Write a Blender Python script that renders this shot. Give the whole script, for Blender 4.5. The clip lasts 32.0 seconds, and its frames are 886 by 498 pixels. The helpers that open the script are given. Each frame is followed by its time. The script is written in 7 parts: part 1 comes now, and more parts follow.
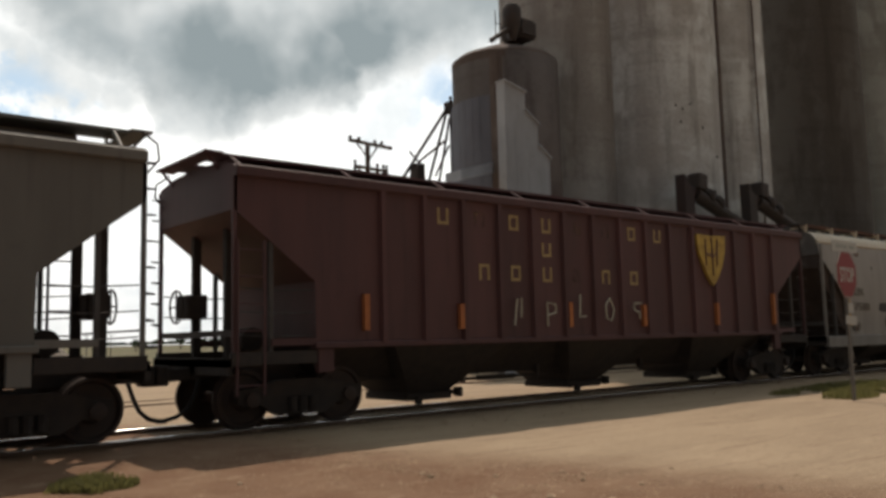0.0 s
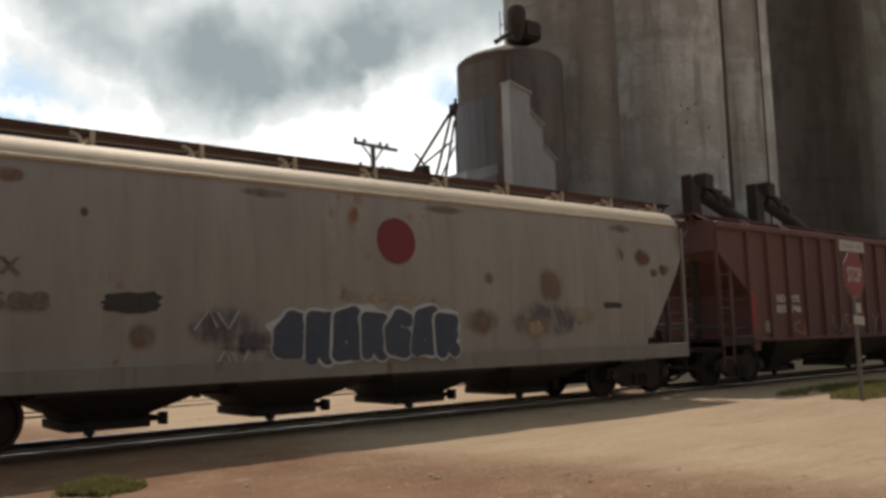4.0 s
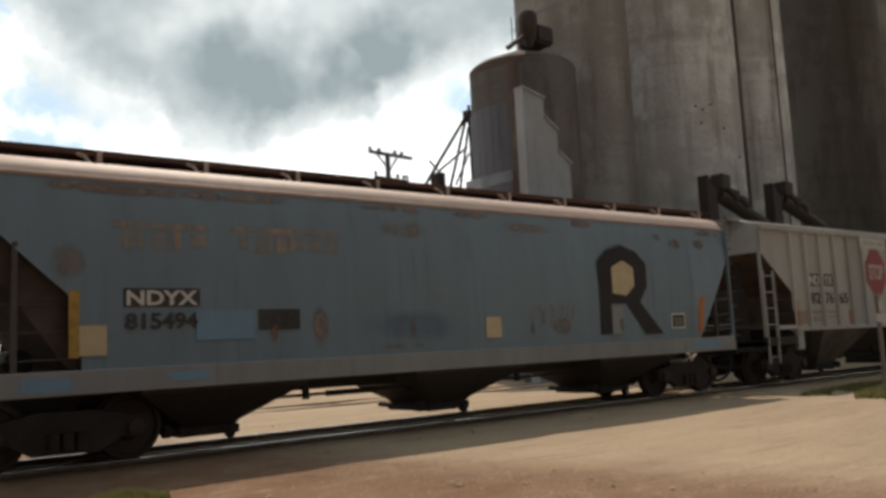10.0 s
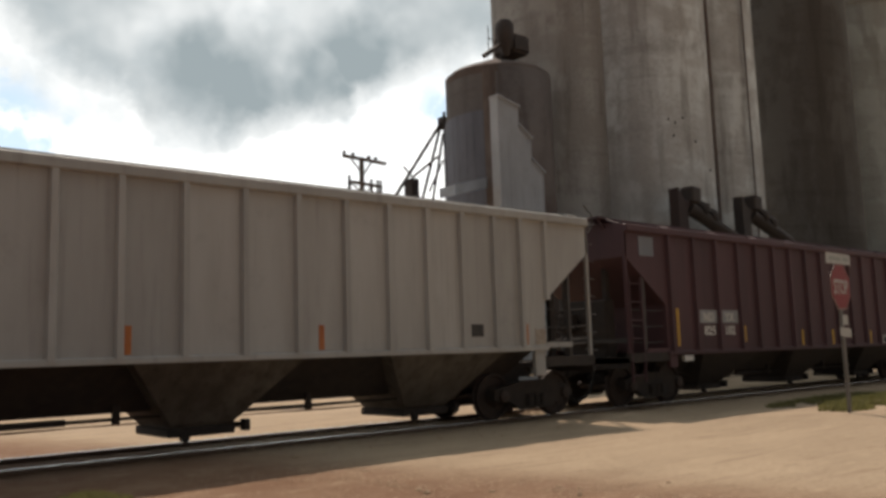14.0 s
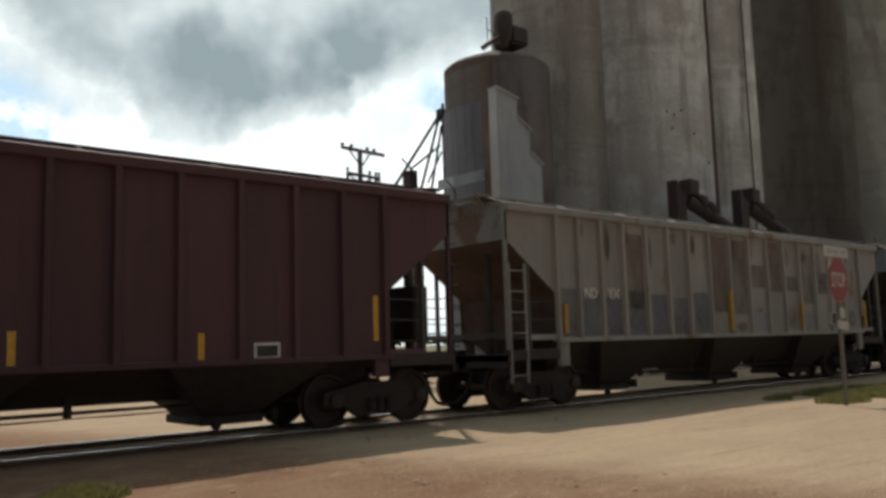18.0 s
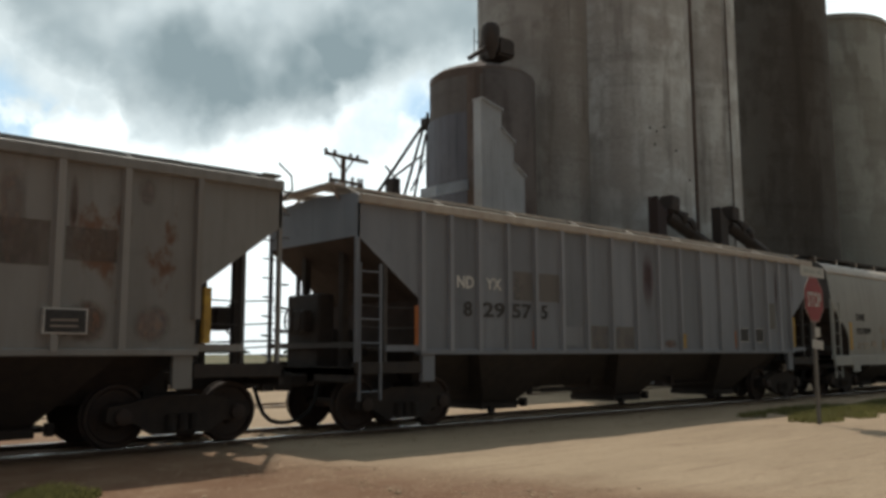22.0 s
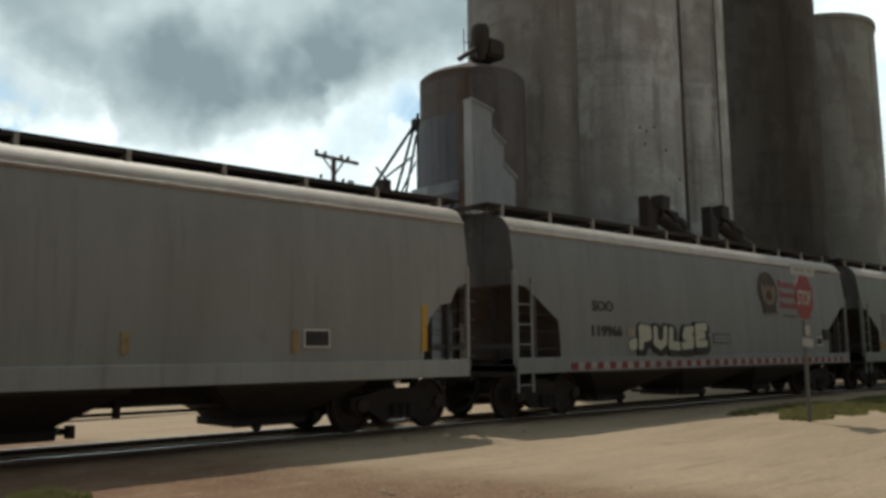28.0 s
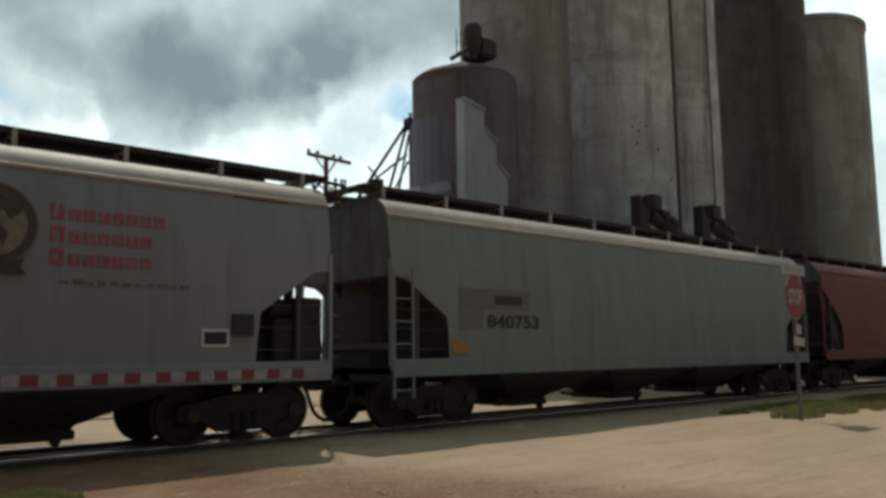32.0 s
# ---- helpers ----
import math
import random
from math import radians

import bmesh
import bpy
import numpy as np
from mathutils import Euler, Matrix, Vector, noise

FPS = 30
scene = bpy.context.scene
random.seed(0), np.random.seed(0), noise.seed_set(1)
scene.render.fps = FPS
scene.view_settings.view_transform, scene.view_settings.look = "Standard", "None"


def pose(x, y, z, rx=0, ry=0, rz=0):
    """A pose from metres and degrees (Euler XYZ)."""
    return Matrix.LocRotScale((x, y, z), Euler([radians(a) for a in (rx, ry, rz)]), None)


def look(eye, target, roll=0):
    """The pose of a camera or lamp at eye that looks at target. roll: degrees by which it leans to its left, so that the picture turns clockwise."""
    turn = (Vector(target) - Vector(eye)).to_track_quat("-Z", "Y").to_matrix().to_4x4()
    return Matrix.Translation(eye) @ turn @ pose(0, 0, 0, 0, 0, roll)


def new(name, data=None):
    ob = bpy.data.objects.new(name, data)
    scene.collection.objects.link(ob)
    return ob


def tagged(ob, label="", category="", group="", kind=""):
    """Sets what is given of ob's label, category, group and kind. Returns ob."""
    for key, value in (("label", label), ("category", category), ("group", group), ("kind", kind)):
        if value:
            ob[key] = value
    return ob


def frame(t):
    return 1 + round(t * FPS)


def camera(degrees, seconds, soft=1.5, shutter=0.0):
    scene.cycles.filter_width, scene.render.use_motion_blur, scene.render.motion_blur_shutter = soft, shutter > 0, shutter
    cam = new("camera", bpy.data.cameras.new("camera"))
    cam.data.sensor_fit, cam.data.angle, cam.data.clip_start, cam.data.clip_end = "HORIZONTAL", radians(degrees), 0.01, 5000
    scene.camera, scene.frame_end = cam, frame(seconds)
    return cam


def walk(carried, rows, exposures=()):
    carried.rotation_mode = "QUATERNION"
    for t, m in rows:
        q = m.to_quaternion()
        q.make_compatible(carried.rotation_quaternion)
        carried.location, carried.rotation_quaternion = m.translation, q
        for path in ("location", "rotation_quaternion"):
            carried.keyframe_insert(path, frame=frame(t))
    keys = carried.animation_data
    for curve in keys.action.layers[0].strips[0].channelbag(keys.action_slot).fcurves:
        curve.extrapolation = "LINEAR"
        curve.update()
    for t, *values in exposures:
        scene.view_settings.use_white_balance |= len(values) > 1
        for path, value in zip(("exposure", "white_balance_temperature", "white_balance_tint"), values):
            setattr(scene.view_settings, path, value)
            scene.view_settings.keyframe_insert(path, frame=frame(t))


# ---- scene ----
FOV = 55.54


PATH = [
    (0, -39.87, 6.04, 1.40), (0.5, -39.96, 6.28, 1.23), (1, -39.51, 6.27, 1.75), (1.5, -39.43, 6.50, 1.80),
    (2, -39.59, 6.51, 1.83), (2.5, -39.73, 6.41, 1.71), (3, -39.71, 6.32, 1.62), (3.5, -39.45, 6.16, 1.64),
    (5.5, -40.02, 6.04, 2.00), (6, -40.50, 5.39, 2.36), (6.5, -39.86, 5.53, 2.62), (7, -39.82, 5.57, 2.40),
    (7.5, -39.70, 5.72, 2.35), (8, -39.46, 6.00, 2.20), (8.5, -39.47, 6.80, 2.43), (9, -39.50, 6.60, 2.25),
    (9.5, -39.04, 6.85, 2.85), (10, -38.35, 6.69, 2.82), (10.5, -38.96, 6.79, 2.60), (11, -39.57, 6.37, 2.60),
    (11.5, -40.43, 6.07, 2.19), (12, -40.19, 5.83, 1.65), (12.5, -40.48, 6.07, 2.06), (13, -40.17, 6.66, 1.96),
    (13.5, -39.27, 6.47, 2.11), (14, -40.27, 7.04, 1.83), (14.5, -41.01, 7.07, 1.58), (16.5, -40.16, 6.50, 2.00),
    (17, -39.90, 6.50, 1.94), (17.5, -40.22, 6.49, 1.87), (18, -40.38, 6.49, 1.69), (18.5, -40.32, 6.80, 1.19),
    (19, -39.93, 6.92, 1.39), (19.5, -40.36, 7.00, 1.25), (20, -40.47, 6.57, 1.08), (20.5, -41.04, 6.87, 0.79),
    (21, -41.03, 6.95, 0.64), (21.5, -41.57, 6.99, 0.57), (22, -41.70, 7.08, 0.18), (22.5, -41.87, 6.96, 0.12),
    (23, -42.05, 7.13, 0.34), (23.5, -41.98, 6.68, 0.62), (24, -42.09, 6.28, 0.80), (24.5, -42.34, 6.48, 0.91),
    (25, -42.38, 6.90, 0.96), (25.5, -41.99, 6.85, 0.97), (26, -41.86, 6.90, 1.11), (26.5, -41.88, 6.90, 1.15),
    (28.5, -42.37, 7.27, 0.37), (29, -42.22, 7.45, 0.16), (29.5, -42.31, 7.30, 0.50), (30, -42.20, 7.07, 0.41),
    (30.5, -42.57, 7.05, 0.76), (31, -42.29, 6.93, 0.71), (31.5, -42.77, 7.14, 0.75), (32, -42.82, 7.09, 0.73),
]


EYE = (0.0, 0.0, 1.45)
cam = camera(FOV, 32.0, soft=3.3)
walk(cam, [(t, pose(*EYE, 90 + p, 0, y) @ pose(0, 0, 0, 0, 0, -r)) for t, y, p, r in PATH],
     exposures=[(0.0, 0.27, 6620, 14), (1.0, 0.4, 6620, 14), (3.5, 0.42, 6620, 14), (6.5, 0.33, 6550, 12), (8.0, 0.36, 6480, 11), (9.5, 0.4, 6500, 12),
                (10.2, 0.48, 6500, 12), (11.0, 0.12, 6450, 11), (12.0, 0.04, 6400, 10), (13.0, 0.34, 6400, 10), (14.0, 0.52, 6600, 15), (16.5, 0.42, 6350, 10),
                (18.0, 0.4, 6280, 9), (19.0, 0.4, 6400, 11), (20.0, 0.08, 6250, 8), (21.0, 0.22, 6150, 7), (22.0, 0.26, 6120, 7), (23.0, 0.28, 6120, 7), (24.0, 0.13, 6000, 5),
                (25.0, 0.19, 6000, 4), (26.0, 0.1, 6000, 4), (28.5, 0.18, 6000, 3), (30.0, 0.13, 6000, 3), (31.0, 0.17, 6000, 2), (32.0, 0.1, 6000, 2)])

# how far the train has rolled at every second second, towards -x
ROLLED = [0.0, -12.02, -23.97, -35.76, -47.05, -58.39, -69.55, -80.79, -91.97, -102.88,
          -113.69, -124.27, -134.86, -145.34, -155.83, -166.0, -176.16]


def rolled(t):
    i = min(int(t // 2), len(ROLLED) - 2)
    u = t / 2 - i
    m = np.gradient(np.array(ROLLED))
    a, b = ROLLED[i], ROLLED[i + 1]
    return float((2 * u**3 - 3 * u * u + 1) * a + (u**3 - 2 * u * u + u) * m[i]
                 + (3 * u * u - 2 * u**3) * b + (u**3 - u * u) * m[i + 1])


# ---- light ----
SUN_AZ, SUN_EL = 34.0, 56.5     # azimuth from +y towards +x
SUN_DIR = Vector((math.sin(radians(SUN_AZ)) * math.cos(radians(SUN_EL)),
                  math.cos(radians(SUN_AZ)) * math.cos(radians(SUN_EL)), math.sin(radians(SUN_EL))))
sun = new("sun", bpy.data.lights.new("sun", "SUN"))
sun.data.energy, sun.data.angle, sun.data.color = 2.8, radians(0.9), (1.0, 0.865, 0.71)
sun.matrix_world = look(SUN_DIR * 100, (0, 0, 0))


def direction(az, el):
    a, e = radians(az), radians(el)
    return (math.sin(a) * math.cos(e), math.cos(a) * math.cos(e), math.sin(e))


def build_world():
    world = bpy.data.worlds.new("sky")
    scene.world = world
    world.use_nodes = True
    nt = world.node_tree
    nt.nodes.clear()
    add = nt.nodes.new
    link = nt.links.new

    def math_node(op, a, b=None, c=None, clamp=False):
        n = add("ShaderNodeMath")
        n.operation, n.use_clamp = op, clamp
        for i, v in enumerate((a, b, c)):
            if v is None:
                continue
            if isinstance(v, (int, float)):
                n.inputs[i].default_value = v
            else:
                link(v, n.inputs[i])
        return n.outputs[0]

    sky = add("ShaderNodeTexSky")
    sky.sky_type, sky.sun_disc = "NISHITA", False
    sky.sun_elevation, sky.sun_rotation = radians(SUN_EL), radians(SUN_AZ)
    tc = add("ShaderNodeTexCoord")
    way = tc.outputs["Generated"]

    def noise_tex(scale, detail, seed):
        n = add("ShaderNodeTexNoise")
        n.noise_dimensions = "4D"
        link(way, n.inputs["Vector"])
        n.inputs["Scale"].default_value, n.inputs["Detail"].default_value = scale, detail
        n.inputs["Roughness"].default_value, n.inputs["W"].default_value = 0.58, seed
        return n

    warp = noise_tex(9.0, 9.0, 3.0)
    off = add("ShaderNodeVectorMath")
    off.operation = "MULTIPLY_ADD"
    link(warp.outputs["Color"], off.inputs[0])
    off.inputs[1].default_value, off.inputs[2].default_value = (0.095, 0.095, 0.08), (-0.0615, -0.0615, -0.053)
    bent = add("ShaderNodeVectorMath")
    bent.operation = "ADD"
    fine = noise_tex(30.0, 7.0, 13.0)
    off_fine = add("ShaderNodeVectorMath")
    off_fine.operation = "MULTIPLY_ADD"
    link(fine.outputs["Color"], off_fine.inputs[0])
    off_fine.inputs[1].default_value = (0.028, 0.028, 0.026)
    link(off.outputs[0], off_fine.inputs[2])
    link(way, bent.inputs[0])
    link(off_fine.outputs[0], bent.inputs[1])

    def blob(az, el, wide, edge):
        """1 inside a round patch of sky `wide` degrees in radius, with a soft edge."""
        d = add("ShaderNodeVectorMath")
        d.operation = "DISTANCE"
        link(bent.outputs[0], d.inputs[0])
        d.inputs[1].default_value = direction(az, el)
        m = add("ShaderNodeMapRange")
        m.interpolation_type = "SMOOTHSTEP"
        link(d.outputs["Value"], m.inputs["Value"])
        m.inputs["From Min"].default_value, m.inputs["From Max"].default_value = radians(wide + edge), radians(wide - edge)
        return m.outputs[0]

    def union(parts):
        out = parts[0]
        for p in parts[1:]:
            out = math_node("MAXIMUM", out, p)
        return out

    # a heavy grey cloud bank whose lower edge rises and falls along the sky, bright broken cloud below it, blue between
    sp = add("ShaderNodeSeparateXYZ")
    link(bent.outputs[0], sp.inputs[0])
    azimuth = math_node("ARCTAN2", sp.outputs["X"], sp.outputs["Y"])
    height = math_node("ARCSINE", math_node("MINIMUM", sp.outputs["Z"], 0.999))
    edge = add("ShaderNodeValToRGB")
    stops = ((0, 24), (8, 21.8), (12.5, 19.2), (14.6, 17.6), (18.8, 16.9), (20.0, 15.2), (20.6, 13.6), (26.0, 13.4), (30, 14.6), (33.4, 15.5), (34.6, 17.0), (38.3, 18.0), (43.5, 19.6), (55, 24), (70, 27), (90, 24))
    cr = edge.color_ramp
    for i, (a, e) in enumerate(stops):
        el = cr.elements[0] if i == 0 else cr.elements.new(a / 90) if i < len(stops) - 1 else cr.elements[i]
        el.color = (e / 90, e / 90, e / 90, 1)
    link(math_node("MULTIPLY", azimuth, 180 / math.pi / 90), edge.inputs[0])
    over = math_node("SUBTRACT", math_node("MULTIPLY", height, 180 / math.pi), math_node("MULTIPLY", edge.outputs["Color"], 90.0))

    def smooth(v, lo, hi):
        m = add("ShaderNodeMapRange")
        m.interpolation_type = "SMOOTHSTEP"
        link(v, m.inputs["Value"])
        m.inputs["From Min"].default_value, m.inputs["From Max"].default_value = lo, hi
        return m.outputs[0]

    puff = noise_tex(11.0, 8.0, 5.0)
    broad = noise_tex(5.0, 4.0, 9.0)
    soft_puff = noise_tex(8.0, 3.0, 5.0)
    tufts = noise_tex(13.0, 9.0, 27.0)
    aim = add("ShaderNodeVectorMath")
    aim.operation = "DOT_PRODUCT"
    link(way, aim.inputs[0])
    aim.inputs[1].default_value = SUN_DIR
    # the bank is torn open round the sun
    torn = math_node("SUBTRACT", 1.0, smooth(aim.outputs["Value"], 0.955, 0.99))
    spread = math_node("MULTIPLY_ADD", smooth(over, -1.1, 0.6), 0.55, math_node("MULTIPLY", smooth(over, -0.2, 2.8), 0.45))
    dark = math_node("MULTIPLY", spread, torn)
    wisp = math_node("MULTIPLY", union([blob(*b) for b in ((15.5, 16.8, 2.6, 1.2), (18.6, 16.0, 1.8, 1.0), (12.5, 17.4, 2.0, 1.0))]), 0.42)
    blue = union([blob(*b) for b in ((12.0, 14.2, 3.0, 1.2), (8, 15, 4.0, 1.6), (15.6, 13.6, 2.0, 1.0), (10.6, 18.6, 2.0, 0.9), (11.0, 21.6, 1.6, 0.8), (5, 17, 5, 2), (40.5, 16.4, 1.8, 1.2), (80, 20, 6, 3))])
    body = math_node("MULTIPLY_ADD", smooth(soft_puff.outputs["Fac"], 0.32, 0.66), 0.3, math_node("MULTIPLY_ADD", smooth(broad.outputs["Fac"], 0.36, 0.6), 0.36, 0.36))
    # the heavy core of the bank
    core = union([blob(*b) for b in ((27.6, 17.4, 2.8, 2.2), (31.2, 17.8, 2.6, 2.2), (24.0, 18.8, 2.6, 2.2), (35.0, 20.0, 2.6, 2.2))])
    body = math_node("MULTIPLY_ADD", core, 0.27, math_node("MULTIPLY_ADD", body, 0.72, 0.16))
    shade = math_node("MAXIMUM", math_node("MULTIPLY", dark, body), wisp)
    cloud = add("ShaderNodeMixRGB")
    bright = add("ShaderNodeMixRGB")
    link(smooth(puff.outputs["Fac"], 0.42, 0.72), bright.inputs[0])
    bright.inputs[1].default_value, bright.inputs[2].default_value = (0.97, 1.0, 0.965, 1), (0.68, 0.74, 0.74, 1)
    link(bright.outputs[0], cloud.inputs[1])
    cloud.inputs[2].default_value = (0.222, 0.27, 0.28, 1)
    link(shade, cloud.inputs[0])
    lit = add("ShaderNodeBackground")
    link(cloud.outputs[0], lit.inputs["Color"])
    # cloud glows round the sun and is dim on the far side of the sky
    glow = add("ShaderNodeMapRange")
    glow.interpolation_type = "SMOOTHSTEP"
    link(aim.outputs["Value"], glow.inputs["Value"])
    glow.inputs["From Min"].default_value, glow.inputs["From Max"].default_value = 0.2, 0.7
    glow.inputs["To Min"].default_value, glow.inputs["To Max"].default_value = 0.15, 1.08
    link(glow.outputs[0], lit.inputs["Strength"])
    clear = add("ShaderNodeBackground")
    hazy = add("ShaderNodeMixRGB")
    hazy.inputs[0].default_value = 0.5
    link(sky.outputs["Color"], hazy.inputs[1])
    hazy.inputs[2].default_value = (4.1, 5.7, 6.0, 1)
    link(hazy.outputs[0], clear.inputs["Color"])
    clear.inputs["Strength"].default_value = 0.11
    mix = add("ShaderNodeMixShader")
    gap = math_node("MULTIPLY", blue, smooth(tufts.outputs["Fac"], 0.42, 0.53))
    link(math_node("SUBTRACT", 1.0, math_node("MULTIPLY", gap, 0.9), clamp=True), mix.inputs[0])
    link(clear.outputs[0], mix.inputs[1])
    link(lit.outputs[0], mix.inputs[2])
    out = add("ShaderNodeOutputWorld")
    link(mix.outputs[0], out.inputs["Surface"])


build_world()


# ---- materials ----
def material(name, base, rough=0.7, metal=0.0, second=None, grain=8.0, amount=0.5, streak=1.0, seed=0.0,
             rust=None, rust_at=0.62, rust_scale=1.2, bump=0.0, bump_scale=40.0, spec=0.3):
    """A painted, rusted or mineral surface: a base colour broken by fine grain, long vertical streaks and worn patches."""
    m = bpy.data.materials.new(name)
    m.use_nodes = True
    nt = m.node_tree
    bsdf = nt.nodes["Principled BSDF"]
    bsdf.inputs["Roughness"].default_value, bsdf.inputs["Metallic"].default_value = rough, metal
    bsdf.inputs["Specular IOR Level"].default_value = spec
    tc = nt.nodes.new("ShaderNodeTexCoord")

    def tex(scale, detail, stretch, w):
        mp = nt.nodes.new("ShaderNodeMapping")
        nt.links.new(tc.outputs["Object"], mp.inputs["Vector"])
        mp.inputs["Scale"].default_value = (1, 1, stretch)
        n = nt.nodes.new("ShaderNodeTexNoise")
        n.noise_dimensions = "4D"
        nt.links.new(mp.outputs[0], n.inputs["Vector"])
        n.inputs["Scale"].default_value, n.inputs["Detail"].default_value = scale, detail
        n.inputs["Roughness"].default_value, n.inputs["W"].default_value = 0.62, w + seed
        return n.outputs["Fac"]

    def ramp(fac, lo, hi):
        r = nt.nodes.new("ShaderNodeMapRange")
        r.interpolation_type = "SMOOTHSTEP"
        nt.links.new(fac, r.inputs["Value"])
        r.inputs["From Min"].default_value, r.inputs["From Max"].default_value = lo, hi
        return r.outputs[0]

    def mix(fac, a, b):
        n = nt.nodes.new("ShaderNodeMixRGB")
        nt.links.new(fac, n.inputs[0])
        for i, v in ((1, a), (2, b)):
            if isinstance(v, tuple):
                n.inputs[i].default_value = (*v, 1)
            else:
                nt.links.new(v, n.inputs[i])
        return n.outputs[0]

    def scaled(fac, by):
        n = nt.nodes.new("ShaderNodeMath")
        n.operation = "MULTIPLY"
        nt.links.new(fac, n.inputs[0])
        n.inputs[1].default_value = by
        return n.outputs[0]

    second = second or tuple(c * 0.62 for c in base)
    col = mix(scaled(ramp(tex(grain, 6, streak, 1.0), 0.35, 0.7), amount), base, second)
    col = mix(scaled(ramp(tex(0.7, 4, 1.0 if streak == 1 else 0.4, 4.0), 0.4, 0.65), amount * 0.7), col, second)
    if streak != 1:     # runs of dirt down the sheet
        col = mix(scaled(ramp(tex(6.0, 5, 0.05, 14.0), 0.52, 0.74), amount * 0.75), col, tuple(c * 0.6 for c in second))
        col = mix(scaled(ramp(tex(2.6, 6, 0.9, 17.0), 0.55, 0.75), amount * 0.6), col, tuple(c * 0.75 for c in second))
    if rust:
        col = mix(ramp(tex(rust_scale, 8, 0.6, 7.0), rust_at, rust_at + 0.07), col, rust)
    nt.links.new(col, bsdf.inputs["Base Color"])
    if bump:
        b = nt.nodes.new("ShaderNodeBump")
        b.inputs["Strength"].default_value, b.inputs["Distance"].default_value = bump, 0.02
        nt.links.new(tex(bump_scale, 5, 1.0, 11.0), b.inputs["Height"])
        nt.links.new(b.outputs[0], bsdf.inputs["Normal"])
    return m


RUST = (0.13, 0.055, 0.028)


def patchy(m, scale=5.0, lo=0.38, hi=0.62, most=0.85, seed=3.0, soft=0.3, tall=0.45):
    """Breaks a stain up, so that what it lies on shows between its flakes, and lets it thin out towards its edge."""
    nt = m.node_tree
    tc = nt.nodes.new("ShaderNodeTexCoord")
    mp = nt.nodes.new("ShaderNodeMapping")
    nt.links.new(tc.outputs["Object"], mp.inputs["Vector"])
    mp.inputs["Scale"].default_value = (1, 1, tall)
    n = nt.nodes.new("ShaderNodeTexNoise")
    n.noise_dimensions = "4D"
    nt.links.new(mp.outputs[0], n.inputs["Vector"])
    n.inputs["Scale"].default_value, n.inputs["Detail"].default_value, n.inputs["Roughness"].default_value = scale, 7, 0.65
    n.inputs["W"].default_value = seed
    r = nt.nodes.new("ShaderNodeMapRange")
    nt.links.new(n.outputs["Fac"], r.inputs["Value"])
    r.inputs["From Min"].default_value, r.inputs["From Max"].default_value, r.inputs["To Max"].default_value = lo, hi, most
    out = r.outputs[0]
    if soft:
        off = nt.nodes.new("ShaderNodeVectorMath")      # from the stain's middle, with an uneven rim
        off.operation = "SUBTRACT"
        nt.links.new(tc.outputs["Generated"], off.inputs[0])
        off.inputs[1].default_value = (0.5, 0.5, 0.5)
        flat = nt.nodes.new("ShaderNodeVectorMath")
        flat.operation = "MULTIPLY"
        nt.links.new(off.outputs[0], flat.inputs[0])
        flat.inputs[1].default_value = (1, 0, 1)
        far = nt.nodes.new("ShaderNodeVectorMath")
        far.operation = "LENGTH"
        nt.links.new(flat.outputs[0], far.inputs[0])
        wob = nt.nodes.new("ShaderNodeMath")
        wob.operation = "MULTIPLY_ADD"
        nt.links.new(n.outputs["Fac"], wob.inputs[0])
        wob.inputs[1].default_value = -0.35
        nt.links.new(far.outputs["Value"], wob.inputs[2])
        ease = nt.nodes.new("ShaderNodeMapRange")
        ease.interpolation_type = "SMOOTHSTEP"
        nt.links.new(wob.outputs[0], ease.inputs["Value"])
        ease.inputs["From Min"].default_value, ease.inputs["From Max"].default_value = 0.31, 0.31 - soft
        by = nt.nodes.new("ShaderNodeMath")
        by.operation = "MULTIPLY"
        nt.links.new(out, by.inputs[0])
        nt.links.new(ease.outputs[0], by.inputs[1])
        out = by.outputs[0]
    nt.links.new(out, nt.nodes["Principled BSDF"].inputs["Alpha"])
    return m


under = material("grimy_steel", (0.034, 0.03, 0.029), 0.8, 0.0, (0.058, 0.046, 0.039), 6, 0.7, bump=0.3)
wheel_steel = material("wheel_steel", (0.05, 0.042, 0.04), 0.65, 0.2, (0.08, 0.05, 0.038), 9, 0.5)
ladder_steel = material("dark_ladder_paint", (0.085, 0.08, 0.078), 0.7, 0.0, (0.05, 0.044, 0.04), 6, 0.6)
dark_bay = material("dark_grey_hopper_paint", (0.15, 0.135, 0.115), 0.8, 0.0, (0.07, 0.06, 0.05), 3, 0.9, 0.5)
rail_steel = material("polished_rail", (0.78, 0.76, 0.73), 0.12, 1.0, (0.6, 0.57, 0.53), 14, 0.4)
bright_steel = material("bright_steel", (0.75, 0.74, 0.72), 0.18, 1.0, (0.6, 0.58, 0.55), 20, 0.3)
rail_rust = material("rusty_rail", (0.17, 0.115, 0.08), 0.8, 0.0, None, 14, 0.5)
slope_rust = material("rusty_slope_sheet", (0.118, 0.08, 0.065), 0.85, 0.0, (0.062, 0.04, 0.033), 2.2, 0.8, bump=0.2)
# darker slope sheet copy, with the cut-outs' shade put into its colour
slope_shaded = material("shaded_slope_sheet", (0.09, 0.07, 0.063), 0.85, 0.0, (0.05, 0.038, 0.034), 2.2, 0.8, bump=0.2)
# car ends darkened: shade between the cars and grime share this colour
shaded_end = material("shaded_grimy_end_sheet", (0.17, 0.165, 0.165), 0.8, 0.0, (0.09, 0.08, 0.075), 2.5, 0.9, 0.4, 5.0)
rubber = material("rubber", (0.02, 0.02, 0.02), 0.8)
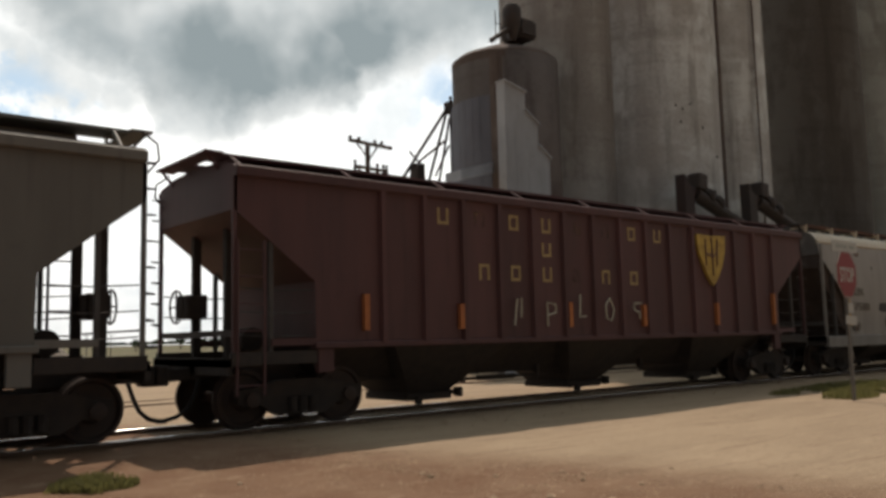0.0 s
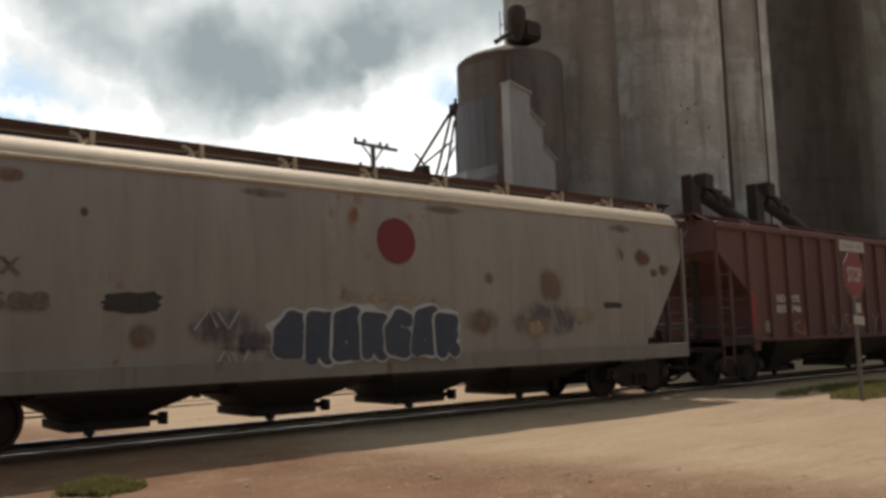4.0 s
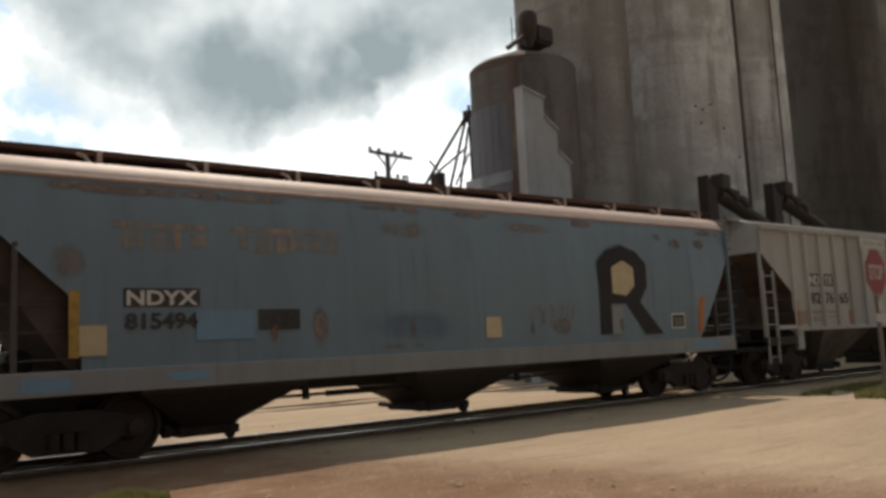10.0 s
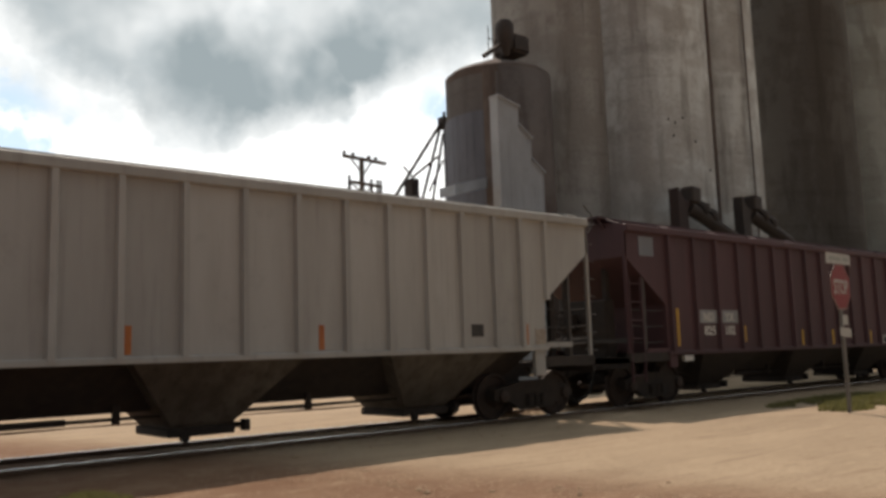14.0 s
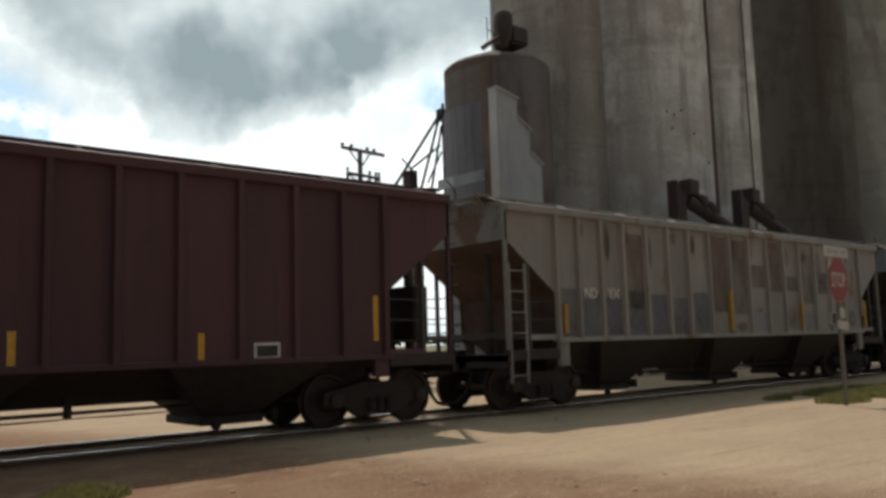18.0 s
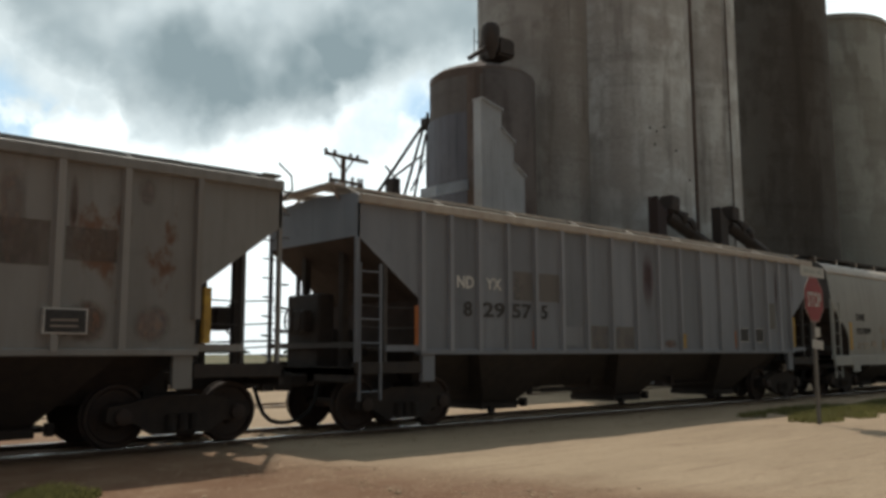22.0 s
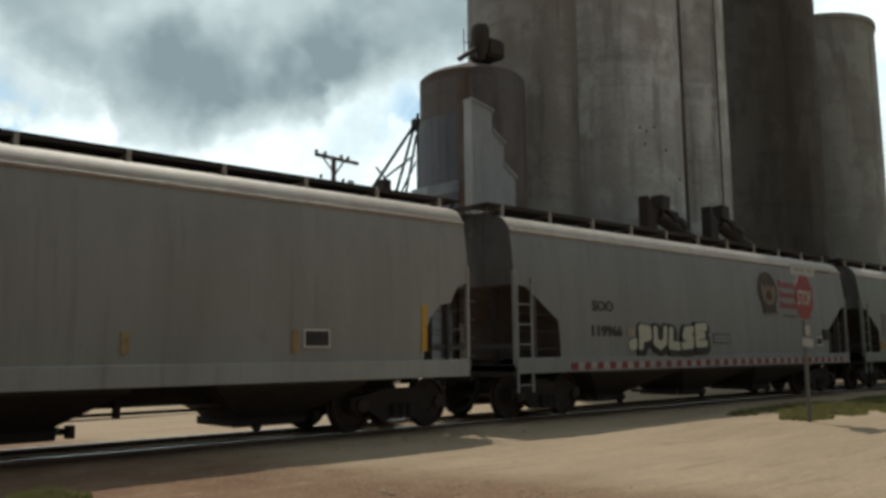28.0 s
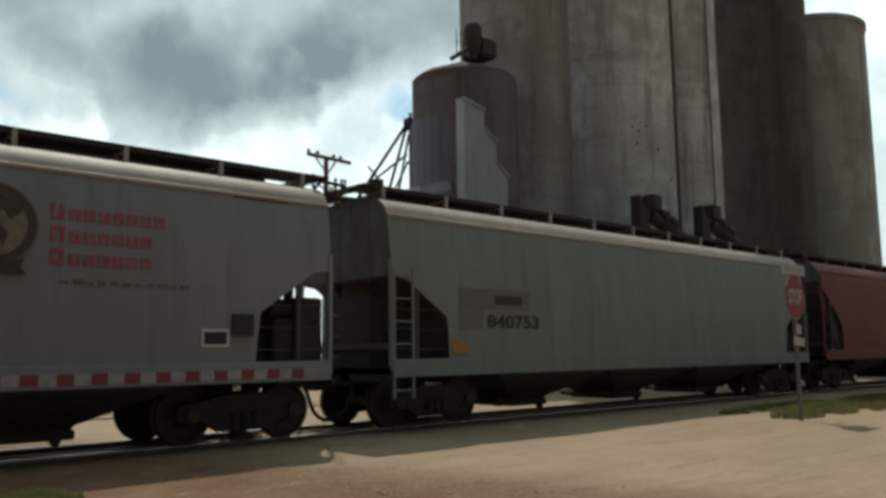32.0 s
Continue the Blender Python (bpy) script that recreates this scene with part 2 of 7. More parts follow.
def concrete_material(name, pale, stain, dark, seed, wide=0.42, cover=0.5):
    """Slip-formed concrete: tall pale and brown bands, blotches, faint pour lines and dark runs."""
    m = bpy.data.materials.new(name)
    m.use_nodes = True
    nt = m.node_tree
    bsdf = nt.nodes["Principled BSDF"]
    bsdf.inputs["Roughness"].default_value, bsdf.inputs["Specular IOR Level"].default_value = 0.92, 0.1
    tc = nt.nodes.new("ShaderNodeTexCoord")

    def tex(scale, detail, stretch, w, lo, hi):
        mp = nt.nodes.new("ShaderNodeMapping")
        nt.links.new(tc.outputs["Object"], mp.inputs["Vector"])
        mp.inputs["Scale"].default_value = stretch
        n = nt.nodes.new("ShaderNodeTexNoise")
        n.noise_dimensions = "4D"
        nt.links.new(mp.outputs[0], n.inputs["Vector"])
        n.inputs["Scale"].default_value, n.inputs["Detail"].default_value = scale, detail
        n.inputs["Roughness"].default_value, n.inputs["W"].default_value = 0.6, w + seed
        r = nt.nodes.new("ShaderNodeMapRange")
        r.interpolation_type = "SMOOTHSTEP"
        nt.links.new(n.outputs["Fac"], r.inputs["Value"])
        r.inputs["From Min"].default_value, r.inputs["From Max"].default_value = lo, hi
        return r.outputs[0]

    def mix(fac, k, a, b):
        f = nt.nodes.new("ShaderNodeMath")
        f.operation = "MULTIPLY"
        nt.links.new(fac, f.inputs[0])
        f.inputs[1].default_value = k
        n = nt.nodes.new("ShaderNodeMixRGB")
        nt.links.new(f.outputs[0], n.inputs[0])
        for i, v in ((1, a), (2, b)):
            if isinstance(v, tuple):
                n.inputs[i].default_value = (*v, 1)
            else:
                nt.links.new(v, n.inputs[i])
        return n.outputs[0]

    col = mix(tex(wide, 3, (1, 1, 0.04), 1.0, cover - 0.09, cover + 0.09), 0.85, pale, stain)
    col = mix(tex(0.55, 6, (1, 1, 0.7), 3.0, 0.42, 0.66), 0.6, col, stain)
    col = mix(tex(1.0, 4, (0.12, 0.12, 1.3), 5.0, 0.5, 0.68), 0.35, col, dark)
    col = mix(tex(1.6, 5, (1, 1, 0.045), 7.0, 0.58, 0.72), 0.6, col, dark)
    col = mix(tex(6.0, 6, (1, 1, 1), 9.0, 0.4, 0.7), 0.3, col, dark)
    # scoured pale patches and soft lift-wide blotches
    col = mix(tex(0.42, 5, (1, 1, 0.55), 13.0, 0.5, 0.6), 0.7, col, tuple(min(0.75, c * 1.12) for c in pale))
    col = mix(tex(0.3, 3, (0.5, 0.5, 1.5), 15.0, 0.52, 0.6), 0.5, col, stain)
    col = mix(tex(0.9, 6, (1, 1, 0.12), 19.0, 0.54, 0.64), 0.5, col, dark)
    nt.links.new(col, bsdf.inputs["Base Color"])
    b = nt.nodes.new("ShaderNodeBump")
    b.inputs["Strength"].default_value, b.inputs["Distance"].default_value = 0.5, 0.03
    nt.links.new(tex(4.0, 6, (1, 1, 1), 11.0, 0.2, 0.8), b.inputs["Height"])
    nt.links.new(b.outputs[0], bsdf.inputs["Normal"])
    return m


concrete = concrete_material("weathered_concrete", (0.618, 0.655, 0.663), (0.376, 0.365, 0.353), (0.203, 0.190, 0.182), 2.0)
# brown silo, darkened by putting the shade it stands in into the colour
concrete_dark = concrete_material("shaded_brown_concrete", (0.122, 0.118, 0.113), (0.095, 0.087, 0.079), (0.065, 0.058, 0.053), 6.0)
concrete_house = concrete_material("house_concrete", (0.405, 0.405, 0.396), (0.289, 0.275, 0.262), (0.154, 0.140, 0.134), 21.0, 0.5, 0.5)
concrete_grey = concrete_material("grey_green_concrete", (0.357, 0.385, 0.374), (0.289, 0.300, 0.284), (0.193, 0.190, 0.177), 12.0)
concrete_mid = concrete_material("stained_concrete", (0.21, 0.207, 0.212), (0.155, 0.146, 0.146), (0.1, 0.09, 0.088), 9.0)
dark_brown = concrete_material("dark_brown_wall", (0.16, 0.135, 0.125), (0.115, 0.09, 0.082), (0.075, 0.058, 0.052), 33.0)
canopy_blue = material("pale_blue_sheet", (0.42, 0.48, 0.56), 0.6, 0.0, (0.3, 0.34, 0.39), 3, 0.6)
sheet_metal = material("galvanised_sheet", (0.43, 0.46, 0.5), 0.7, 0.0, (0.31, 0.325, 0.345), 1.2, 0.6, 0.5, 3.0)
sheet_blue = material("blue_grey_sheet", (0.185, 0.2, 0.245), 0.7, 0.0, (0.13, 0.138, 0.165), 3, 0.6, 0.15, 4.0)
spout_red = material("dark_red_steel", (0.05, 0.036, 0.034), 0.7, 0.0, (0.05, 0.03, 0.03), 5, 0.6)
dark_steel = material("dark_steel", (0.05, 0.045, 0.045), 0.7, 0.1, (0.08, 0.06, 0.05), 5, 0.6)
pole_wood = material("weathered_pole_wood", (0.13, 0.1, 0.08), 0.9, 0.0, None, 10, 0.6, 0.1)
sign_red = material("stop_sign_red", (0.2, 0.022, 0.026), 0.5, 0.0, (0.2, 0.02, 0.022), 5, 0.3)
old_sign_ink = material("sign_ink", (0.3, 0.32, 0.3), 0.6)
sign_white = material("sign_white", (0.4, 0.4, 0.385), 0.55, 0.0, (0.32, 0.31, 0.3), 5, 0.5)
sign_dull = material("dull_reflective_sheet", (0.25, 0.19, 0.18), 0.6, 0.0, (0.2, 0.12, 0.115), 9, 0.6)
post_metal = material("galvanised_post", (0.2, 0.19, 0.18), 0.6, 0.4, None, 8, 0.4)
white_paint = material("white_lettering", (0.72, 0.72, 0.7), 0.7, 0.0, (0.45, 0.43, 0.4), 14, 0.7)
black_paint = material("black_lettering", (0.03, 0.03, 0.033), 0.7, 0.0, (0.08, 0.075, 0.07), 14, 0.6)
yellow_paint = material("yellow_paint", (0.62, 0.36, 0.05), 0.65, 0.0, (0.4, 0.24, 0.06), 10, 0.6)
gold_paint = material("faded_yellow_paint", (0.55, 0.36, 0.07), 0.7, 0.0, (0.24, 0.14, 0.05), 8, 0.8)
worn_red = material("worn_red_lettering", (0.36, 0.05, 0.075), 0.7, 0.0, (0.24, 0.17, 0.17), 9, 0.9)
red_paint = material("red_paint", (0.4, 0.05, 0.045), 0.65, 0.0, (0.24, 0.06, 0.05), 8, 0.6)
orange_paint = material("orange_paint", (0.48, 0.18, 0.06), 0.7, 0.0, (0.3, 0.1, 0.05), 8, 0.6)
orange_rust = patchy(material("orange_rust_stain", (0.24, 0.125, 0.075), 0.85, 0.0, (0.17, 0.15, 0.135), 6, 0.9), 2.6, 0.3, 0.62, 0.9)
worn_black = material("worn_black_lettering", (0.06, 0.055, 0.052), 0.75, 0.0, (0.2, 0.175, 0.15), 12, 1.0)
crimson = material("dull_crimson_paint", (0.21, 0.036, 0.05), 0.7, 0.0, (0.15, 0.04, 0.05), 6, 0.6)
purple_haze = patchy(material("purple_overspray", (0.13, 0.115, 0.15), 0.75, 0.0, (0.09, 0.08, 0.1), 5, 0.7), 4.0, 0.35, 0.6, 0.8)
dull_pale = material("dull_pale_graffiti_paint", (0.52, 0.55, 0.57), 0.75, 0.0, (0.4, 0.4, 0.42), 8, 0.6)
navy_paint = material("navy_graffiti_paint", (0.055, 0.075, 0.115), 0.7, 0.0, (0.1, 0.1, 0.13), 6, 0.5)
faint_paint = material("faded_lettering", (0.4, 0.36, 0.3), 0.75, 0.0, (0.25, 0.2, 0.17), 9, 0.8)
maroon_stain = patchy(material("maroon_stain", (0.085, 0.04, 0.045), 0.8, 0.0, (0.12, 0.07, 0.07), 5, 0.7), 1.6, 0.2, 0.55, 0.85)
blue_wash = patchy(material("blue_wash", (0.13, 0.2, 0.3), 0.7, 0.0, (0.15, 0.2, 0.26), 4, 0.6), 1.4, 0.2, 0.6, 0.5)
RUST_PAINT = patchy(material("flaked_rust", (0.115, 0.068, 0.05), 0.9, 0.0, (0.15, 0.115, 0.095), 8, 0.6), 2.6, 0.3, 0.62, 0.9)
tan_patch = patchy(material("dull_tan_patch", (0.19, 0.175, 0.165), 0.8, 0.0, (0.16, 0.15, 0.145), 4, 0.7), 1.6, 0.15, 0.5, 0.85, soft=0)
deep_rust = patchy(material("deep_rust_stain", (0.12, 0.056, 0.042), 0.9, 0.0, (0.2, 0.13, 0.1), 6, 0.8), 3.6, 0.38, 0.56, 0.85, soft=0.25)
faded_letter = patchy(material("faded_peach_lettering", (0.4, 0.31, 0.23), 0.75, 0.0, (0.29, 0.27, 0.25), 5, 0.7), 2.4, 0.28, 0.6, 0.8, soft=0)
emblem_black = material("black_emblem_paint", (0.02, 0.017, 0.021), 0.7, 0.0, (0.04, 0.033, 0.036), 9, 0.5)
worn_pink = patchy(material("rust_pink_stain", (0.31, 0.215, 0.17), 0.8, 0.0, (0.2, 0.19, 0.185), 7, 1.0), 2.6, 0.3, 0.62, 0.9)
worn_cream = patchy(material("worn_cream_paint", (0.52, 0.39, 0.26), 0.75, 0.0, (0.33, 0.28, 0.23), 9, 1.0), 2.6, 0.3, 0.62, 0.9)
tag_paint = material("pale_graffiti_paint", (0.5, 0.5, 0.41), 0.7, 0.0, (0.38, 0.38, 0.32), 8, 0.4)


# ---- mesh helpers ----
def box(bm, x0, x1, y0, y1, z0, z1, m=None):
    vs = [bm.verts.new((x, y, z)) for x in (x0, x1) for y in (y0, y1) for z in (z0, z1)]
    if m is not None:
        for v in vs:
            v.co = m @ v.co
    for f in ((0, 1, 3, 2), (4, 6, 7, 5), (0, 4, 5, 1), (2, 3, 7, 6), (0, 2, 6, 4), (1, 5, 7, 3)):
        bm.faces.new([vs[i] for i in f])


def bar(bm, a, b, r=0.02, n=6):
    """A round bar from a to b."""
    a, b = Vector(a), Vector(b)
    w = (b - a).normalized()
    u = w.orthogonal().normalized()
    v = w.cross(u)
    rings = [[bm.verts.new(p + r * (math.cos(i * math.tau / n) * u + math.sin(i * math.tau / n) * v)) for i in range(n)] for p in (a, b)]
    for i in range(n):
        bm.faces.new((rings[0][i], rings[0][(i + 1) % n], rings[1][(i + 1) % n], rings[1][i]))
    bm.faces.new(rings[0][::-1])
    bm.faces.new(rings[1])


def pipe(bm, pts, r=0.02, n=6):
    """One unbroken round tube through the points."""
    pts = [Vector(p) for p in pts]
    rings, side = [], None
    for i, p in enumerate(pts):
        d = (pts[min(i + 1, len(pts) - 1)] - pts[max(i - 1, 0)]).normalized()
        side = d.orthogonal() if side is None else side - d * side.dot(d)
        side = (side if side.length > 1e-4 else d.orthogonal()).normalized()
        up = d.cross(side)
        rings.append([bm.verts.new(p + (side * math.cos(k * math.tau / n) + up * math.sin(k * math.tau / n)) * r) for k in range(n)])
    for a, b in zip(rings, rings[1:]):
        for k in range(n):
            bm.faces.new((a[k], a[(k + 1) % n], b[(k + 1) % n], b[k]))
    bm.faces.new(rings[0][::-1])
    bm.faces.new(rings[-1])


def lathe(bm, profile, n=24, m=None, closed=True):
    """Turns (radius, height) points round the z axis."""
    m = m or Matrix()
    rings = [[bm.verts.new(m @ Vector((r * math.cos(i * math.tau / n), r * math.sin(i * math.tau / n), z))) for i in range(n)] for r, z in profile]
    for a, b in zip(rings, rings[1:]):
        for i in range(n):
            bm.faces.new((a[i], a[(i + 1) % n], b[(i + 1) % n], b[i]))
    if closed:
        bm.faces.new(rings[0][::-1])
        bm.faces.new(rings[-1])


def prism(bm, outline, y0, y1):
    """An outline in x and z, from y0 to y1."""
    a = [bm.verts.new((x, y0, z)) for x, z in outline]
    b = [bm.verts.new((x, y1, z)) for x, z in outline]
    n = len(outline)
    bm.faces.new(a)
    bm.faces.new(b[::-1])
    for i in range(n):
        bm.faces.new((a[(i + 1) % n], a[i], b[i], b[(i + 1) % n]))


def loft(bm, rings):
    vs = [[bm.verts.new(p) for p in r] for r in rings]
    n = len(rings[0])
    for a, b in zip(vs, vs[1:]):
        for i in range(n):
            bm.faces.new((a[i], a[(i + 1) % n], b[(i + 1) % n], b[i]))
    bm.faces.new(vs[0])
    bm.faces.new(vs[-1][::-1])


def mesh_of(name, bm, mat, smooth=False):
    bmesh.ops.recalc_face_normals(bm, faces=bm.faces)
    if smooth:
        for f in bm.faces:
            f.smooth = True
        for e in bm.edges:
            if len(e.link_faces) == 2 and e.calc_face_angle(0) > radians(35):
                e.smooth = False
    me = bpy.data.meshes.new(name)
    bm.to_mesh(me)
    bm.free()
    me.materials.append(mat)
    return me


def part(name, bm, mat, parent=None, label="", smooth=False):
    ob = new(name, mesh_of(name, bm, mat, smooth))
    if parent:
        ob.parent = parent
    if label:
        tagged(ob, label)
    return ob


def lettering(name, text, x, y, z, height, mat, parent, width=None, bold=0.0, label=""):
    """Flat letters that face -y, with their lower left corner at x, z."""
    cu = bpy.data.curves.new("text", "FONT")
    cu.body, cu.size, cu.extrude, cu.offset = text, height / 0.72, 0.003, bold
    cu.resolution_u = 3
    tmp = new("text", cu)
    me = bpy.data.meshes.new_from_object(tmp.evaluated_get(bpy.context.evaluated_depsgraph_get()))
    bpy.data.objects.remove(tmp)
    xs = [v.co.x for v in me.vertices]
    f = width / (max(xs) - min(xs)) if width else 1.0
    lo = min(xs)
    for v in me.vertices:
        v.co = Vector((x + (v.co.x - lo) * f, y - v.co.z, z + v.co.y))
    me.materials.clear()
    me.materials.append(mat)
    whole = bmesh.new()
    whole.from_mesh(me)
    bmesh.ops.remove_doubles(whole, verts=whole.verts, dist=1e-5)
    seen, obs = set(), []
    for first in whole.verts:       # every character becomes a mesh of its own
        if first in seen:
            continue
        seen.add(first)
        stack, island = [first], []
        while stack:
            v = stack.pop()
            island.append(v)
            for e in v.link_edges:
                o = e.other_vert(v)
                if o not in seen:
                    seen.add(o)
                    stack.append(o)
        spot = {v: i for i, v in enumerate(island)}
        one = bpy.data.meshes.new(name)
        one.from_pydata([v.co[:] for v in island], [], [[spot[v] for v in f.verts] for f in whole.faces if f.verts[0] in spot])
        one.materials.append(mat)
        ob = new(name, one)
        ob.parent = parent
        if label:
            tagged(ob, label)
        obs.append(ob)
    whole.free()
    bpy.data.meshes.remove(me)
    return obs


def plate(name, x0, x1, z0, z1, y, mat, parent, label="", t=0.004):
    bm = bmesh.new()
    box(bm, x0, x1, y - t, y + 0.02, z0, z1)
    return part(name, bm, mat, parent, label)


# ---- ground, tracks ----
RAIL_Z = 0.11
NEAR_Y = 11.66                  # near side of the cars
CAR_W = 2.95
TRACK_Y = NEAR_Y + CAR_W / 2


def ground_material():
    m = bpy.data.materials.new("dirt_and_gravel")
    m.use_nodes = True
    nt = m.node_tree
    bsdf = nt.nodes["Principled BSDF"]
    bsdf.inputs["Roughness"].default_value, bsdf.inputs["Specular IOR Level"].default_value = 0.95, 0.1
    tc = nt.nodes.new("ShaderNodeTexCoord")

    def tex(scale, detail, w, stretch=(1, 1, 1)):
        mp = nt.nodes.new("ShaderNodeMapping")
        nt.links.new(tc.outputs["Object"], mp.inputs["Vector"])
        mp.inputs["Scale"].default_value = stretch
        n = nt.nodes.new("ShaderNodeTexNoise")
        n.noise_dimensions = "4D"
        nt.links.new(mp.outputs[0], n.inputs["Vector"])
        n.inputs["Scale"].default_value, n.inputs["Detail"].default_value = scale, detail
        n.inputs["W"].default_value, n.inputs["Roughness"].default_value = w, 0.65
        return n.outputs["Fac"]

    def ramp(fac, lo, hi):
        r = nt.nodes.new("ShaderNodeMapRange")
        r.interpolation_type = "SMOOTHSTEP"
        nt.links.new(fac, r.inputs["Value"])
        r.inputs["From Min"].default_value, r.inputs["From Max"].default_value = lo, hi
        return r.outputs[0]

    def mix(fac, a, b):
        n = nt.nodes.new("ShaderNodeMixRGB")
        nt.links.new(fac, n.inputs[0])
        for i, v in ((1, a), (2, b)):
            if isinstance(v, tuple):
                n.inputs[i].default_value = (*v, 1)
            else:
                nt.links.new(v, n.inputs[i])
        return n.outputs[0]

    def scaled(fac, by):
        n = nt.nodes.new("ShaderNodeMath")
        n.operation = "MULTIPLY"
        nt.links.new(fac, n.inputs[0])
        n.inputs[1].default_value = by
        return n.outputs[0]

    # pale packed gravel with redder dirt towards the verge, and a field beyond the yard
    sep = nt.nodes.new("ShaderNodeSeparateXYZ")
    nt.links.new(tc.outputs["Object"], sep.inputs[0])
    wob = nt.nodes.new("ShaderNodeMath")
    wob.operation = "MULTIPLY_ADD"
    nt.links.new(tex(0.35, 5, 2.0), wob.inputs[0])
    wob.inputs[1].default_value = 2.0
    along = nt.nodes.new("ShaderNodeMath")
    along.operation = "MULTIPLY_ADD"
    nt.links.new(sep.outputs["Y"], along.inputs[0])
    along.inputs[1].default_value = 0.25
    nt.links.new(sep.outputs["X"], along.inputs[2])
    nt.links.new(along.outputs[0], wob.inputs[2])
    pale = ramp(wob.outputs[0], 8.8, 11.2)
    dirt = mix(ramp(tex(1.3, 6, 1.0), 0.35, 0.65), (0.158, 0.09, 0.056), (0.205, 0.13, 0.084))
    gravel = mix(ramp(tex(0.5, 6, 5.0, (0.5, 2.2, 1)), 0.35, 0.68), (0.35, 0.27, 0.187), (0.285, 0.217, 0.15))
    near = mix(pale, dirt, gravel)
    near = mix(ramp(tex(26, 4, 8.0), 0.56, 0.72), near, (0.175, 0.127, 0.096))
    near = mix(ramp(tex(60, 3, 3.0), 0.62, 0.74), near, (0.42, 0.37, 0.29))
    near = mix(scaled(ramp(tex(1.0, 6, 15.0, (0.45, 4.5, 1)), 0.52, 0.66), 0.35), near, (0.15, 0.092, 0.062))
    near = mix(scaled(ramp(tex(7.0, 6, 17.0, (0.6, 1.6, 1)), 0.54, 0.68), 0.4), near, (0.17, 0.115, 0.08))
    near = mix(scaled(ramp(tex(3.2, 7, 19.0, (0.7, 1.5, 1)), 0.56, 0.7), 0.5), near, (0.4, 0.31, 0.215))
    far_y = ramp(sep.outputs["Y"], 60.0, 66.0)
    field = mix(ramp(tex(0.05, 5, 6.0, (0.4, 2, 1)), 0.4, 0.6), (0.1, 0.1, 0.058), (0.145, 0.128, 0.08))
    nt.links.new(mix(far_y, near, field), bsdf.inputs["Base Color"])
    b = nt.nodes.new("ShaderNodeBump")
    b.inputs["Strength"].default_value, b.inputs["Distance"].default_value = 0.5, 0.03
    nt.links.new(tex(22, 6, 12.0), b.inputs["Height"])
    lumps = nt.nodes.new("ShaderNodeBump")
    lumps.inputs["Strength"].default_value, lumps.inputs["Distance"].default_value = 0.6, 0.09
    nt.links.new(tex(4.0, 7, 23.0, (0.6, 1.6, 1)), lumps.inputs["Height"])
    nt.links.new(b.outputs[0], lumps.inputs["Normal"])
    nt.links.new(lumps.outputs[0], bsdf.inputs["Normal"])
    return m


def ground_height(x, y):
    """Gentle unevenness near the camera and a low rise to the track bed."""
    near = max(0.0, 1 - math.hypot(x - 8, y - 8) / 40)
    h = 0.05 * noise.noise((x * 0.35, y * 0.35, 1)) * near + 0.02 * noise.noise((x * 1.6, y * 1.6, 4)) * near
    rise = max(0.0, min(1.0, (y - 10.2) / 1.6)) * max(0.0, min(1.0, (16.6 - y) / 1.2))
    if y < -1:
        h = 0.0
    return h * (1 - rise) + rise * 0.03


def build_ground():
    xs = sorted({*np.arange(-12, 34, 0.4).round(2), *np.arange(34, 90, 4).round(2), -30, -60, -150, -400, -1200, -3000, 130, 250, 600, 1500, 3000})
    ys = sorted({*np.arange(-2, 22, 0.4).round(2), *np.arange(22, 60, 3).round(2), -10, -40, -150, -600, -2000, 70, 90, 140, 300, 700, 1600, 3500})
    bm = bmesh.new()
    grid = [[bm.verts.new((x, y, ground_height(x, y))) for y in ys] for x in xs]
    for i in range(len(xs) - 1):
        for j in range(len(ys) - 1):
            bm.faces.new((grid[i][j], grid[i + 1][j], grid[i + 1][j + 1], grid[i][j + 1]))
    ob = part("ground", bm, ground_material(), smooth=True)
    tagged(ob, "pale packed gravel and reddish dirt yard with field beyond", "ground", kind="structure")


build_ground()


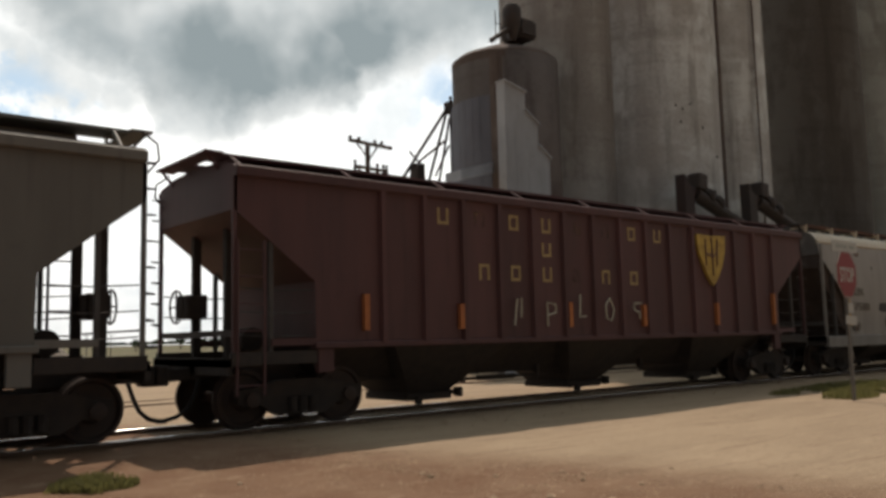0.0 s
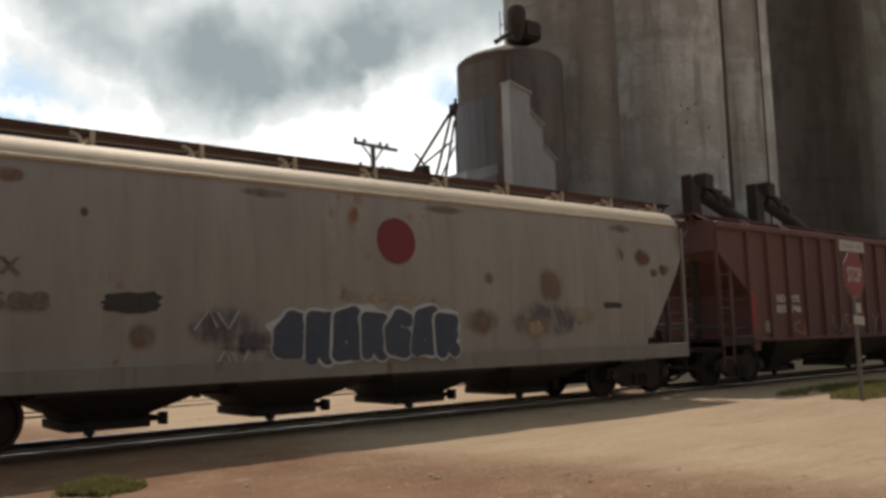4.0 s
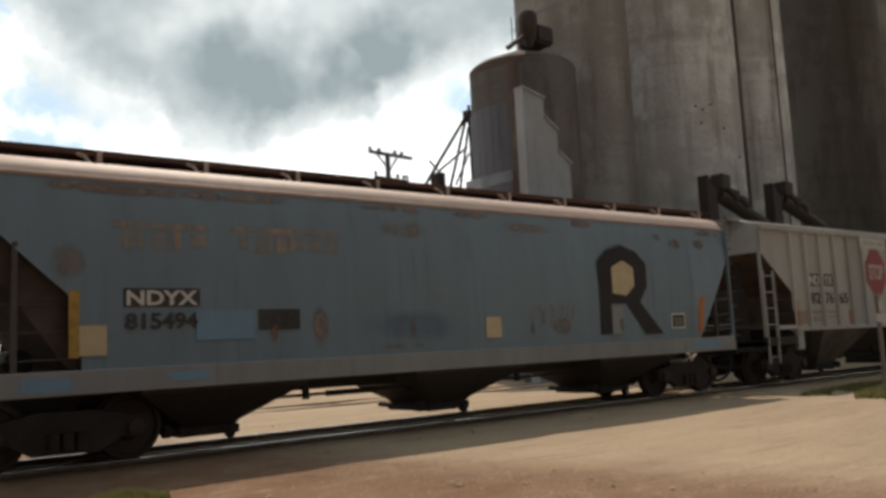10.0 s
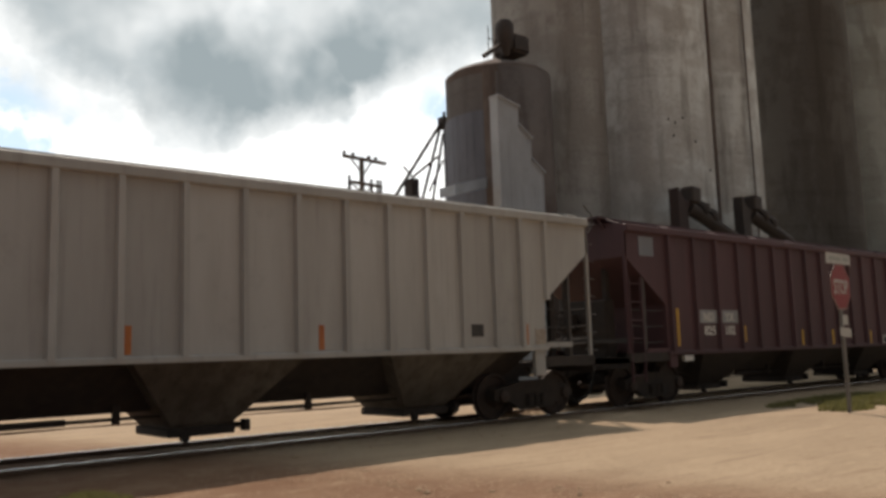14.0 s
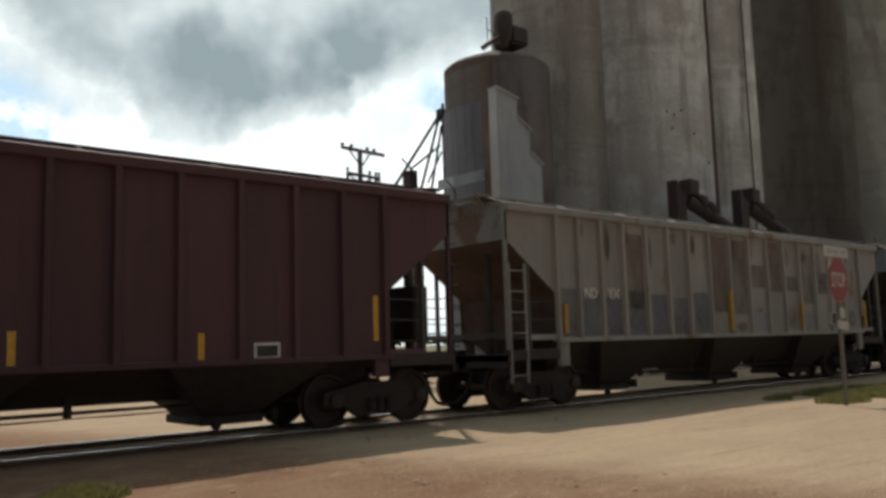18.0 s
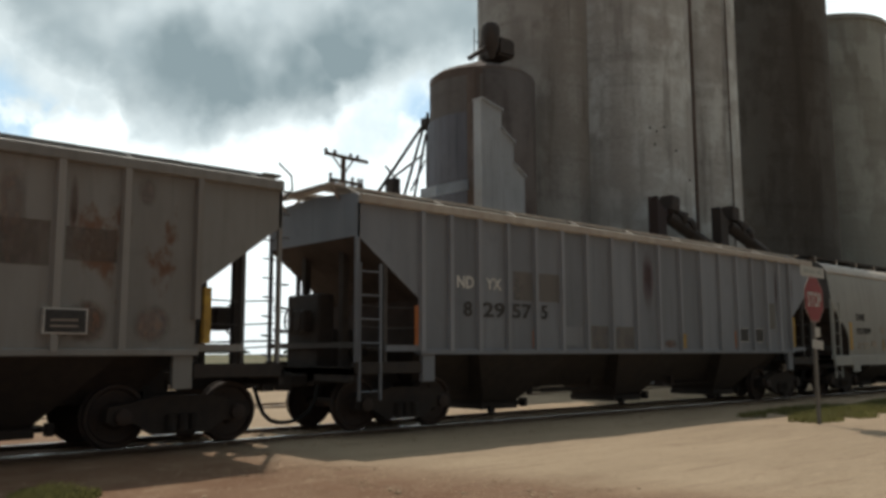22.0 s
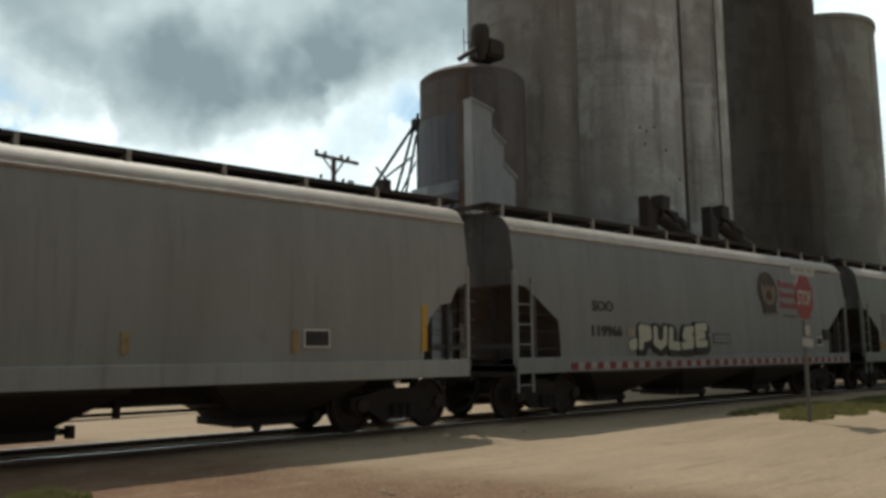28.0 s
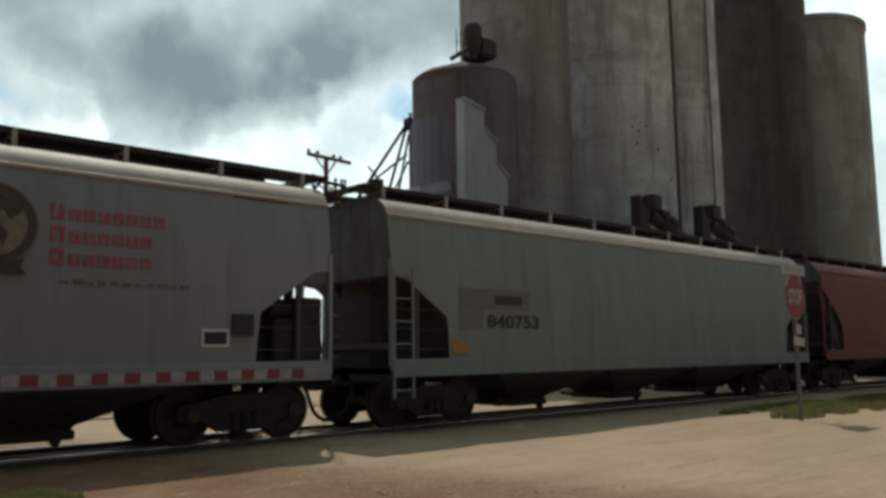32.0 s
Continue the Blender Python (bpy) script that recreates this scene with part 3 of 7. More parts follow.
def build_track(y, x0, x1, polished, label):
    track = tagged(new("railway_track"), label, "railway track", kind="structure")
    head = rail_steel if polished else rail_rust
    top = RAIL_Z if polished else 0.035
    for s in (-0.755, 0.755):
        bm = bmesh.new()
        crown = [(0.037, -0.016), (0.0345, -0.009), (0.028, -0.0042), (0.019, -0.0016), (0.008, -0.0003)]
        prof = [(-0.07, -0.17), (0.07, -0.17), (0.07, -0.155), (0.012, -0.135), (0.012, -0.045), (0.037, -0.035), *crown,
                *((-a, b) for a, b in crown[::-1]), (-0.037, -0.035), (-0.012, -0.045), (-0.012, -0.135), (-0.07, -0.155)]
        loft(bm, [[(x, y + s + p, top + q) for p, q in prof] for x in (x0, x1)])
        rail = part("rail", bm, head, track, smooth=True)
        rail.data.materials.append(rail_rust)
        for f in rail.data.polygons:
            if f.center.z < top - 0.014:
                f.material_index = 1
    tie_mesh = None
    ties = []
    tie_mat = material("old_sleeper_wood", (0.1, 0.075, 0.055), 0.9, 0.0, (0.17, 0.13, 0.1), 6, 0.7, seed=y)
    for i, x in enumerate(np.arange(max(x0, -8), min(x1, 80), 0.52)):
        if tie_mesh is None:
            bm = bmesh.new()
            box(bm, -0.115, 0.115, -1.3, 1.3, -0.17, 0.0)
            bmesh.ops.bevel(bm, geom=bm.edges[:], offset=0.012, segments=1, affect="EDGES")
            tie_mesh = mesh_of("sleeper", bm, tie_mat)
        t = new("sleeper", tie_mesh)
        t.parent = track
        t.matrix_basis = pose(x + 0.03 * math.sin(i * 7.7), y + 0.04 * math.sin(i * 3.1), RAIL_Z - 0.1 if polished else -0.02, 0, 0, math.sin(i * 5.3))
    return track


build_track(TRACK_Y, -60, 320, True, "main line track with polished steel rails on old sleepers")
build_track(21.2, -60, 200, False, "disused siding with dull rusty rails before the elevator")


def scatter_stones():
    """Ballast and loose stones along the rails and on the yard."""
    bm = bmesh.new()
    rng = random.Random(5)
    verts, faces = [], []

    def stone(x, y, z, r):
        n0 = len(verts)
        a = rng.random() * 6
        for dx, dy, dz in ((1, 0, 0), (-1, 0, 0), (0, 1, 0), (0, -1, 0), (0, 0, 0.5), (0, 0, -0.5)):
            q = r * rng.uniform(0.7, 1.2)
            verts.append((x + q * (dx * math.cos(a) - dy * math.sin(a)), y + q * (dx * math.sin(a) + dy * math.cos(a)), z + q * dz))
        for f in ((0, 2, 4), (2, 1, 4), (1, 3, 4), (3, 0, 4), (2, 0, 5), (1, 2, 5), (3, 1, 5), (0, 3, 5)):
            faces.append([n0 + i for i in f])

    for _ in range(9000):
        x, y = rng.uniform(6, 60), TRACK_Y + rng.gauss(0, 1.0)
        stone(x, y, 0.03 + 0.04 * max(0, 1 - abs(y - TRACK_Y) / 1.8), rng.uniform(0.012, 0.035))
    for _ in range(9000):
        x, y = rng.uniform(0, 22), rng.uniform(3, 10.5)
        if x + 0.27 * y > 9.5 and rng.random() < 0.75:
            continue
        stone(x, y, ground_height(x, y), rng.uniform(0.004, 0.01) * (1.8 if rng.random() < 0.06 else 1))
    for _ in range(7000):       # clods where the packed gravel breaks up into dirt
        y = rng.uniform(2.6, 10.0)
        x = 8.3 - 0.27 * y + rng.gauss(0, 0.75)
        stone(x, y, ground_height(x, y), rng.uniform(0.005, 0.011) * (2.0 if rng.random() < 0.06 else 1))
    for _ in range(24):         # a few larger stones lying on the dirt
        y = rng.uniform(4.5, 9.2)
        x = 6.6 - 0.27 * y + rng.gauss(0, 1.3)
        stone(x, y, ground_height(x, y) + 0.01, rng.uniform(0.03, 0.06))
    bm.free()
    me = bpy.data.meshes.new("loose_stones")
    me.from_pydata(verts, [], faces)
    me.materials.append(material("stone", (0.42, 0.32, 0.215), 0.9, 0.0, (0.28, 0.19, 0.125), 20, 0.7))
    tagged(new("loose_stones", me), "small loose stones scattered over the yard and track bed", "gravel", kind="stuff")


scatter_stones()


def grass_patch(name, spots, count, seed, tall, label):
    rng = random.Random(seed)
    verts, faces = [], []
    for cx, cy, rx, ry, share in spots:
        for _ in range(int(count * share)):
            a, d = rng.random() * math.tau, math.sqrt(rng.random())
            x, y = cx + rx * d * math.cos(a), cy + ry * d * math.sin(a)
            if noise.noise((x * 1.3, y * 1.3, seed)) < -0.12:
                continue
            h = tall * rng.uniform(0.35, 1.0) * (1.1 - 0.6 * d)
            w, b = rng.uniform(0.006, 0.014), rng.random() * math.tau
            lx, ly = h * rng.uniform(-0.5, 0.5), h * rng.uniform(-0.5, 0.5)
            z = ground_height(x, y)
            n0 = len(verts)
            c, s = math.cos(b) * w, math.sin(b) * w
            verts += [(x - c, y - s, z), (x + c, y + s, z), (x + lx * 0.4 - c * 0.7, y + ly * 0.4 - s * 0.7, z + h * 0.6),
                      (x + lx * 0.4 + c * 0.7, y + ly * 0.4 + s * 0.7, z + h * 0.6), (x + lx, y + ly, z + h)]
            faces += [(n0, n0 + 1, n0 + 3, n0 + 2), (n0 + 2, n0 + 3, n0 + 4)]
    me = bpy.data.meshes.new(name)
    me.from_pydata(verts, [], faces)
    me.materials.append(grass_mat)
    tagged(new(name, me), label, "grass", kind="stuff")


def grass_material():
    m = material("grass_blades", (0.125, 0.135, 0.052), 0.7, 0.0, (0.2, 0.17, 0.088), 3, 0.7)
    nt = m.node_tree
    bsdf = nt.nodes["Principled BSDF"]
    thin = nt.nodes.new("ShaderNodeBsdfTranslucent")
    thin.inputs["Color"].default_value = (0.17, 0.165, 0.06, 1)
    mix = nt.nodes.new("ShaderNodeMixShader")
    mix.inputs[0].default_value = 0.5
    nt.links.new(bsdf.outputs[0], mix.inputs[1])
    nt.links.new(thin.outputs[0], mix.inputs[2])
    nt.links.new(mix.outputs[0], nt.nodes["Material Output"].inputs["Surface"])
    return m


grass_mat = grass_material()


# ---- grain elevator ----
def silo(cx, cy, r, h, mat, label, roof=0.6, bands=(), lip=0.12, shoulder=0.12, roof_mat=None):
    ob = tagged(new("grain_silo"), label, "silo", group="elevator silos")
    ob.location = (cx, cy, 0)
    bm = bmesh.new()
    lathe(bm, [(r, 0), (r, h)], 56)
    part("silo_wall", bm, mat, ob, smooth=True)
    bm = bmesh.new()
    lathe(bm, [(r + lip + 0.004, h - 0.3), (r + lip + 0.004, h + 0.05), (r * 0.9, h + shoulder), (0.3, h + roof)], 56)
    part("roof_slab", bm, roof_mat or mat, ob, smooth=True)
    for z, d in bands:
        bm = bmesh.new()
        lathe(bm, [(r + 0.001, z - d), (r + 0.03, z - d + 0.01), (r + 0.03, z + d), (r + 0.001, z + d + 0.01)], 56, closed=False)
        part("pour_joint", bm, mat, ob, smooth=True)
    return ob


silo(35.6, 25.9, 3.6, 27.0, concrete, "tall pale streaked concrete grain silo with small holes")
silo(32.2, 28.45, 3.25, 27.6, concrete_house, "tall olive-grey stained concrete bin behind the small silo")
silo(43.2, 27.0, 3.2, 27.0, concrete, "tall pale concrete grain silo beside a dark joint")
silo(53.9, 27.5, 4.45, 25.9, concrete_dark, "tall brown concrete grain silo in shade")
silo(64.2, 27.5, 4.5, 25.9, concrete_grey, "tall grey-green concrete grain silo with open sky beside it")
annex_silo = silo(25.9, 26.4, 2.36, 13.55, concrete_mid, "small stained silo with blue-grey sheet round its foot", roof=1.0, lip=0.0, shoulder=0.25, roof_mat=dark_brown)


def elevator_extras():
    # filler between the round silos
    ob = tagged(new("elevator_filler"), "narrow concrete fill between two round silos", "wall", kind="structure")
    bm = bmesh.new()
    box(bm, 37.5, 42.5, 26.6, 28.5, 0, 26.8)
    part("filler", bm, concrete, ob)
    # added dark rods that draw the dark crease lines where the silos meet
    ob = tagged(new("crease_rod"), "added dark vertical rod that draws the crease line between silos", "pipe")
    for x, y, r in ((37.68, 22.9, 0.13), (42.73, 23.66, 0.05)):
        bm = bmesh.new()
        bar(bm, (x, y, 0), (x, y, 26.5), r, 10)
        part("pipe", bm, dark_brown, ob)
        for z in (5, 10, 15, 20, 25) if r > 0.1 else ():
            bm = bmesh.new()
            box(bm, x - 0.3, x + 0.05, y - 0.02, y + 0.6, z, z + 0.12)
            part("bracket", bm, dark_steel, ob)

    # stepped sheet metal enclosure
    ob = tagged(new("clad_enclosure"), "pale corrugated metal enclosure with a stepped outline on the elevator", "shed")
    for x0, x1, za, zb in ((22.05, 23.16, 11.2, 10.95), (23.16, 23.83, 10.2, 9.75), (23.83, 24.46, 8.9, 8.45)):
        bm = bmesh.new()
        prism(bm, [(x0, 0), (x1, 0), (x1, zb), (x0, za)], 22.52, 22.95)
        part("clad_bay", bm, sheet_metal, ob)
        bm = bmesh.new()
        for x in np.arange(x0 + 0.06, x1 - 0.03, 0.13):
            box(bm, x, x + 0.03, 22.513, 22.53, 0.0, za + (zb - za) * (x - x0) / (x1 - x0))
        part("corrugation", bm, sheet_metal, ob)
        bm = bmesh.new()
        prism(bm, [(x0 - 0.03, za + 0.005), (x1 + 0.06, zb - 0.02), (x1 + 0.06, zb + 0.05), (x0 - 0.03, za + 0.07)], 22.44, 22.97)
        part("roof_flashing", bm, sheet_metal, ob)
    # blue-grey sheet round the foot of the annex silo
    bm = bmesh.new()
    arc = [radians(95 + i * 5) for i in range(27)]
    prof = [[(r * math.cos(a), r * math.sin(a), z) for a in arc] for r, z in ((2.37, 0.0), (2.42, 0.0), (2.42, 11.6), (2.37, 11.62))]
    vs = [[bm.verts.new(q) for q in row] for row in prof]
    for i in range(26):
        for j in range(4):
            bm.faces.new((vs[j][i], vs[j][i + 1], vs[(j + 1) % 4][i + 1], vs[(j + 1) % 4][i]))
    part("cladding", bm, sheet_blue, annex_silo, "blue-grey sheet cladding", smooth=True)
    # dark brown shell over one side of the silo wall
    bm = bmesh.new()
    lathe_arc = [radians(227 + i * 5) for i in range(22)]
    vs = [[bm.verts.new((2.4 * math.cos(a), 2.4 * math.sin(a), z)) for a in lathe_arc] for z in (0.0, 6.0, 13.5)]
    for lo, hi in zip(vs, vs[1:]):
        for i in range(21):
            bm.faces.new((lo[i], lo[i + 1], hi[i + 1], hi[i]))
    dark_side = part("brown_band", bm, dark_brown, annex_silo, "dark brown wall on one side", smooth=True)
    solid = dark_side.modifiers.new("thick", "SOLIDIFY")
    solid.thickness = 0.03
    for i in range(1, 26, 2):
        bm = bmesh.new()
        a = arc[i]
        bar(bm, (2.425 * math.cos(a), 2.425 * math.sin(a), 0), (2.425 * math.cos(a), 2.425 * math.sin(a), 11.6), 0.01, 5)
        part("sheet_seam", bm, sheet_blue, annex_silo)
    bm = bmesh.new()
    box(bm, 22.22, 22.44, 22.98, 23.5, 0, 12.6)
    ob = tagged(new("leg_casing"), "narrow stained casing in the corner of the annex", "casing")
    part("casing", bm, dark_brown, ob)
    bm = bmesh.new()
    prism(bm, [(20.5, 7.32), (22.18, 7.78), (22.18, 8.2), (20.5, 7.72)], 23.4, 24.3)
    part("canopy_sheet", bm, canopy_blue, ob)

    # dust collector high on the first silo
    ob = tagged(new("dust_collector"), "dark steel dust collector on the roof of the small silo", "machine")
    c = Vector((25.1, 25.0, 14.95))
    bm = bmesh.new()
    lathe(bm, [(0.12, -0.8), (0.38, -0.1), (0.42, 0.6), (0.3, 0.8), (0.12, 0.88)], 20, Matrix.Translation(c))
    part("cyclone", bm, dark_steel, ob, smooth=True)
    bm = bmesh.new()
    box(bm, c.x + 0.2, c.x + 1.3, c.y - 0.3, c.y + 1.0, c.z - 0.55, c.z + 0.3)
    bmesh.ops.bevel(bm, geom=bm.edges[:], offset=0.12, segments=2, affect="EDGES")
    part("fan_housing", bm, dark_steel, ob)
    bm = bmesh.new()
    bar(bm, (c.x - 1.3, c.y, c.z - 1.05), (c.x - 0.2, c.y, c.z - 0.25), 0.11, 8)
    part("duct", bm, dark_steel, ob)
    bm = bmesh.new()
    for dx in (-1.0, -0.75, -0.55):
        bar(bm, (c.x + dx, c.y, c.z - 0.7), (c.x + dx, c.y, c.z + 0.35), 0.025)
    bar(bm, (c.x - 1.0, c.y, c.z - 0.2), (c.x - 0.5, c.y, c.z - 0.2), 0.02)
    part("railing", bm, dark_steel, ob)

    # slanting grain pipes beyond the annex
    ob = tagged(new("spout_pipes"), "thin slanting steel grain pipes braced beside the annex", "pipes")
    base = 30.0
    for a, b, r in (((25.6, 12.5), (21.6, 7.1), 0.08), ((25.55, 12.4), (24.2, 8.4), 0.07), ((25.65, 11.9), (24.85, 8.4), 0.06),
                    ((23.7, 9.55), (25.5, 10.9), 0.06), ((25.75, 13.0), (25.75, 0.0), 0.07), ((24.7, 9.0), (25.6, 10.6), 0.05), ((23.2, 10.0), (23.9, 9.4), 0.05)):
        bm = bmesh.new()
        bar(bm, (a[0], base, a[1]), (b[0], base, b[1]), r, 8)
        part("pipe", bm, dark_steel, ob)
    bm = bmesh.new()
    box(bm, 25.5, 25.75, base - 0.2, base + 0.2, 12.15, 12.7)
    part("distributor", bm, dark_steel, ob)
    bm = bmesh.new()
    box(bm, 23.4, 23.85, base - 0.35, base + 0.3, 0, 9.45)
    bmesh.ops.bevel(bm, geom=bm.edges[:], offset=0.05, segments=1, affect="EDGES")
    part("leg_casing", bm, dark_steel, ob)

    # loading spouts over the siding
    for x, z, m in ((33.1, 8.3, spout_red), (38.4, 8.4, dark_steel)):
        ob = tagged(new("loading_spout"), "dark steel grain loading spout hung on the silo wall", "loading spout", group="loading spouts")
        bm = bmesh.new()
        prism(bm, [(x - 1.42, 0.0), (x - 0.72, 0.0), (x - 0.72, z - 0.75), (x - 0.9, z - 0.4), (x - 1.15, z - 0.25), (x - 1.28, z + 0.05), (x - 1.42, z + 0.1)], 21.2, 21.7)
        part("riser", bm, m, ob)
        bm = bmesh.new()
        box(bm, -0.36, 0.33, -0.34, 0.34, -0.42, 0.32, pose(x - 0.12, 21.4, z - 0.08, 0, 4, 0))
        bmesh.ops.bevel(bm, geom=bm.edges[:], offset=0.06, segments=1, affect="EDGES")
        part("hood", bm, dark_steel, ob, smooth=True)
        bm = bmesh.new()
        box(bm, x + 0.42, x + 0.8, 21.0, 21.4, z - 0.78, z - 0.45)
        bmesh.ops.bevel(bm, geom=bm.edges[:], offset=0.05, segments=1, affect="EDGES")
        part("motor", bm, dark_steel, ob)
        bm = bmesh.new()
        bar(bm, (x - 1.1, 21.45, z - 1.0), (x - 0.2, 21.45, z - 0.35), 0.2, 10)
        part("elbow", bm, m, ob)
        bm = bmesh.new()
        bar(bm, (x - 0.4, 21.4, z - 0.7), (x + 3.0, 21.3, z - 1.85), 0.31, 12)
        part("chute", bm, dark_steel, ob)
        for d in (0.5, 1.25):
            bm = bmesh.new()
            lathe(bm, [(0.37, -0.2), (0.44, 0.0), (0.37, 0.2)], 12, pose(x + d, 21.38, z - 0.62 - 0.347 * (d + 0.25) + 0.15, 0, 70, 0))
            part("chute_joint", bm, dark_steel, ob, smooth=True)
    # small holes and rust marks on the pale wall
    for x, z, y in ((33.7, 12.2, 22.85), (34.0, 12.05, 22.68), (34.4, 12.3, 22.52), (33.9, 11.4, 22.74), (35.1, 11.2, 22.35), (36.2, 9.9, 22.36), (42.6, 9.5, 23.88)):
        ob = tagged(new("wall_hole"), "small dark rust-stained hole in the silo wall", "wall mark", group="wall holes")
        bm = bmesh.new()
        lathe(bm, [(0.05, 0), (0.075, 0.04), (0.03, 0.05)], 8, pose(x, y, z, 90))
        part("rim", bm, dark_steel, ob)


elevator_extras()


def utility_pole(x, y, top, turn):
    ob = tagged(new("utility_pole"), "weathered wooden utility pole with two crossarms", "utility pole")
    ob.matrix_world = pose(x, y, 0, 0, 0, turn)
    bm = bmesh.new()
    lathe(bm, [(0.18, 0), (0.13, top + 0.1)], 12)
    part("pole", bm, pole_wood, ob, smooth=True)
    # a long sagging upper arm on V braces, and a shorter arm with hanging insulators
    for z, lo, hi, droop in ((top, -1.45, 1.65, 0.0), (top - 1.35, -1.1, 1.3, 0.0)):
        bm = bmesh.new()
        m = pose(0, -0.16, z, 0, math.degrees(math.atan2(droop * 2, hi - lo)), 0)
        box(bm, lo, hi, -0.06, 0.06, -0.085, 0.085, m)
        arm = part("crossarm", bm, pole_wood, ob)
        for e in (-0.85, 0.6):
            bm = bmesh.new()
            bar(bm, m @ Vector((e, 0.05, -0.08)), (0, -0.12, z - (0.85 if z == top else 0.5)), 0.045)
            part("brace", bm, pole_wood, ob)
        for q in ((lo + 0.08, lo + 0.7, hi - 0.75, hi - 1.25) if z == top else (lo + 0.06, 0.55, hi - 0.3, hi - 0.06)):
            bm = bmesh.new()
            if z == top:
                lathe(bm, [(0.04, 0.08), (0.09, 0.13), (0.1, 0.22), (0.05, 0.28)], 8, m @ pose(q, 0, 0))
            else:
                lathe(bm, [(0.05, -0.42), (0.1, -0.34), (0.06, -0.2), (0.1, -0.12), (0.05, 0.16), (0.1, 0.24), (0.05, 0.34)], 8, m @ pose(q, 0, 0))
            part("insulator", bm, dark_steel, arm)


utility_pole(25.7, 36.95, 12.0, 7)


def stop_sign():
    ob = tagged(new("stop_sign"), "red octagonal stop sign with white plates on a steel post", "stop sign")
    ob.matrix_world = pose(17.3, 7.9, 0, 0, 0, 3)
    r = 0.47 / math.cos(math.pi / 8)

    def octagon(name, r, y0, y1, mat, label=""):
        bm = bmesh.new()
        prism(bm, [(r * math.cos(math.pi / 8 + i * math.pi / 4), 2.54 + r * math.sin(math.pi / 8 + i * math.pi / 4)) for i in range(8)], y0, y1)
        return part(name, bm, mat, ob, label)

    bm = bmesh.new()
    box(bm, -0.05, 0.05, 0.0, 0.014, 0, 3.15)
    box(bm, -0.05, -0.036, 0.0, 0.05, 0, 3.15)
    box(bm, 0.036, 0.05, 0.0, 0.05, 0, 3.15)
    part("post", bm, post_metal, ob)
    octagon("sign_border", r, -0.012, -0.004, sign_dull)
    octagon("sign_face", r * 0.94, -0.018, -0.010, sign_red, "red sign face")
    lettering("sign_letters", "STOP", -0.345, -0.02, 2.39, 0.3, sign_white, ob, width=0.69, bold=0.008)
    bm = bmesh.new()
    box(bm, -0.6, 0.6, -0.012, -0.001, 3.0, 3.22)
    plate_ob = part("street_plate", bm, sign_white, ob, "white street name plate")
    for i, w in enumerate((0.3, 0.22, 0.26)):
        bm = bmesh.new()
        box(bm, -0.45 + i * 0.33, -0.45 + i * 0.33 + w, -0.014, -0.012, 3.07, 3.15)
        part("plate_bar", bm, old_sign_ink, plate_ob)
    bm = bmesh.new()
    box(bm, -0.3, 0.24, -0.012, -0.001, 1.52, 1.7, pose(0, 0, 0, 0, 4, 0))
    part("small_plate", bm, sign_white, ob, "small white plate")
    bm = bmesh.new()
    box(bm, -0.03, 0.22, -0.014, -0.003, 1.76, 1.96)
    part("small_plate", bm, sign_white, ob, "small white plate")


stop_sign()
grass_patch("verge_grass", [(2.9, 9.2, 0.45, 0.4, 0.22), (2.5, 8.85, 0.4, 0.3, 0.06)], 9000, 3, 0.18, "short green grass tufts at the edge of the dirt")
grass_patch("trackside_grass", [(22.0, 8.7, 4.0, 1.0, 0.8), (29, 8.6, 6, 2.0, 0.8), (18.6, 8.4, 1.4, 0.45, 0.15), (20.5, 9.8, 3.0, 0.5, 0.25), (25.5, 9.3, 5.5, 0.7, 0.9), (32.0, 9.2, 6.0, 1.2, 0.8)], 11000, 8, 0.22, "rough green grass round the stop sign beside the track")


# ---- the horizon ----
def far_things():
    bm_mat = material("distant_foliage", (0.05, 0.07, 0.035), 0.9, 0.0, (0.03, 0.045, 0.025), 0.2, 0.7)
    rng = random.Random(9)
    verts, faces = [], []
    for i in range(900):
        a = radians(rng.uniform(-25, 60))
        d = rng.uniform(620, 900)
        x, y = d * math.sin(a), d * math.cos(a)
        dens = noise.noise((math.degrees(a) * 0.35, 3.0, 0))
        if dens < -0.1:
            continue
        r = rng.uniform(1.5, 4.0) * (0.6 + dens)
        n0 = len(verts)
        for th, ph in [(t, p) for p in (-0.6, 0.2, 0.9) for t in range(6)]:
            q = r * rng.uniform(0.7, 1.3)
            verts.append((x + q * 1.6 * math.cos(th * math.tau / 6) * math.cos(ph), y + q * math.sin(th * math.tau / 6) * math.cos(ph), 1.5 + q * (1 + math.sin(ph)) * 0.7))
        for b in (0, 6):
            for t in range(6):
                faces.append((n0 + b + t, n0 + b + (t + 1) % 6, n0 + b + 6 + (t + 1) % 6, n0 + b + 6 + t))
        faces.append([n0 + 12 + t for t in range(6)])
    me = bpy.data.meshes.new("distant_trees")
    me.from_pydata(verts, [], faces)
    me.materials.append(bm_mat)
    tagged(new("distant_trees", me), "low dark line of distant trees on the horizon", "trees", kind="stuff")


far_things()


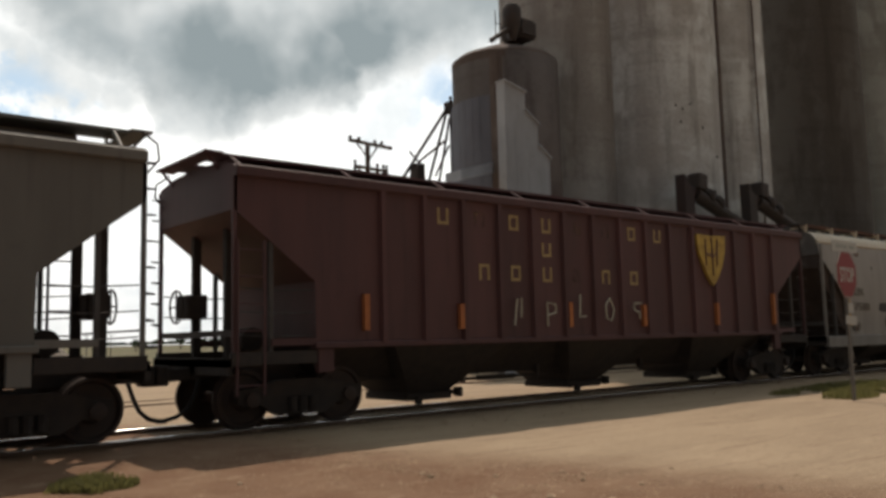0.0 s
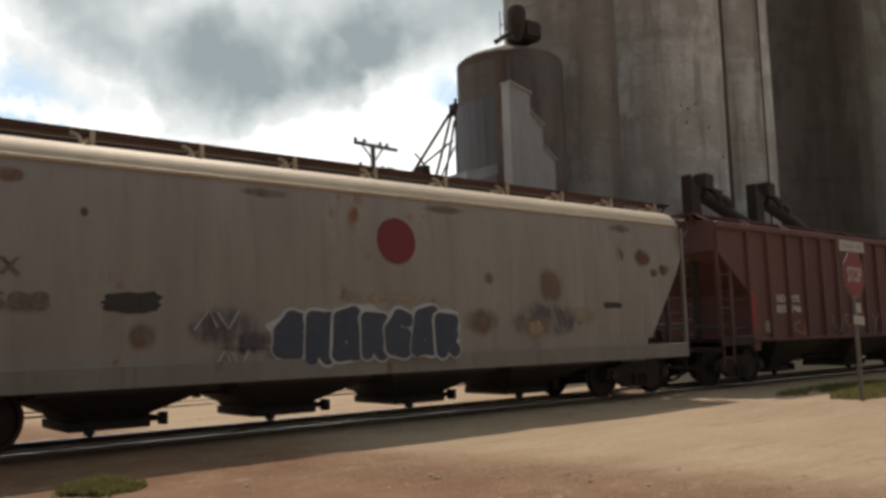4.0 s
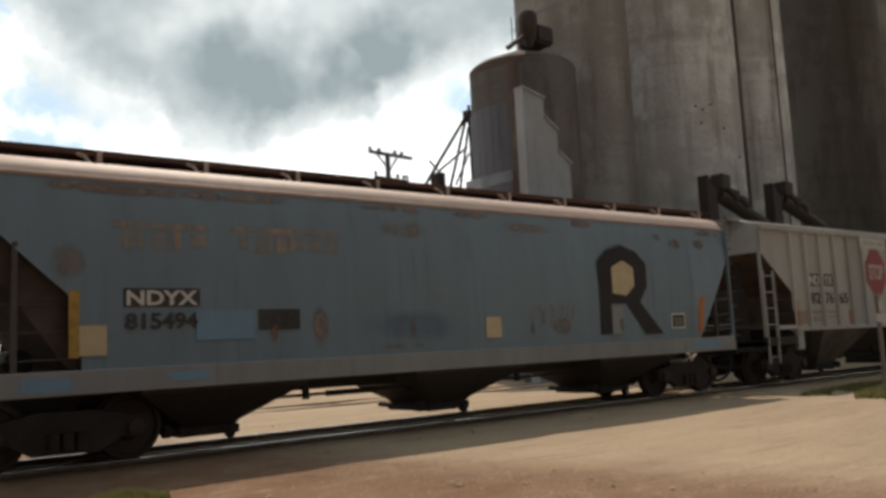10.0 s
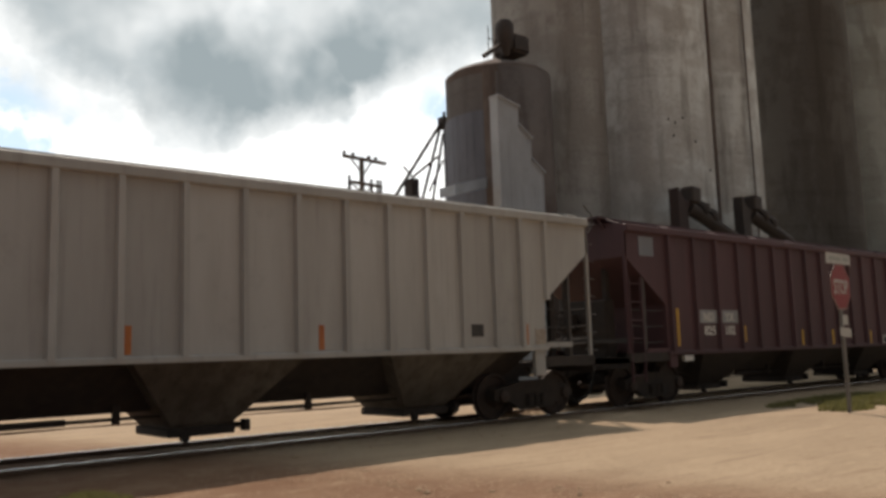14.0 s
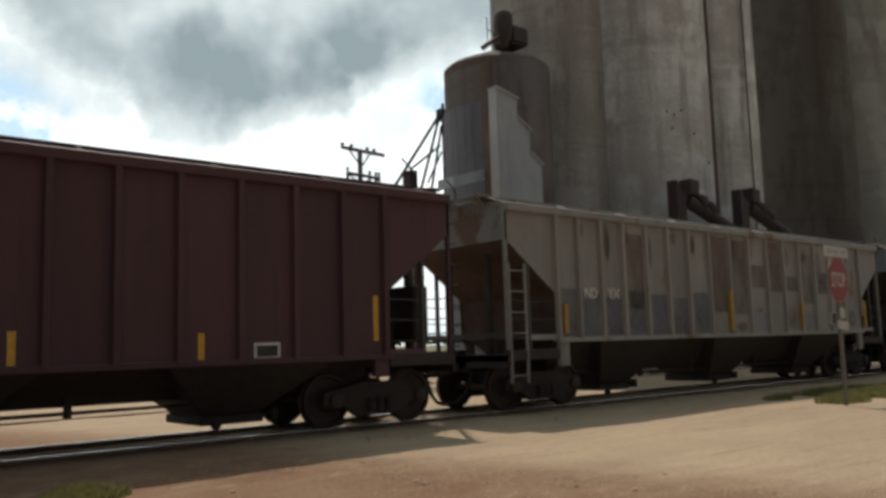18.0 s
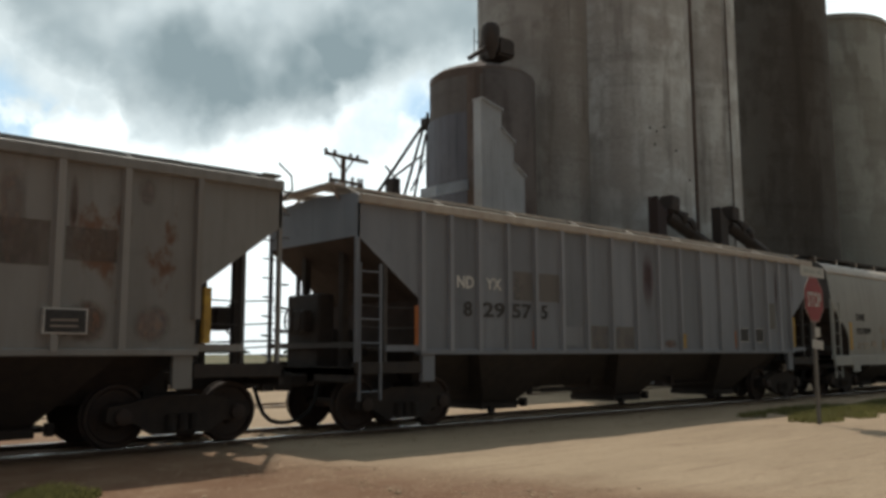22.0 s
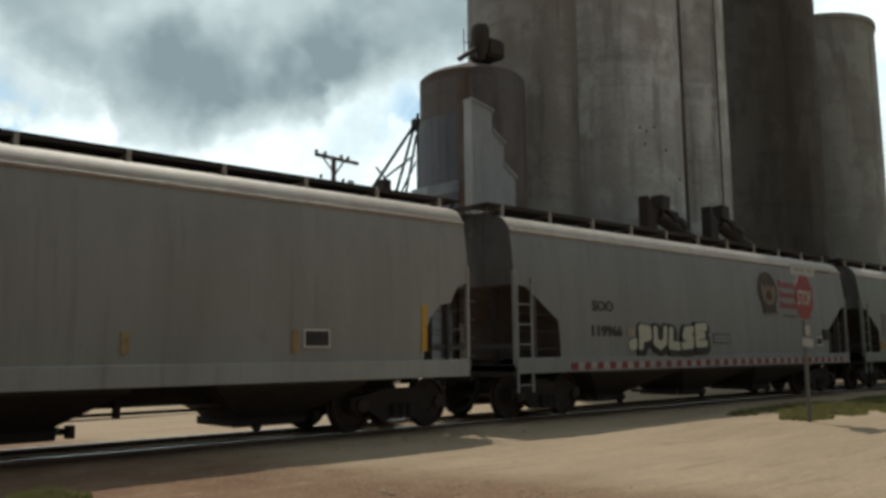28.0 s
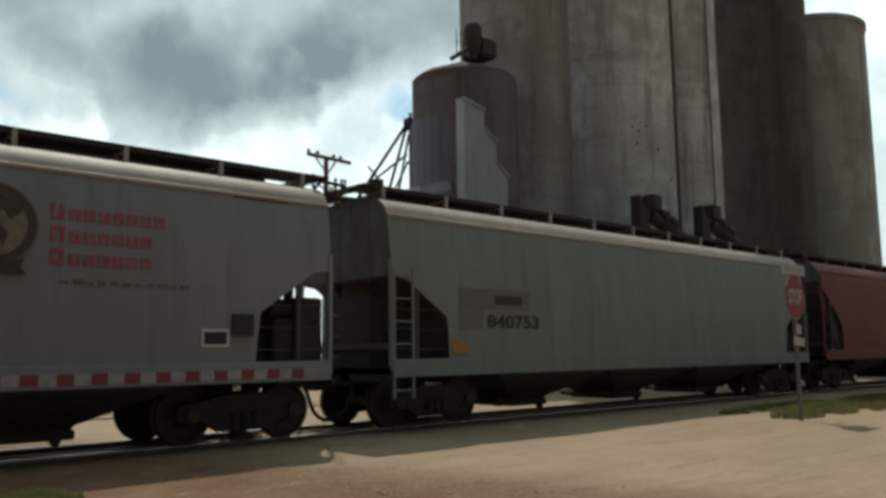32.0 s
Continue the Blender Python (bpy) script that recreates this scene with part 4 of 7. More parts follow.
def pickup(x, y, turn):
    """A white crew-cab pickup parked beyond the tracks."""
    ob = tagged(new("pickup_truck"), "white pickup truck parked on the gravel beyond the track", "truck")
    ob.matrix_world = pose(x, y, 0, 0, 0, turn)
    white = material("white_car_paint", (0.7, 0.7, 0.7), 0.3, 0.0, (0.6, 0.6, 0.6), 4, 0.3, spec=0.5)
    glass = material("tinted_glass", (0.03, 0.035, 0.04), 0.08, 0.0, None, 4, 0.2, spec=0.6)
    bm = bmesh.new()
    prism(bm, [(-2.8, 0.45), (2.75, 0.45), (2.8, 0.95), (1.55, 1.1), (0.75, 1.78), (-0.75, 1.8), (-0.95, 1.15), (-2.8, 1.12)], -0.92, 0.92)
    bmesh.ops.bevel(bm, geom=bm.edges[:], offset=0.06, segments=2, affect="EDGES")
    part("body", bm, white, ob)
    for s in (-1, 1):
        bm = bmesh.new()
        prism(bm, [(-0.7, 1.2), (1.2, 1.2), (0.68, 1.68), (-0.62, 1.7)], s * 0.935 - 0.004, s * 0.935 + 0.004)
        part("side_window", bm, glass, ob)
        for wx in (-1.75, 1.75):
            bm = bmesh.new()
            lathe(bm, [(0.2, -0.12), (0.38, -0.12), (0.38, 0.12), (0.2, 0.12)], 18, pose(wx, s * 0.84, 0.38, 90))
            part("wheel", bm, rubber, ob)


pickup(10.0, 42.0, 20)


def far_posts():
    for i, a in enumerate((16.2, 16.9, 17.6, 18.3)):
        ob = tagged(new("yard_post"), "thin grey steel post standing far off on the yard", "post", group="far yard posts")
        bm = bmesh.new()
        x, y = 120 * math.sin(radians(a)), 120 * math.cos(radians(a))
        bar(bm, (x, y, 0), (x, y, 3.0), 0.06)
        bar(bm, (x - 0.5, y, 2.9), (x + 0.5, y, 2.9), 0.04)
        part("post", bm, post_metal, ob)


far_posts()


def far_tree(x, y, h, seed):
    ob = tagged(new("tree"), "small dark leafy tree far off at the field's edge", "tree", group="far trees")
    ob.location = (x, y, 0)
    rng = random.Random(seed)
    bm = bmesh.new()
    lathe(bm, [(0.06 * h, 0), (0.03 * h, h * 0.5)], 8)
    for i in range(4):
        a = rng.random() * math.tau
        bar(bm, (0, 0, h * 0.35), (0.25 * h * math.cos(a), 0.25 * h * math.sin(a), h * 0.65), 0.02 * h)
    part("trunk", bm, pole_wood, ob)
    verts, faces = [], []
    for i in range(420):
        a, b, d = rng.random() * math.tau, rng.uniform(-1, 1), rng.random() ** 0.4
        q = math.sqrt(1 - b * b)
        c = Vector((0.36 * h * d * q * math.cos(a), 0.36 * h * d * q * math.sin(a), h * (0.64 + 0.34 * d * b)))
        n0 = len(verts)
        for _ in range(4):
            verts.append(c + Vector((rng.uniform(-1, 1), rng.uniform(-1, 1), rng.uniform(-1, 1))) * 0.06 * h)
        faces += [(n0, n0 + 1, n0 + 2), (n0, n0 + 2, n0 + 3)]
    me = bpy.data.meshes.new("crown")
    me.from_pydata(verts, [], faces)
    me.materials.append(leaf_mat)
    crown = new("crown", me)
    crown.parent = ob


leaf_mat = material("tree_leaves", (0.05, 0.075, 0.03), 0.8, 0.0, (0.03, 0.05, 0.02), 2, 0.6)
for az, d, h in ((13.6, 170, 5.5), (15.0, 260, 4.0), (19.8, 210, 3.0), (22.5, 300, 5.0), (9.0, 240, 7.0), (12.0, 300, 5.0)):
    far_tree(d * math.sin(radians(az)), d * math.cos(radians(az)), h, int(az * 10))


# ---- the train ----
WHEEL_R = 0.457
SIDE = -CAR_W / 2               # the side that faces the yard
CARS = []
ROUNDED = set()
WHEELS = []


def wheelset_mesh():
    bm = bmesh.new()
    turn = pose(0, 0, 0, 90)
    for s in (-1, 1):
        prof = [(0.10, 0.69), (0.16, 0.69), (0.2, 0.71), (0.36, 0.72), (0.40, 0.69), (0.485, 0.685), (0.487, 0.715), (0.457, 0.73), (0.452, 0.82), (0.40, 0.825), (0.37, 0.775), (0.2, 0.77), (0.15, 0.83), (0.10, 0.83)]
        lathe(bm, [(r, s * h) for r, h in prof], 28, turn)
    lathe(bm, [(0.085, -1.08), (0.085, 1.08)], 14, turn)
    for a in range(3):      # lightening marks that show the turning
        for s in (-1, 1):
            lathe(bm, [(0.035, 0.70), (0.035, 0.79)], 8, pose(0, 0, 0, 90, 0, 0) @ pose(0.28 * math.cos(a * math.tau / 3), 0.28 * math.sin(a * math.tau / 3), 0 if s > 0 else -1.49))
    return mesh_of("wheelset", bm, wheel_steel, True)


WHEELSET = wheelset_mesh()


def truck(car, x):
    """A three-piece freight truck with two wheelsets."""
    bm = bmesh.new()
    box(bm, x - 0.2, x + 0.2, -1.0, 1.0, 0.42, 0.68)
    box(bm, x - 0.3, x + 0.3, -0.35, 0.35, 0.66, 0.78)
    tr = part("truck", bm, under, car)
    for s in (-1, 1):
        bm = bmesh.new()
        y0, y1 = (0.9, 1.08) if s > 0 else (-1.08, -0.9)
        prism(bm, [(x - 1.12, 0.40), (x - 0.98, 0.34), (x - 0.72, 0.36), (x - 0.42, 0.18), (x + 0.42, 0.18), (x + 0.72, 0.36), (x + 0.98, 0.34), (x + 1.12, 0.40),
                   (x + 1.1, 0.60), (x + 0.72, 0.66), (x + 0.35, 0.74), (x - 0.35, 0.74), (x - 0.72, 0.66), (x - 1.1, 0.60)], y0, y1)
        part("side_frame", bm, under, tr)
        for dx in (-0.18, 0, 0.18):
            bm = bmesh.new()
            lathe(bm, [(0.075 if q % 2 else 0.088, 0.24 + q * 0.0225) for q in range(11)], 8, pose(x + dx, s * 1.1, 0))
            part("spring", bm, under, tr)
        for dx in (-0.89, 0.89):
            bm = bmesh.new()
            lathe(bm, [(0.12, 1.04), (0.12, 1.14), (0.07, 1.16)], 12, pose(x + dx, 0, WHEEL_R, 90 if s < 0 else -90))
            part("bearing_cap", bm, wheel_steel, tr, smooth=True)
    for dx in (-0.89, 0.89):
        w = new("wheelset", WHEELSET)
        w.parent = tr
        w.matrix_basis = pose(x + dx, 0, WHEEL_R)
        WHEELS.append((w, x + dx))
        bm = bmesh.new()
        for y in (-0.75, 0.75):
            box(bm, x + dx * 0.42 - 0.04, x + dx * 0.42 + 0.04, y - 0.06, y + 0.06, 0.28, 0.62)
        box(bm, x + dx * 0.42 - 0.05, x + dx * 0.42 + 0.05, -0.85, 0.85, 0.3, 0.38)
        part("brake_beam", bm, under, tr)


def half_width(z, curved, eave):
    if not curved:
        return CAR_W / 2
    u = (z - 2.3) / (eave - 2.3)
    return CAR_W / 2 - 0.13 * u * u if u > 0 else CAR_W / 2 - 0.05 * u * u


def car_body(name, mat, car, L, cut, sill, eave, crown, curved, roof_mat, slope_mat):
    """The hopper's shell: full section in the middle, its floor rising along the slope sheets towards both ends."""
    st = [(-L / 2 + dx, z) for dx, z in cut]
    st = st + [(-x, z) for x, z in st[::-1]]
    rings = []
    roof = [(1.0, 0.0), (0.975, 0.22), (0.93, 0.45), (0.865, 0.66), (0.78, 0.82), (0.65, 0.93), (0.4, 0.985), (0.0, 1.0)] if curved else [(1.0, 0.0), (0.97, 0.25), (0.6, 0.75), (0.0, 1.0)]
    for x, zb in st:
        top = half_width(eave, curved, eave)
        half = [(half_width(z, curved, eave), z) for z in np.linspace(zb, eave, 9)]
        half += [(top * a, eave + (crown - eave) * b) for a, b in roof[1:]]
        rings.append([(x, -y, z) for y, z in half] + [(x, y, z) for y, z in half[-2::-1]])
    bm = bmesh.new()
    loft(bm, rings)
    ob = part(name, bm, mat, car, smooth=True)
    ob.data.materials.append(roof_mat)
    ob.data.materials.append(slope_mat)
    ob.data.materials.append(shaded_end if curved else mat)
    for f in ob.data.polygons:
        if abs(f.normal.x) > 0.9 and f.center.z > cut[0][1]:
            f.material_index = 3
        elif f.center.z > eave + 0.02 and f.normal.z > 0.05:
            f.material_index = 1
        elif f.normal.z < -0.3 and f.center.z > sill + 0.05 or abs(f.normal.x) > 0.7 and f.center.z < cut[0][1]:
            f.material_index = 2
    return ob


def spacing(n, a, b, belly=0.25):
    w = [1 + belly * math.sin(math.pi * (i + 0.5) / (n - 1)) for i in range(n - 1)]
    c = np.concatenate([[0], np.cumsum(w)])
    return [a + (b - a) * float(v / c[-1]) for v in c]


def ladder(car, x0, x1, y, z0, z1, n, mat):
    bm = bmesh.new()
    for x in (x0, x1):
        box(bm, x - 0.018, x + 0.018, y - 0.025, y + 0.025, z0, z1)
    for i in range(n):
        z = z0 + 0.15 + (z1 - z0 - 0.3) * i / (n - 1)
        bar(bm, (x0, y, z), (x1, y, z), 0.014)
    return part("ladder", bm, mat, car)


# bays: pitch, offset of the middle, half width of the outlet, half width at the sill, height of the keel between the bays
BAYS = {
    "three": (4.4, 0.15, 0.52, 1.35, 0.64),
    "three_round": (4.65, 0.0, 0.46, 1.28, 0.78),
    "four": (2.8, -0.3, 0.56, 1.2, 0.74),
    "vee": (3.7, -0.12, 0.56, 1.75, 0.9),
    "three_flat": (4.1, 0.1, 0.66, 1.4, 0.62),
}
# outlines of the open car ends: distance from the end, height
ROUND_CUT = [(0.0, 3.5), (0.9, 2.62), (1.25, 2.3), (1.38, 2.12), (1.45, 1.75), (1.46, 1.12)]
S_CUT = [(0.0, 2.72), (0.3, 2.6), (0.48, 2.3), (0.75, 2.25), (1.0, 2.0), (1.12, 1.7), (1.13, 1.24)]
K_CUT = [(0.0, 2.75), (0.35, 2.7), (1.35, 2.02), (1.4, 1.6), (1.42, 1.22)]


def hopper_car(label, x0, x1, paint, ribs=(), rib_mat=None, cut=None, sill=1.4, eave=4.06, crown=4.32, curved=False, bays="three",
               roof_mat=None, hopper_mat=None, sill_mat=None, board=4.52, end_mat=None, brake_end=1, slope_mat=None, cabinets=(), walk_w=0.27, walk_mat=None):
    L = x1 - x0
    car = tagged(new("covered_hopper_car"), label, "railway car", group="train of covered hopper cars")
    xc = (x0 + x1) / 2
    CARS.append((car, xc))
    if curved:
        ROUNDED.add(car.name)
    end_mat, roof_mat, hopper_mat, sill_mat = end_mat or paint, roof_mat or paint, hopper_mat or paint, sill_mat or paint
    cut = cut or [(0.0, 3.36), (1.4, 2.3), (1.42, sill)]
    slope_mat = slope_mat or (slope_shaded if curved else slope_rust)
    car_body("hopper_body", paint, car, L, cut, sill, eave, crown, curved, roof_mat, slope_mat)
    deep = cut[-1][0]
    for e in (-1, 1):
        if cut is ROUND_CUT:        # the slope sheet runs on down behind the rounded cut-out
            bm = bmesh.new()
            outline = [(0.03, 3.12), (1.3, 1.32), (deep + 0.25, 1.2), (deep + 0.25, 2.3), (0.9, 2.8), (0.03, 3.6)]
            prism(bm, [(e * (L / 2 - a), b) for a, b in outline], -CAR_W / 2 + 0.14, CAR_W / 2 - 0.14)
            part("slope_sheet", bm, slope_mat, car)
            if e > 0:               # flat gussets carry the side sheet on to the slope
                for w in (-1, 1):
                    bm = bmesh.new()
                    rings = []
                    for z in np.linspace(1.26, 3.5, 10):
                        y = w * (half_width(float(z), True, eave) + 0.004)
                        xa, xb = min(L / 2 - 1.3 + (z - 1.32) * 0.7, L / 2 - 0.004), L / 2 - deep - 0.1
                        rings.append([(xb, y, z), (xa, y, z), (xa, y - w * 0.02, z), (xb, y - w * 0.02, z)])
                    loft(bm, rings)
                    part("gusset", bm, paint, car)
        for s in (-1, 1):           # bolster end plates and the sill run on to the ladder
            y = s * (CAR_W / 2 - 0.03)
            if not curved:
                bm = bmesh.new()
                xa, xb = sorted((e * (L / 2 - deep), e * (L / 2 - 0.62)))
                box(bm, xa, xb, y - 0.04, y + 0.04, sill - 0.02, sill + 0.09)
                part("sill_end", bm, sill_mat, car)
                bm = bmesh.new()
                xa, xb = sorted((e * (L / 2 - deep - 0.32), e * (L / 2 - deep - 0.02)))
                box(bm, xa, xb, y - 0.05, y + 0.05, 0.84, sill)
                bmesh.ops.bevel(bm, geom=bm.edges[:], offset=0.012, segments=1, affect="EDGES")
                part("bolster_end", bm, sill_mat, car)
    # side posts
    if ribs:
        for px in [r - xc for r in ribs]:
            for s in (-1, 1):
                bm = bmesh.new()
                d = -px if px < 0 else px
                zlow = sill - 0.02
                for (a, za), (b, zb) in zip(cut, cut[1:]):
                    if a <= L / 2 - d <= b:
                        zlow = za + (zb - za) * (L / 2 - d - a) / max(b - a, 1e-3)
                y = s * CAR_W / 2
                prof = [(-0.075, 0), (-0.045, s * 0.075), (0.045, s * 0.075), (0.075, 0)]
                loft(bm, [[(px + a, y + b, z) for a, b in prof] for z in (zlow, eave - 0.13)])
                part("side_post", bm, rib_mat or paint, car)
        # the sheets between the posts, a little uneven in tone and depth
        px = [r - xc for r in ribs if abs(r - xc) < L / 2 - cut[-1][0]]
        for i, (a, b) in enumerate(zip(px, px[1:])):
            bm = bmesh.new()
            d = 0.0012 + 0.0004 * (i * 7 % 3)
            box(bm, a + 0.07, b - 0.07, SIDE - d, SIDE + 0.01, sill + 0.03, eave - 0.16)
            part("side_sheet", bm, paint, car)
    # chords
    for s in (-1, 1):
        y = s * half_width(eave, curved, eave)
        if not curved:
            bm = bmesh.new()
            box(bm, -L / 2, L / 2, min(y - s * 0.02, y + s * 0.085), max(y - s * 0.02, y + s * 0.085), eave - 0.15, eave + 0.02)
            bmesh.ops.bevel(bm, geom=bm.edges[:], offset=0.02, segments=1, affect="EDGES")
            part("top_chord", bm, roof_mat, car)
        else:
            bm = bmesh.new()
            bar(bm, (-L / 2, y, eave), (L / 2, y, eave), 0.035, 8)
            part("roof_seam", bm, roof_mat, car)
        y = s * CAR_W / 2
        bm = bmesh.new()
        if curved:
            box(bm, -L / 2 + 0.02, L / 2 - 0.02, min(y - s * 0.12, y + s * 0.03), max(y - s * 0.12, y + s * 0.03), sill - 0.32, sill)
        else:
            box(bm, -L / 2 + cut[-1][0] - 0.05, L / 2 - cut[-1][0] + 0.05, min(y - s * 0.12, y + s * 0.06), max(y - s * 0.12, y + s * 0.06), sill - 0.08, sill + 0.02)
        bmesh.ops.bevel(bm, geom=bm.edges[:], offset=0.012, segments=1, affect="EDGES")
        part("side_sill", bm, sill_mat, car)
        if not curved:      # sill ends that carry the corner posts
            for e in (-1, 1):
                bm = bmesh.new()
                xa, xb = sorted((e * (L / 2 + 0.04), e * (L / 2 - cut[-1][0])))
                box(bm, xa, xb, min(y - s * 0.1, y + s * 0.02), max(y - s * 0.1, y + s * 0.02), 1.0, 1.2)
                part("end_sill", bm, under, car)
    # hopper bays with their outlet gates
    pitch, shift, h_out, h_top, keel = BAYS[bays]
    count = 4 if bays == "four" else 3
    reach = L / 2 - cut[-1][0]
    base = sill - (0.3 if curved else 0.02)
    for i in range(count):
        c = pitch * (i - (count - 1) / 2) + shift
        bm = bmesh.new()
        h0, h1 = CAR_W / 2 - 0.03, 0.6
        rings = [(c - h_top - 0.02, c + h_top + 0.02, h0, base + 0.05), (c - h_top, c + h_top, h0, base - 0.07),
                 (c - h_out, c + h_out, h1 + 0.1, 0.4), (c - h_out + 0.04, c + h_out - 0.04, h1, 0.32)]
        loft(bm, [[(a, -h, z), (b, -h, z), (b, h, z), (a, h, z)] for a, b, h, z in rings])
        # on most cars the bays are darker than the side paint
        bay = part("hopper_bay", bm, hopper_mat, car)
        bm = bmesh.new()
        box(bm, c - h_out - 0.02, c + h_out + 0.02, -0.68, 0.68, 0.2, 0.34)
        bmesh.ops.bevel(bm, geom=bm.edges[:], offset=0.02, segments=1, affect="EDGES")
        part("outlet_gate", bm, under, bay)
        bm = bmesh.new()
        e = -1 if bays in ("vee", "three_round") else 1
        throw = 0.4 if bays == "vee" else 0.22
        xa, xb = sorted((c + e * h_out, c + e * (h_out + throw)))
        box(bm, xa, xb, -0.6, 0.5, 0.27, 0.33)
        xa, xb = sorted((c + e * (h_out + throw - 0.06), c + e * (h_out + throw + 0.04)))
        box(bm, xa, xb, -0.72, -0.56, 0.22, 0.4)
        bar(bm, (c + e * (h_out + throw - 0.04), -0.75, 0.31), (c + e * (h_out + throw - 0.04), 0.7, 0.31), 0.045)
        part("gate_shaft", bm, under, bay)
        bm = bmesh.new()
        lathe(bm, [(0.07, -0.05), (0.07, 0.05)], 10, pose(c - e * 0.3, -0.7, 0.2, 90))
        part("gate_roller", bm, under, bay)
    # centre sill, end platforms, couplers
    bm = bmesh.new()
    box(bm, -L / 2 - 0.1, L / 2 + 0.1, -0.32, 0.32, 0.78, 1.08)
    part("centre_sill", bm, under, car)
    bm = bmesh.new()        # the cross ridges that close the room between the bays
    loft(bm, [[(a, -h, z), (b, -h, z), (b, h, z), (a, h, z)] for a, b, h, z in
              ((-reach, reach, 1.25, base + 0.03), (-reach + 0.5, reach - 0.5, 0.62, keel + 0.12), (-reach + 0.9, reach - 0.9, 0.5, keel - 0.02))])
    part("cross_ridge", bm, under, car)
    for e in (-1, 1):
        X = e * L / 2
        bm = bmesh.new()
        xa, xb = sorted((X + e * 0.1, X - e * 0.5))
        box(bm, xa, xb, -CAR_W / 2 + 0.02, CAR_W / 2 - 0.02, 0.98, 1.1)
        box(bm, *sorted((X + e * 0.1, X + e * 0.02)), -CAR_W / 2 + 0.02, CAR_W / 2 - 0.02, 0.86, 1.12)
        part("end_platform", bm, under, car)
        bm = bmesh.new()
        box(bm, *sorted((X + e * 0.05, X + e * 0.5)), -0.11, 0.11, 0.76, 0.98)
        box(bm, *sorted((X + e * 0.45, X + e * 0.72)), -0.17, 0.12, 0.7, 1.02)
        bmesh.ops.bevel(bm, geom=bm.edges[:], offset=0.03, segments=1, affect="EDGES")
        part("coupler", bm, under, car)
        bm = bmesh.new()
        pipe(bm, [(X + e * 0.12, -0.5, 0.8), (X + e * 0.2, -0.52, 0.55), (X + e * 0.3, -0.5, 0.36), (X + e * 0.45, -0.46, 0.24), (X + e * 0.62, -0.42, 0.19), (X + e * 0.74, -0.4, 0.18)], 0.035, 8)
        part("air_hose", bm, rubber, car)
        # corner posts, end frame and ladders
        ztop = cut[0][1] + 0.1
        for s in (-1, 1):
            bm = bmesh.new()
            y = s * (CAR_W / 2 - 0.035)
            box(bm, *sorted((X + e * 0.015, X - e * 0.045)), y - 0.035, y + 0.035, 1.05, eave - 0.16 if not curved else cut[0][1] + 0.3)
            part("corner_post", bm, end_mat, car)
            bm = bmesh.new()
            y = s * 0.62
            box(bm, *sorted((X - e * 0.25, X - e * 0.38)), y - 0.06, y + 0.06, 1.1, ztop - 0.05)
            part("end_post", bm, under, car)
            for z, far in ((1.44, 1.95), (1.8, 1.8), (2.16, 1.5)):
                bm = bmesh.new()
                y = s * (CAR_W / 2 - 0.1)
                far = min(far, cut[-1][0] - 0.02)
                pipe(bm, [(X - e * 0.05, y, z + 0.02), (X - e * far * 0.5, y, z - 0.015), (X - e * far, y, z)], 0.011)
                part("handrail", bm, ladder_steel, car)
        for s, share in ((-1, 0.42), (1, 0.42), (1, 0.7)):
            d2 = cut[-1][0] * share
            bm = bmesh.new()
            y = s * (CAR_W / 2 - 0.06)
            za = np.interp(d2, [c[0] for c in cut], [c[1] for c in cut])
            box(bm, *sorted((X - e * d2, X - e * (d2 + 0.07))), y - 0.035, y + 0.035, 1.0, float(za) + 0.05)
            part("brace_post", bm, ladder_steel, car)
        if e < 0 and cut is not ROUND_CUT:
            ladder(car, X + 0.05, X + 0.5, -CAR_W / 2, 0.55, 2.9, 6, end_mat)
        elif e > 0:
            ladder(car, X - 0.5, X - 0.05, CAR_W / 2, 0.55, 2.9, 6, ladder_steel)
        for y0 in ((1.3, 1.52),) if e < 0 else ((-1.52, -1.3),):
            for i in range(8):
                z = 1.3 + (eave - 1.45) * i / 7
                bm = bmesh.new()
                pipe(bm, [(X, y0[0], z), (X + e * 0.12, y0[0], z), (X + e * 0.12, y0[1], z + 0.03), (X, y0[1], z + 0.03)], 0.014)
                part("grab_iron", bm, ladder_steel, car)
            bm = bmesh.new()
            pipe(bm, [(X, y0[0], eave - 0.3), (X + e * 0.16, y0[0], eave - 0.1), (X + e * 0.14, y0[0], eave + 0.12), (X - e * 0.1, y0[0], eave + 0.3)], 0.016)
            part("grab_iron", bm, ladder_steel, car)
        # rails across the end, and the brake stand on one end
        bm = bmesh.new()
        if e < 0:
            box(bm, X + 0.02, X + 0.08, -CAR_W / 2 + 0.1, CAR_W / 2 - 0.1, 1.44, 1.54)
        else:
            bar(bm, (X, -CAR_W / 2 + 0.1, 1.55), (X, CAR_W / 2 - 0.1, 1.55), 0.015)
        part("end_rail", bm, ladder_steel, car)
        if e == brake_end:
            bm = bmesh.new()
            box(bm, *sorted((X - e * 0.3, X + e * 0.05)), 0.1, 0.62, 1.75, 2.15)
            bmesh.ops.bevel(bm, geom=bm.edges[:], offset=0.03, segments=1, affect="EDGES")
            part("brake_box", bm, under, car)
            bm = bmesh.new()
            m = pose(X + e * 0.14, 0.36, 1.95, 0, 90, 0)
            pts = [m @ Vector((0.27 * math.cos(i * math.tau / 16), 0.27 * math.sin(i * math.tau / 16), 0)) for i in range(17)]
            pipe(bm, pts, 0.018)
            for i in range(0, 16, 4):
                bar(bm, m @ Vector((0, 0, 0)), pts[i], 0.014)
            part("brake_wheel", bm, under, car)
            bm = bmesh.new()
